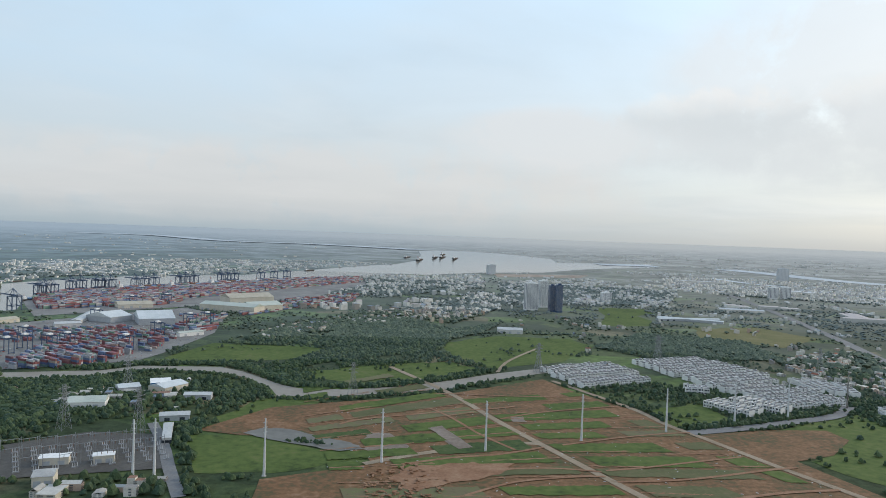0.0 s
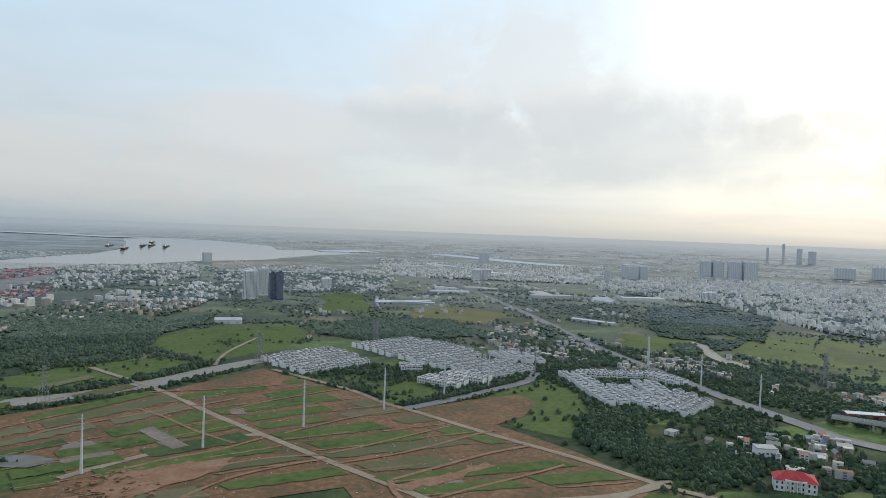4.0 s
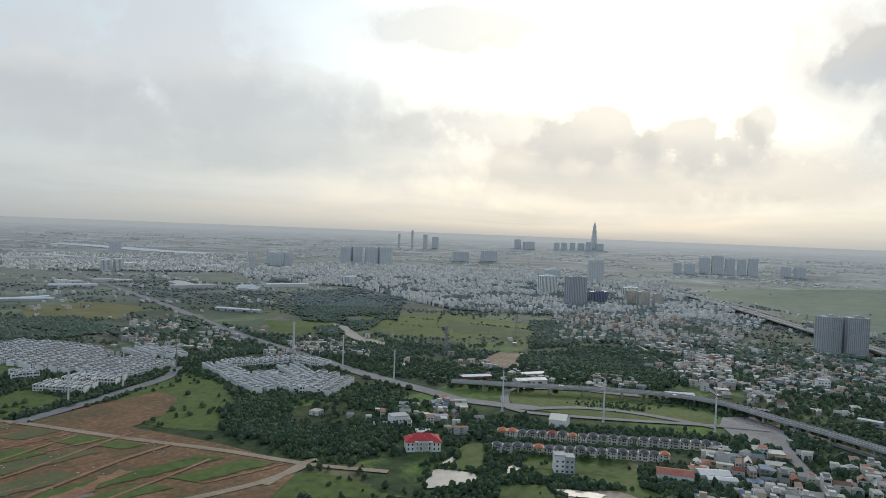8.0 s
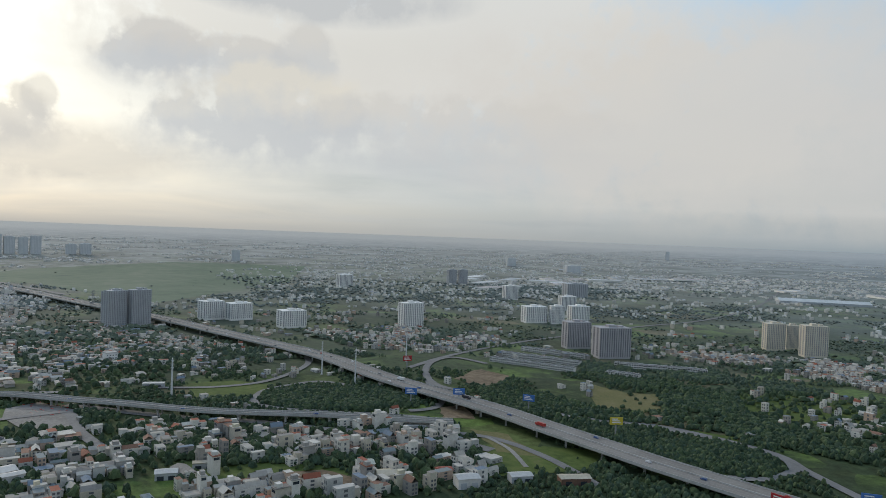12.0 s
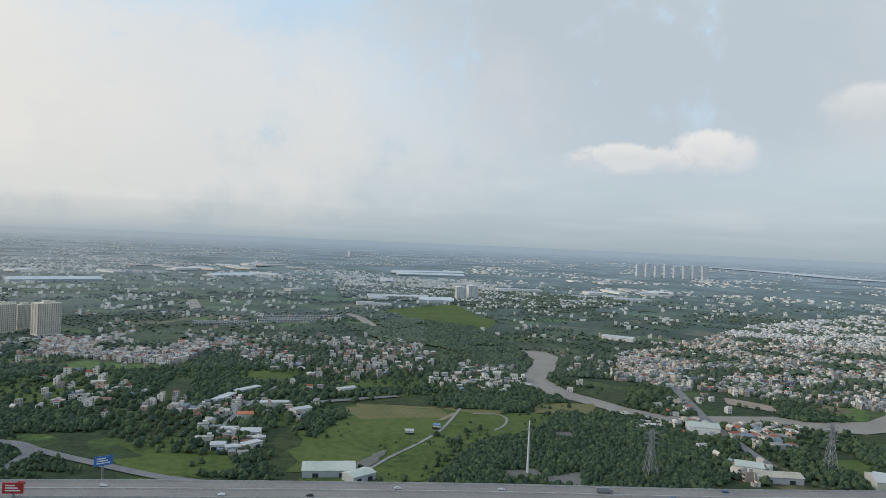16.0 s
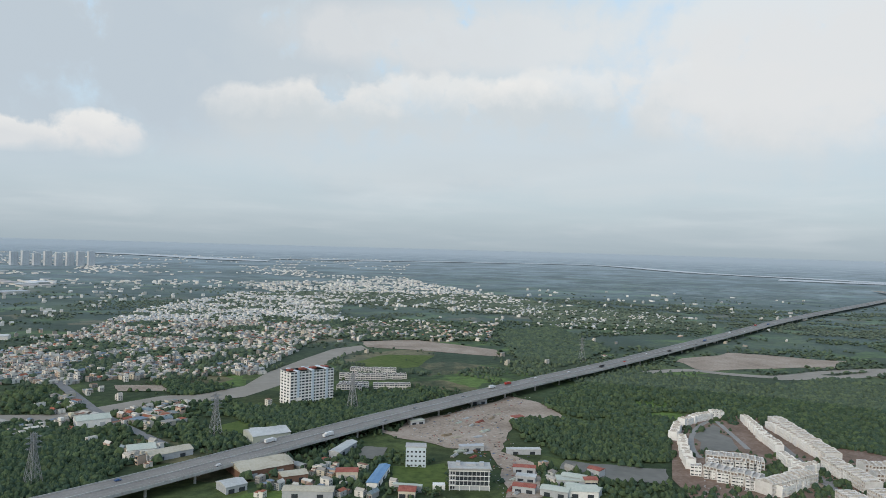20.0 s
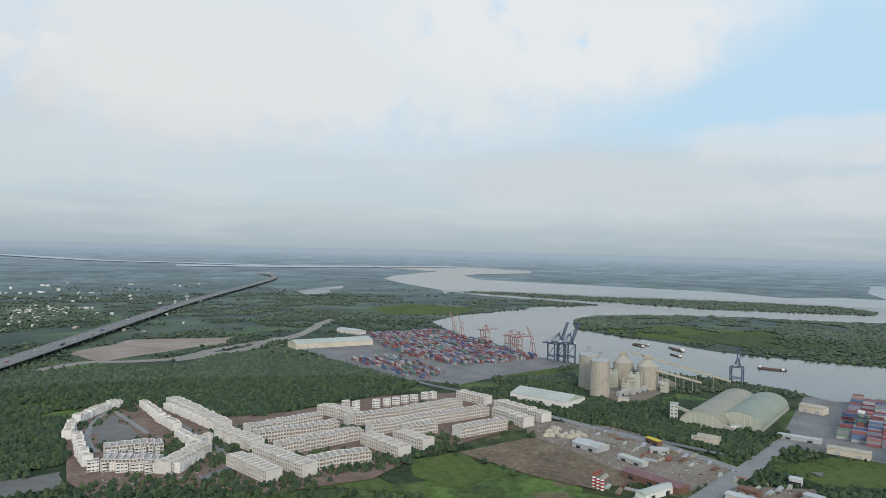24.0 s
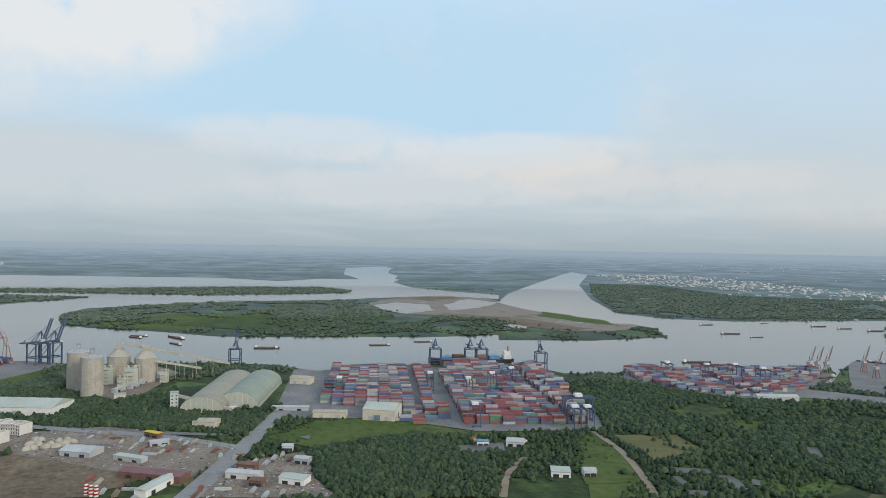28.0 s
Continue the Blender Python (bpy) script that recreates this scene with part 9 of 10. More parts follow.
for place, deep, h, roof, wall, label in (
    ([(-285, -426), (-297, -415)], 9, 5, REDTILE, GREYWALL, "low shed with a dull red roof beside the sand track"),
    ([(-301, -446), (-312, -436)], 8, 4, PALESHEET, GREYWALL, "low shed with a pale roof beside the sand track"),
    ([(-310, -463), (-324, -453)], 8, 5, REDTILE, GREYWALL, "low shed with a dull red roof beside the sand track"),
    ([(-332, -431), (-343, -417)], 10, 5, GREENSHEET, GREYWALL, "shed with a pale green roof by the pond"),
    ([(-320, -411), (-335, -391)], 10, 5, GREENSHEET, GREYWALL, "long shed with a pale green roof by the pond"),
    ([(-300, -413), (-313, -398)], 11, 5, GREENSHEET, GREYWALL, "long shed with a pale green roof"),
    ([(-360, -435), (-364, -425)], 9, 6, REDTILE, GREYWALL, "house with a red roof by the pond"),
    ([(-300, -530), (-320, -524)], 7, 4, GREYWALL, GREYWALL, "row of pale trailers in the gravel yard"),
    ([(-333, -507), (-360, -496)], 6, 4, PALESHEET, GREYWALL, "open shelter at the edge of the yard"),
    ([(-298, -626), (-313, -626)], 8, 4, GREENSHEET, GREYWALL, "green covered heap under the viaduct"),
    ([(-399, -684), (-419, -682)], 10, 5, PALESHEET, GREYWALL, "low white store beside the viaduct"),
    ([(-403, -601), (-415, -602)], 8, 4, REDTILE, GREYWALL, "small red-roofed store in the yard"),
    ([(-890, -32), (-980, 18)], 6, 5, PALESHEET, GREYWALL, "long low gallery of the cement works with a pale roof"),
    ([(-908, -16), (-996, 23)], 8, 4, PALESHEET, GREYWALL, "long low store of the cement works with a pale roof"),
    ([(445, -610), (449, -646)], 9, 4, PALESHEET, GREYWALL, "long workshop with a pale roof"),
    ([(453, -654), (446, -688)], 9, 4, PALESHEET, GREYWALL, "long workshop with a pale roof"),
    ([(356, -519), (341, -526)], 14, 5, PALESHEET, NEWWALL, "broad workshop with a pale vaulted roof"),
    ([(378, -521), (365, -528)], 8, 4, PALESHEET, NEWWALL, "low white house with a flat roof"),
    ([(354, -476), (344, -482)], 10, 5, PALESHEET, NEWWALL, "white house with a flat roof"),
    ([(340, -477), (331, -485)], 9, 4, PALESHEET, NEWWALL, "low white house with a flat roof"),
    ([(331, -488), (325, -506)], 8, 4, PALESHEET, NEWWALL, "low white house with a flat roof"),
    ([(390, -564), (379, -573)], 11, 6, ORANGE, CREAM, "house with an orange tiled roof"),
    ([(399, -614), (375, -629)], 10, 6, PALESHEET, NEWWALL, "row of white houses with flat roofs"),
    ([(350, -600), (342, -617)], 10, 7, PALESHEET, NEWWALL, "white house of three storeys"),
    ([(217, -622), (211, -623)], 6, 4, BLUESHEET, NEWWALL, "small shed with a bright blue roof"),
    ([(233, -593), (226, -596)], 6, 3.5, PALESHEET, NEWWALL, "small white shed in the fields"),
    ([(361, -716), (351, -734)], 9, 5, PALESHEET, NEWWALL, "white hall beside the lane"),
    ([(807, 123), (807, 101)], 8, 4, PALESHEET, GREYWALL, "long shed with a pale roof"),
    ([(613, -128), (614, -150)], 9, 4, PALESHEET, GREYWALL, "long shed with a pale roof"),
    ([(506, -70.3), (507, -82.1)], 12, 7, GREENSHEET, NEWWALL, "house with a pale green roof"),
    ([(484, -81.3), (484, -97.9)], 14, 6, OLDCREAM, NEWWALL, "broad house with a cream roof"),
    ([(491, -126), (492, -137)], 9, 5, REDTILE, CREAM, "house with a dark red roof"),
    ([(466, -134), (467, -150)], 12, 7, PALESHEET, NEWWALL, "broad white house with a pale roof"),
    ([(472, -175), (472, -191)], 10, 5, PALESHEET, GREYWALL, "long shed with a pale roof"),
    ([(463, -209), (461, -231)], 10, 5, OLDCREAM, RUST, "shed with a worn brown roof"),
    ([(532, 45.8), (533, 30.2)], 6, 4, OLDCREAM, GREYWALL, "long low shed with a worn roof"),
    ([(623, 30.7), (627, 18.3)], 9, 5, SLATE, CREAM, "house with a dark pitched roof"),
    ([(511, 68.2), (512, 53.8)], 10, 5, PALESHEET, GREYWALL, "shed with a pale roof"),
):
    hall(*place, deep, h, roof, wall, h > 4, label, "building", "workshop")

# ---- woods ----
for gap, tall, place in (
    (9, 9, [(-360, 841), (-275, 914), (-205, 869), (-145, 845), (-156, 767), (-252, 887), (-335, 882)]),
    (9, 9, [(-192, 872), (-132, 942), (2.8, 1063), (21.4, 1182), (-71.6, 1159), (-173, 1000), (-200, 908)]),
    (9, 10, [(-306, 1103), (-233, 1337), (-66.9, 1430), (22.7, 1286), (113, 1391), (83.1, 1265), (2.6, 1146), (-67.7, 1101), (-149, 1055), (-282, 1080)]),
    (9, 9, [(-469, 757), (-378, 794), (-322, 740), (-327, 625), (-352, 569)]),
    (8, 10, [(-228, 610), (-213, 631), (-195, 606), (-202, 580), (-164, 483), (-141, 452), (-162, 450)]),
    (8, 8, [(-238, 753), (-192, 789), (-176, 750), (-215, 718)]),
    (8, 9, [(350, 530), (401, 564), (431, 534), (384, 467), (352, 478), (338, 499)]),
    (9, 9, [(381, 1330), (542, 1262), (527, 1079), (332, 1030), (252, 1133)]),
    (9, 9, [(1149, 1443), (1415, 1485), (1309, 1190), (986, 919), (980, 1025), (948, 1152)]),
    (10, 9, [(582, 595), (700, 589), (742, 456), (685, 420), (589, 462), (561, 549)]),
    (9, 9, [(362, 538), (411, 506), (382, 462), (336, 483)]),
    (10, 10, [(906, 548), (1071, 520), (986, 399), (871, 336), (766, 391), (726, 445)]),
    (8.5, 9, [(897, 1115), (1212, 1250), (1111, 1040), (886, 883), (738, 834)]),
    (9, 8, [(761, 25.7), (801, -36.7), (752, -143), (696, -155), (692, -66.0), (704, 0.7)]),
    (9, 8, [(767, -3.9), (810, -55.8), (774, -161), (707, -164), (686, -99.6), (697, -8.9)]),
    (9, 8, [(787, -242), (743, -310), (684, -325), (650, -259), (705, -230)]),
    (9, 8, [(577, -298), (566, -388), (494, -415), (445, -369), (483, -333), (532, -297)]),
    (9, 9, [(835, -416), (835, -595), (698, -640), (594, -547), (561, -442), (592, -386), (689, -380)]),
    (9, 9, [(560, -332), (540, -400), (481, -411), (463, -367), (504, -319)]),
    (9, 9, [(620, -1249), (584, -1460), (424, -1424), (236, -1135), (226, -972), (368, -1101), (501, -1135)]),
    (8.5, 9, [(321, -902), (225, -1026), (167, -869), (107, -779), (82.3, -610), (135, -649), (209, -749), (276, -702)]),
    (8, 8, [(533, -679), (488, -722), (407, -676), (414, -614), (462, -590)]),
    (8.5, 9, [(209, -590), (152, -687), (71.1, -774), (-8.9, -720), (-42.5, -619), (-21.1, -539), (53.4, -515), (117, -501), (158, -473)]),
    (9, 9, [(317, -1087), (227, -1009), (183, -852), (263, -903)]),
    (8, 8, [(345, -442), (325, -527), (285, -507), (261, -437), (329, -422)]),
    (8.5, 9, [(-95.6, -744), (-204, -750), (-262, -743), (-377, -773), (-343, -704), (-189, -639), (-86.3, -590)]),
    (9, 9, [(48.5, -690), (-9.9, -685), (-48.5, -600), (-15.9, -557), (18.2, -544), (38.1, -553)]),
    (9, 9, [(-150, -717), (-215, -745), (-284, -691), (-206, -637), (-151, -670)]),
    (8, 9, [(-399, -607), (-447, -615), (-469, -567), (-565, -555), (-449, -433), (-369, -475), (-374, -548)]),
    (8, 9, [(-555, -717), (-696, -771), (-813, -685), (-874, -601), (-862, -499), (-642, -371), (-624, -416), (-660, -518), (-585, -575), (-477, -577), (-465, -650)]),
    (9, 9, [(-787, -1249), (-974, -1306), (-855, -978), (-662, -857), (-625, -924)]),
    (9, 9, [(-92.9, -940), (-166, -859), (-190, -850), (-131, -800), (-98.0, -866)]),
    (9, 9, [(-247, -692), (-311, -723), (-378, -746), (-340, -698), (-260, -661)]),
    (8, 9, [(-838, -627), (-997, -640), (-1005, -488), (-869, -288), (-802, -279), (-732, -335), (-664, -361), (-623, -409), (-643, -480)]),
    (8, 9, [(-846, -224), (-943, -127), (-801, -42.6), (-740, -74.7), (-809, -161)]),
    (8, 9, [(-744, -51.2), (-786, 33.0), (-734, 99.8), (-692, 110), (-665, 70.1), (-707, 7.8)]),
    (8, 9, [(-587, 117), (-615, 197), (-588, 304), (-521, 270), (-499, 115)]),
    (8, 9, [(-594, 124), (-611, 210), (-564, 262), (-486, 251), (-440, 227), (-477, 124), (-532, 120)]),
    (8.5, 9, [(-760, 452), (-821, 578), (-712, 603), (-620, 657), (-590, 749), (-516, 730), (-347, 493), (-417, 492), (-474, 470), (-452, 390), (-544, 436), (-585, 413)]),
    (8, 8, [(-774, -45.0), (-789, 22.9), (-726, 62.6), (-689, 39.8), (-713, -32.0)]),
    (8, 9, [(-724, 67.8), (-824, 95.0), (-859, 138), (-730, 123), (-656, 76.3)]),
    (8, 9, [(-952, -156), (-1050, -102), (-894, -75.2), (-844, -32.8), (-893, 31.8), (-789, 22.9), (-774, -45.0), (-875, -112)]),
    (9, 9, [(-1826, -185), (-1992, -145), (-2091, 56.4), (-2168, 553), (-1902, 565), (-1695, 608), (-1536, 754), (-1308, 776), (-1218, 856), (-1314, 1062), (-1182, 998), (-1146, 792), (-1259, 430), (-1320, 200), (-1379, 38.1), (-1508, -129)]),
    (10, 9, [(-2612, -432), (-2799, -58.9), (-2635, 259), (-2747, 745), (-2550, 692), (-2519, 248), (-2386, -220), (-2225, -367)]),
    (11, 9, [(-3757, 2547), (-2195, 1514), (-1601, 1197), (-1420, 1325), (-1303, 1837), (-1764, 2483), (-2106, 2104), (-2853, 2300)]),
):
    woods(place, gap, tall, -0.08 if gap == 8.5 else 0.02 if place[0] == (-1826, -185) else -0.3)
    PLAIN.append(place)
# belts of trees along banks and lanes
def belt(line, width, tall=8.0, gap=8.0, thin=-0.3):
    pts = smooth(line, 3)
    for (ax, ay), (bx, by) in zip(pts, pts[1:]):
        k = math.dist((ax, ay), (bx, by)) or 1.0
        nx, ny = -(by - ay) / k * width / 2, (bx - ax) / k * width / 2
        woods([(ax + nx, ay + ny), (bx + nx, by + ny), (bx - nx, by - ny), (ax - nx, ay - ny)], gap, tall, thin)


for width, tall, line in (
    (16, 9, [(-395, 846), (-364, 880), (-270, 890), (-232, 866), (-192, 826), (-168, 798), (-148, 786), (-95, 790), (-35, 818), (12, 858), (55, 899), (115, 943)]),
    (9, 7, [(-390, 796), (-357, 822), (-322, 836), (-259, 830), (-222, 806), (-186, 757), (-170, 724), (-103, 732), (-33, 761), (20, 790)]),
    (8, 7, [(62, 836), (116, 878), (158, 914)]),
    (12, 8, [(-50, 1240), (60, 1260), (160, 1275), (300, 1290)]),
    (14, 8, [(-330, 1064), (-240, 1058), (-163, 1045)]),
    (10, 8, [(300, 1040), (330, 1120), (350, 1260)]),
    (10, 7, [(440, 760), (340, 705), (285, 676)]),
    (8, 6, [(-560, 0), (-590, 20), (-625, 40)]),
    (7, 6, [(905, 722), (980, 800), (1060, 880), (1160, 945)]), (6, 5, [(1040, 650), (1000, 780), (940, 900)]), (7, 6, [(1110, 690), (1080, 800), (1040, 960)]), (6, 5, [(289, -606), (263, -645), (214, -665)]), (6, 5, [(208, -572), (177, -616), (140, -636)]), (6, 6, [(-500, 341), (-494, 360), (-482, 372)]),
    (9, 6, [(-123, 578), (-93, 578), (-63, 571)]), (9, 7, [(-147, 489), (-128, 491)]), (5, 4, [(10, 470), (20, 473)]),
    (10, 8, [(640, 620), (700, 640), (760, 700), (820, 790), (880, 900)]),
    (9, 7, [(680, 190), (640, 120), (612, 60), (600, 10)]),
):
    belt(line, width, tall)
# gardens: trees with gaps
for thin, place in (
    (0.03, [(376, 572), (478, 593), (511, 495), (532, 415), (485, 354), (438, 341), (389, 332), (389, 375), (381, 420), (346, 457), (341, 511)]),
    (0.0, [(524, 409), (606, 268), (551, 237), (517, 232), (465, 328), (485, 354)]),
    (-0.1, [(433, 270), (455, 249), (467, 200), (430, 244)]),
    (-0.05, [(535, 231), (557, 178), (495, 142), (468, 179), (476, 205)]),
    (-0.05, [(734, 178), (648, 83.3), (626, 40.1), (616, -10.1), (574, -55.9), (529, -35.1), (558, 61.9), (596, 124)]),
    (-0.15, [(1236, 781), (1262, 706), (1059, 446), (825, 320), (755, 353), (755, 475)]),
    (-0.05, [(646, -93.1), (592, -190), (526, -212), (491, -222), (484, -157), (543, -140)]),
    (-0.1, [(931, -428), (899, -599), (715, -671), (581, -701), (525, -615), (638, -460), (764, -409)]),
    (-0.2, [(626, -471), (586, -552), (497, -530), (474, -476), (525, -440)]),
    (-0.15, [(704, -325), (570, -412), (563, -464), (510, -427), (519, -325), (611, -283)]),
    (-0.1, [(527, -245), (431, -313), (379, -329), (361, -314), (471, -219)]),
    (-0.15, [(606, 22.8), (611, -30.1), (533, -31.5), (542, 14.4)]),
    (-0.1, [(606, -183), (616, -202), (523, -240), (504, -241), (574, -199)]),
    (-0.1, [(346, -622), (317, -652), (282, -571), (292, -535), (294, -491), (313, -507)]),
    (-0.1, [(212, -627), (145, -655), (114, -521), (166, -522)]),
    (-0.2, [(247, -765), (126, -802), (90.1, -729), (160, -673), (192, -632)]),
    (-0.15, [(669, -849), (593, -877), (373, -727), (317, -775), (212, -733), (248, -696), (400, -665), (533, -679)]),
):
    woods(place, 9, 9, thin)
# low bushes and hedges on the open plots
for place in ([(356, -605), (321, -681), (232, -705), (201, -575), (246, -515), (295, -513)], [(301, -503), (294, -586), (212, -627), (198, -559), (215, -510), (258, -474)], [(-555, 373), (-554, 395), (-482, 374), (-404, 329), (-418, 289)], [(-659, 112), (-695, 156), (-659, 215), (-630, 184), (-625, 141)], [(677, 426), (714, 357), (748, 247), (688, 227), (647, 302), (620, 380)]):
    woods(place, 7, 4.5, 0.22)

# ---- towns ----
for gap, tall, turn, chance, near, place in (
    (13, (5, 12), 20, 0.5, 0, [(210, 2657), (630, 3053), (805, 2406), (600, 1876), (422, 1888), (173, 1800)]),
    (13, (4, 9), 10, 0.35, 0, [(-1378, 3585), (-584, 4024), (-186, 3766), (-598, 3105), (-744, 2657), (-1052, 2393), (-1216, 2115), (-1456, 2337), (-1802, 2892)]),
    (14, (8, 16), 30, 0.4, 0, [(-384, 2658), (168, 3063), (149, 2352), (-123, 1924), (-338, 1925)]),
    (12, (4, 8), 15, 0.5, 900, [(-446, 720), (-382, 730), (-322, 740), (-256, 809), (-218, 771), (-233, 703), (-241, 637), (-302, 659), (-386, 658)]),
    (11, (4, 9), 5, 0.8, 900, [(-269, 473), (-220, 483), (-180, 479), (-169, 449), (-251, 442)]),
    (15, (6, 14), 40, 0.5, 0, [(1133, 3564), (2406, 3342), (1449, 2145), (971, 2381), (754, 2652)]),
    (13, (5, 10), 35, 0.6, 0, [(494, 1054), (704, 1193), (692, 952), (733, 764), (655, 634), (608, 680), (568, 806), (491, 892)]),
    (12, (7, 18), 30, 0.75, 0, [(1511, 2207), (2355, 2596), (2492, 2130), (2882, 1824), (1854, 1090), (1360, 769), (1221, 973), (1439, 1486), (1318, 1864)]),
    (13, (7, 20), 30, 0.7, 0, [(2250, 1373), (2834, 1138), (1883, 573), (1331, 403), (1148, 536), (1250, 732)]),
    (13, (4, 10), 45, 0.55, 900, [(449, 472), (591, 467), (536, 368), (438, 367), (407, 376)]),
    (12, (4, 9), 15, 0.6, 900, [(763, 575), (799, 449), (838, 330), (806, 317), (712, 398), (670, 512)]),
    (12, (6, 12), 15, 0.7, 900, [(1130, 549), (1331, 403), (872, 261), (838, 330)]),
    (12, (4, 9), 20, 0.42, 900, [(1258, 380), (1285, 161), (857, 105), (791, 180), (872, 261)]),
    (12, (5, 14), 25, 0.6, 0, [(1628, 951), (2012, 950), (1705, 448), (1210, 375), (1108, 485), (1019, 593)]),
    (13, (5, 12), 25, 0.5, 0, [(1244, 385), (1249, 247), (1105, 58.1), (981, -43.3), (879, 58.9), (926, 196), (1041, 305)]),
    (12, (5, 12), 25, 0.6, 900, [(1053, 469), (990, 305), (822, 253), (856, 339)]),
    (11, (5, 13), 25, 0.75, 0, [(1198, -61.0), (1281, -239), (1220, -383), (1058, -384), (1029, -259), (1051, -147)]),
    (14, (5, 10), 30, 0.45, 0, [(2778, 201), (4301, -372), (14975, -9216), (1921, -1190), (1925, -630), (1798, -303), (1755, -15.9)]),
    (11, (5, 12), 22, 0.6, 760, [(603, 194), (646, 156), (685, 44.5), (579, 18.0), (514, 89.5), (483, 146), (540, 194)]),
    (10.5, (6, 17), 22, 0.72, 760, [(626, 40.1), (640, -113), (590, -180), (499, -177), (466, -159), (446, 26.6), (494, 54.1)]),
    (11, (5, 13), 22, 0.7, 760, [(468, 179), (510, 122), (473, 51.4), (443, 54.9), (431, 164)]),
    (11, (5, 11), 25, 0.6, 760, [(680, 208), (638, 144), (589, 170)]),
    (10, (6, 13), 18, 1.3, 0, [(1010, -621), (915, -837), (675, -925), (616, -754), (773, -731), (938, -626)]),
    (13, (5, 14), 18, 0.3, 0, [(794, -968), (585, -1116), (402, -1054), (360, -908), (485, -833), (626, -817)]),
    (13, (5, 12), 18, 0.3, 800, [(528, -502), (510, -587), (437, -702), (401, -799), (341, -658), (349, -583), (339, -463), (390, -452), (466, -474)]),
    (13, (5, 12), 18, 0.5, 0, [(1430, -2702), (956, -3248), (617, -2595), (700, -1900), (950, -1869)]),
    (13, (4, 12), 18, 0.5, 900, [(360, -908), (226, -972), (167, -869), (236, -824), (316, -833)]),
    (14, (4, 9), 18, 0.35, 0, [(2765, -880), (3494, -2165), (3095, -3737), (2136, -2201), (2315, -1532), (2069, -873), (1744, -557)]),
    (12, (4, 10), 30, 0.6, 800, [(469, -599), (440, -653), (385, -622), (332, -648), (342, -538), (317, -472), (369, -473)]),
    (13, (5, 13), 30, 0.45, 0, [(761, -1039), (547, -1060), (477, -1158), (275, -943), (182, -817), (293, -783), (437, -771), (606, -828)]),
    (10, (5, 12), 30, 0.8, 0, [(160, -1117), (21.4, -1350), (-159, -1886), (-527, -2472), (-801, -2221), (-487, -1398), (-311, -1097), (-212, -940), (-135, -953), (-47.4, -965), (12.9, -945), (44.6, -977), (153, -962)]),
    (11, (4, 10), 30, 0.75, 900, [(40.4, -897), (-2.4, -875), (-39.0, -765), (-117, -815), (-97.0, -710), (-45.8, -675), (-3.4, -685)]),
    (11, (4, 9), 30, 0.7, 800, [(-8.8, -686), (-45.8, -675), (-81.9, -629), (-57.9, -576)]),
    (14, (5, 11), 30, 0.4, 0, [(1189, -2454), (774, -2616), (169, -2559), (208, -2137), (487, -1864), (868, -1933)]),
    (13, (5, 11), 30, 0.4, 0, [(-639, -3124), (-1576, -3408), (-1430, -2359), (-1346, -1750), (-1046, -1551), (-885, -1832), (-658, -2065)]),
    (12, (4, 10), 30, 0.45, 0, [(-451, -1678), (-613, -1575), (-875, -1389), (-695, -1141), (-471, -1206), (-409, -1351)]),
    (13, (4, 8), 30, 0.3, 0, [(-1220, -1873), (-1510, -1451), (-1162, -1148), (-947, -1312)]),
    (11, (4, 9), 35, 0.65, 800, [(-121, -554), (-178, -579), (-205, -519), (-214, -472), (-189, -455), (-115, -487)]),
    (11, (4, 8), 10, 0.6, 800, [(-321, -486), (-355, -456), (-362, -423), (-332, -394), (-284, -414)]),
    (16, (4, 8), 10, 0.25, 0, [(-4180, 2834), (-3754, 3448), (-2546, 3057), (-2142, 3015), (-1874, 2638), (-2408, 2405), (-3112, 2323)]),
    (11, (4, 8), 25, 0.5, 800, [(-629, -32.6), (-626, 56.4), (-592, 53.6), (-542, 6.9), (-549, -36.7)]),
    (11, (3, 7), 25, 0.5, 800, [(-693, -113), (-645, -24.4), (-566, 25.1), (-569, -21.3), (-625, -102)]),
    (12, (3, 7), 25, 0.5, 800, [(-569, 58.0), (-532, 120), (-477, 124), (-508, 37.3)]),
    (12, (3, 6), 25, 0.5, 800, [(-585, 255), (-583, 323), (-548, 310), (-542, 247)]),
    (14, (8, 14), 40, 0.5, 0, [(-92.5, 1472), (-51.9, 1654), (118, 2117), (199, 2000), (133, 1654), (23.7, 1366)]),
    (14, (5, 10), 40, 0.3, 0, [(-314, 1164), (-205, 1437), (-26.9, 1729), (-83.5, 1337), (-207, 1191), (-274, 1082)]),
    (13, (4, 9), 20, 0.35, 800, [(65.2, -910), (22.5, -927), (-20.4, -767), (-1.4, -670), (49.9, -709)]),
    (17, (6, 15), 18, 0.4, 0, [(725, -545), (676, -717), (515, -584), (552, -476)]),
    (13, (3, 7), 20, 0.3, 800, [(454, 537), (464, 439), (398, 365), (396, 446)]),
):
    broad = near in (760, 900)
    houses(place, gap, clump=0.02 if near == 760 else 0.011, wide=(4.0, 7.0) if broad else (3.2, 5.6), deep=(7.5, 13) if broad else (5, 9.5), tall=tall, turn=turn, chance=chance, near=near)
for turn, place in ((35, [(-330, 1480), (-180, 1560), (-60, 1590), (40, 1700), (60, 1850), (-60, 1800), (-200, 1690), (-330, 1600)]), (20, [(330, 1900), (520, 1960), (560, 2080), (400, 2060)]), (10, [(-60, 1900), (120, 2000), (120, 2200), (-80, 2150)])):
    houses(place, 30, wide=(8, 12), deep=(12, 19), tall=(11, 18), turn=turn, chance=1.2, green=False)
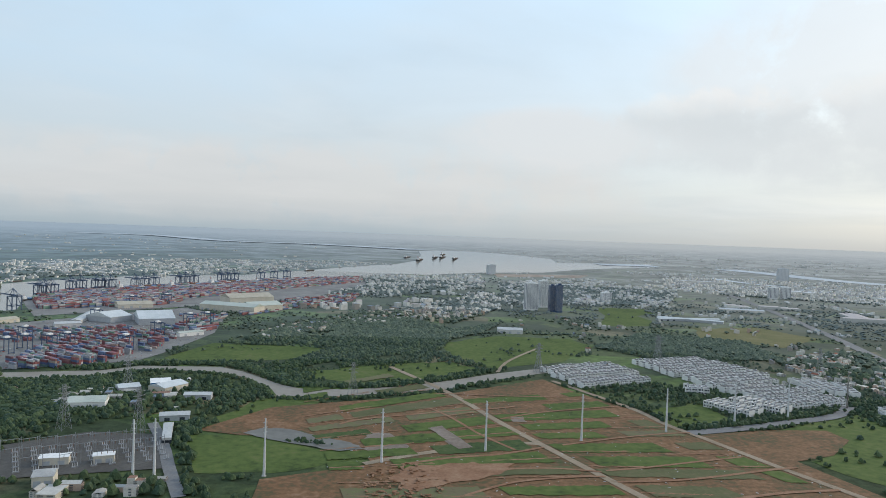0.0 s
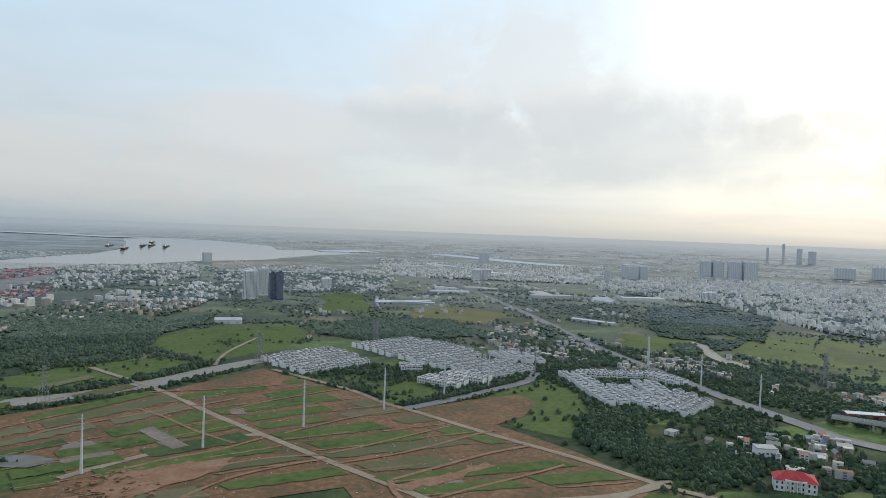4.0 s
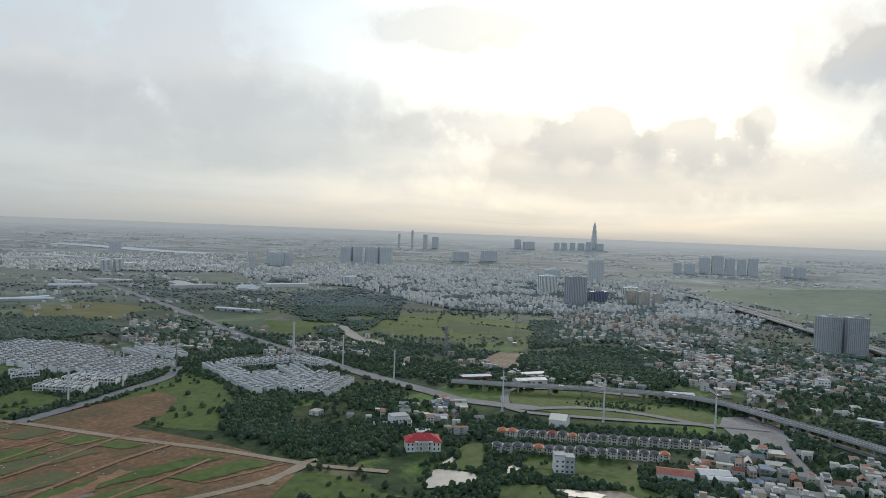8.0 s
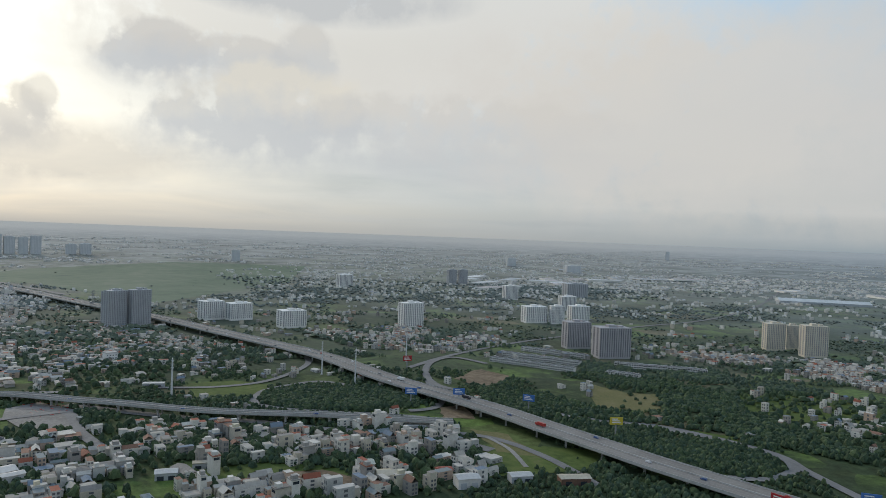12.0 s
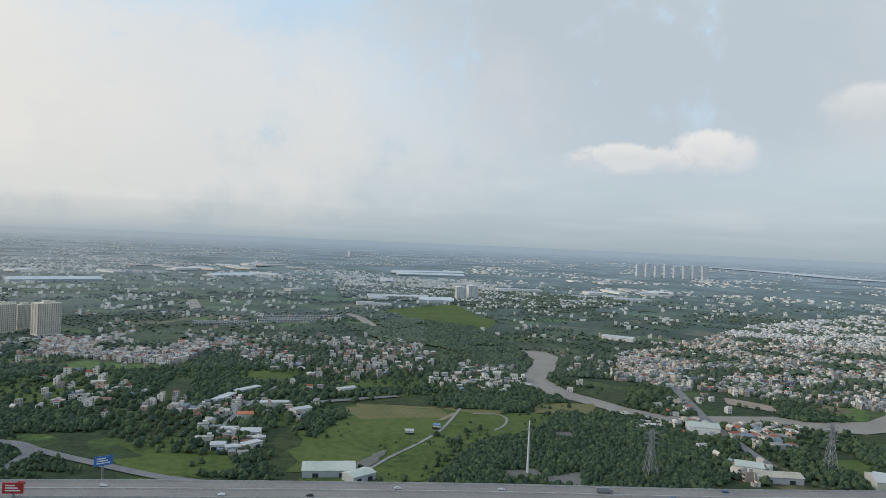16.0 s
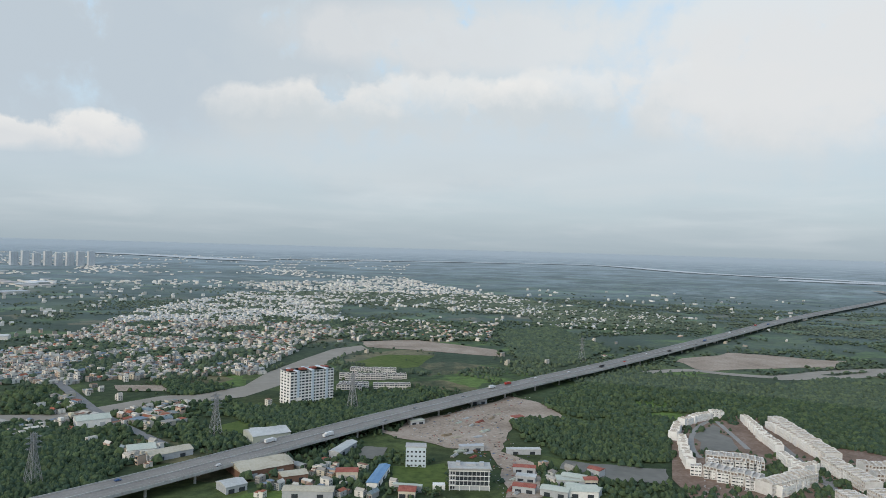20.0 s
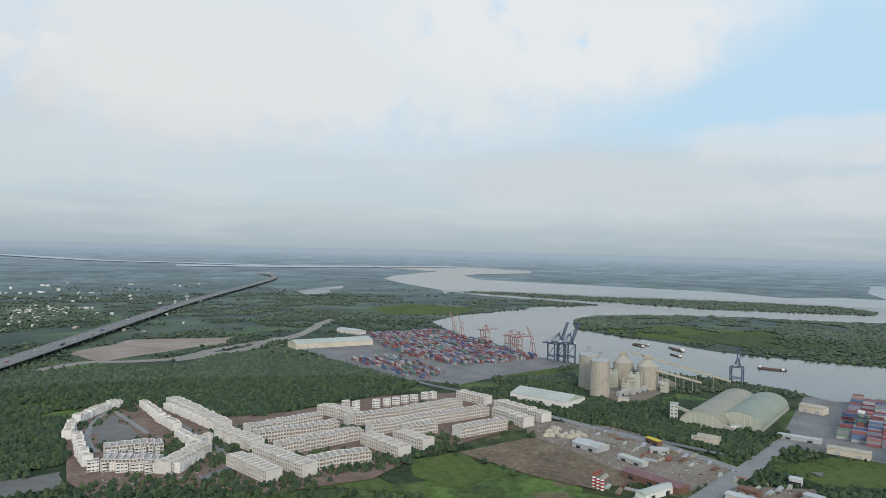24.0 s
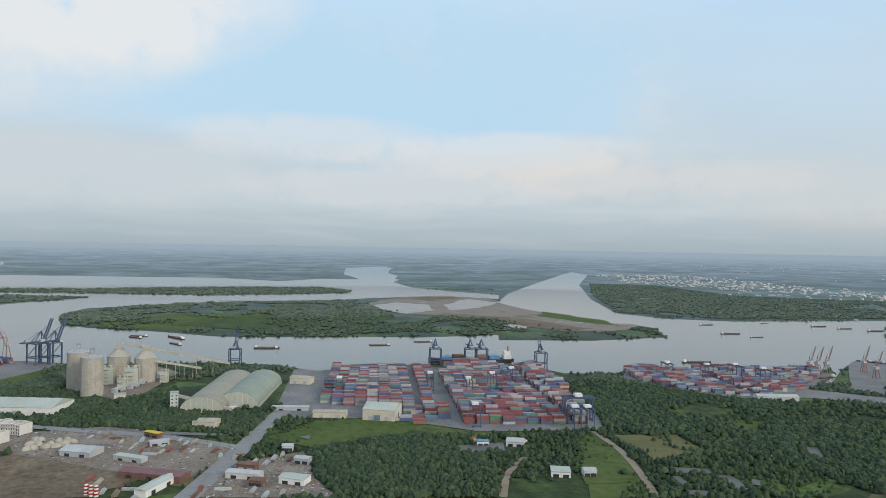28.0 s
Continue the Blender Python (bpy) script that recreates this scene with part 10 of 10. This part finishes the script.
# broad pale roofs of far works and stores
for b0, b1, r0, r1, chance in ((112, 150, 2300, 4600, 0.9), (150, 178, 1900, 4200, 0.7), (20, 52, 2000, 3300, 0.7), (80, 112, 2300, 3600, 0.5)):
    a, b = radians(b0), radians(b1)
    houses([(r0 * math.sin(a), r0 * math.cos(a)), (r1 * math.sin(a), r1 * math.cos(a)), (r1 * math.sin(b), r1 * math.cos(b)), (r0 * math.sin(b), r0 * math.cos(b))], 150, wide=(24, 46), deep=(50, 130), tall=(8, 13), turn=b0 + 60, chance=chance, green=False, clump=0.0016)
# scattered houses between the towns, by bearing
for b0, b1, r0, r1, chance in ((5, 40, 900, 2400, 0.05), (40, 75, 800, 2600, 0.06), (75, 110, 700, 2800, 0.10), (110, 150, 750, 3200, 0.08), (150, 200, 700, 3200, 0.05), (200, 235, 900, 3200, 0.02), (320, 352, 1900, 3400, 0.08)):
    a, b = radians(b0), radians(b1)
    houses([(r0 * math.sin(a), r0 * math.cos(a)), (r1 * math.sin(a), r1 * math.cos(a)), (r1 * math.sin((a + b) / 2) * 1.04, r1 * math.cos((a + b) / 2) * 1.04), (r1 * math.sin(b), r1 * math.cos(b)), (r0 * math.sin(b), r0 * math.cos(b))], 17, tall=(4, 12), turn=b0 % 45, chance=chance * 4.0, near=0, green=False)

# far hamlets, thinly spread to the edge of the plain
for b0, b1, chance in ((0, 55, 0.3), (55, 110, 0.4), (110, 160, 0.5), (160, 205, 0.28), (312, 350, 0.05)):
    a, m, b = radians(b0), radians((b0 + b1) / 2), radians(b1)
    houses([(2900 * math.sin(a), 2900 * math.cos(a)), (9000 * math.sin(a), 9000 * math.cos(a)), (9600 * math.sin(m), 9600 * math.cos(m)), (9000 * math.sin(b), 9000 * math.cos(b)), (2900 * math.sin(b), 2900 * math.cos(b)), (3050 * math.sin(m), 3050 * math.cos(m))], 30, wide=(5, 11), deep=(6, 13), tall=(4, 9), turn=b0, chance=chance * 2.0, green=False, clump=0.0021)
houses([(-3420, -2050), (-3560, -2160), (-3760, -2330), (-3900, -2260), (-3720, -2060), (-3560, -1960)], 26, wide=(6, 12), deep=(7, 14), tall=(4, 8), turn=30.0, chance=0.6, green=False, clump=0.0021)

# trees over the whole plain, in belts, gardens and thickets
for r0, r1, gap, tall, thin in ((420, 1100, 11, 8.0, 0.10), (1100, 2200, 14, 8.0, 0.05), (2200, 3000, 24, 8.0, 0.16)):
    for k in range(24):
        a, b = math.tau * k / 24, math.tau * (k + 1) / 24
        woods([(r * math.sin(c), r * math.cos(c)) for r, c in ((r0, a), (r1, a), (r1, b), (r0, b))], gap, tall, thin, True)

woods([(-2808, -753), (-2664, -408), (-2546, -82.8), (-2439, 209), (-2486, 670), (-2635, 720), (-2842, 637), (-2882, 246), (-2828, -205), (-2890, -585)], 12, 10, -0.9, over=True)
a, b = radians(212), radians(275)
woods([(1100 * math.sin(a), 1100 * math.cos(a)), (2600 * math.sin(a), 2600 * math.cos(a)), (2700 * math.sin(243.0 / 57.3), 2700 * math.cos(243.0 / 57.3)), (2600 * math.sin(b), 2600 * math.cos(b)), (1100 * math.sin(b), 1100 * math.cos(b))], 15, 8.5, -0.05, True)

every = np.concatenate(TREES)
far = np.hypot(every[:, 0], every[:, 1])
# trees towards the sun take the paler haze colours nearer in
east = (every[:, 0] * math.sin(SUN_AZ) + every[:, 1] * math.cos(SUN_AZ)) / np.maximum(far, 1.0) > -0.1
for name, r0, r1, side, shapes, leaf, grow in (("trees_near", 0, 700, None, CROWNS, LEAF, 1.0), ("trees_middle", 700, 950, None, CLUMPS, LEAF, 1.15), ("trees_beyond", 950, 1150, None, CLUMPS, THIN_HAZE_LEAF, 1.2), ("trees_east", 1150, 1550, True, TUFTS, HAZE_LEAF, 1.5), ("trees_far_east", 1550, 3300, True, TUFTS, DEEP_HAZE_LEAF, 1.7),
                                                   ("trees_west", 1150, 1700, False, TUFTS, THIN_HAZE_LEAF, 1.5), ("trees_further_west", 1700, 2100, False, TUFTS, HAZE_LEAF, 1.5), ("trees_far_west", 2100, 3600, False, TUFTS, HAZE_LEAF, 1.8)):
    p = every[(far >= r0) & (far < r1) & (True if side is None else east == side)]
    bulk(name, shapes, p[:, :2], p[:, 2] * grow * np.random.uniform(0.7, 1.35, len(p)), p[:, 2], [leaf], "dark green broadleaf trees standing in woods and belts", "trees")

# ---- single houses near by ----
def make_tube_house(storeys):
    """A narrow town house: body, balconies, roof slab with parapet, stair head and windows."""
    ob = new("town_house")
    tagged(ob, "narrow plastered town house with balconies and a flat roof", "house", "town houses near by")
    h = storeys * 3.4
    bm = bmesh.new()
    block(bm, -0.5, -0.5, 0, 0.5, 0.5, h)
    part("body", bm, HOUSE_WALL, ob)
    bm = bmesh.new()
    block(bm, -0.54, -0.53, h, 0.54, 0.53, h + 0.5)
    part("roof_slab", bm, HOUSE_ROOF, ob)
    bm = bmesh.new()
    block(bm, -0.3, -0.05, h + 0.5, 0.4, 0.35, h + 3.0)
    part("stair_head", bm, HOUSE_WALL, ob)
    for k in range(storeys):
        for y in (-0.5, 0.5) if k == storeys - 1 else (-0.5,):
            bm = bmesh.new()
            block(bm, -0.36, y - 0.012, k * 3.4 + 0.9, 0.36, y + 0.012, k * 3.4 + 2.7)
            part("window", bm, GLASS, ob)
        if k:
            bm = bmesh.new()
            block(bm, -0.5, -0.6, k * 3.4, 0.5, -0.5, k * 3.4 + 0.9)
            part("balcony", bm, HOUSE_WALL, ob)
    return ob


def make_low_house(kind):
    ob = new("low_house")
    tagged(ob, "low house with a sheet-metal roof" if kind else "low house with a tiled hipped roof", "house", "low houses near by")
    bm = bmesh.new()
    block(bm, -0.5, -0.5, 0, 0.5, 0.5, 3.8)
    part("body", bm, HOUSE_WALL, ob)
    bm = bmesh.new()
    (gable if kind else hip)(bm, 1.0, 1.0, 3.8, 2.0, 0.06)
    part("roof", bm, HOUSE_ROOF, ob)
    for x in (-0.25, 0.25):
        bm = bmesh.new()
        block(bm, x - 0.09, -0.515, 1.0, x + 0.09, -0.49, 2.6)
        part("window", bm, GLASS, ob)
    bm = bmesh.new()
    block(bm, -0.07, -0.515, 0, 0.07, -0.49, 2.3)
    part("door", bm, RUST, ob)
    return ob


TUBES = [make_tube_house(k) for k in (2, 3, 4)]
LOWS = [make_low_house(k) for k in (0, 1)]
near_town = np.concatenate(NEAR_TOWN)
np.random.shuffle(near_town)
near_town, rest = near_town[:140], near_town[140:]
TOWN.append(rest)
first = set()
for x, y, w, d, h, a in near_town:
    ob = LOWS[int(x) % 2] if h < 6.2 else TUBES[min(2, max(0, round(h / 3.4) - 2))]
    m = pose(x, y, 0.02, 0, 0, math.degrees(a))
    if ob.name in first:
        ob = copy_thing(ob, m)
    else:
        first.add(ob.name)
        ob.matrix_basis = m
    ob.scale = (w, d, 1.0)
for ob in TUBES + LOWS:
    if ob.name not in first:
        ob.matrix_basis = pose(*near_town[0][:2], 0)
        ob.scale = (6, 10, 1)

# ---- the town beyond ----
town = np.concatenate(TOWN)
reach = np.hypot(town[:, 0], town[:, 1])
# beyond 1.6 km the houses take the hazed wall and roof colours
for r0, r1, prefix, mats in ((0, 1150, "near_town_houses", [TOWN_WALL, TOWN_ROOF, PANES]), (1150, 1600, "town_houses", [TOWN_WALL, TOWN_ROOF]), (1600, 99999, "far_town_houses", [HAZE_PLASTER, HAZE_ROOF])):
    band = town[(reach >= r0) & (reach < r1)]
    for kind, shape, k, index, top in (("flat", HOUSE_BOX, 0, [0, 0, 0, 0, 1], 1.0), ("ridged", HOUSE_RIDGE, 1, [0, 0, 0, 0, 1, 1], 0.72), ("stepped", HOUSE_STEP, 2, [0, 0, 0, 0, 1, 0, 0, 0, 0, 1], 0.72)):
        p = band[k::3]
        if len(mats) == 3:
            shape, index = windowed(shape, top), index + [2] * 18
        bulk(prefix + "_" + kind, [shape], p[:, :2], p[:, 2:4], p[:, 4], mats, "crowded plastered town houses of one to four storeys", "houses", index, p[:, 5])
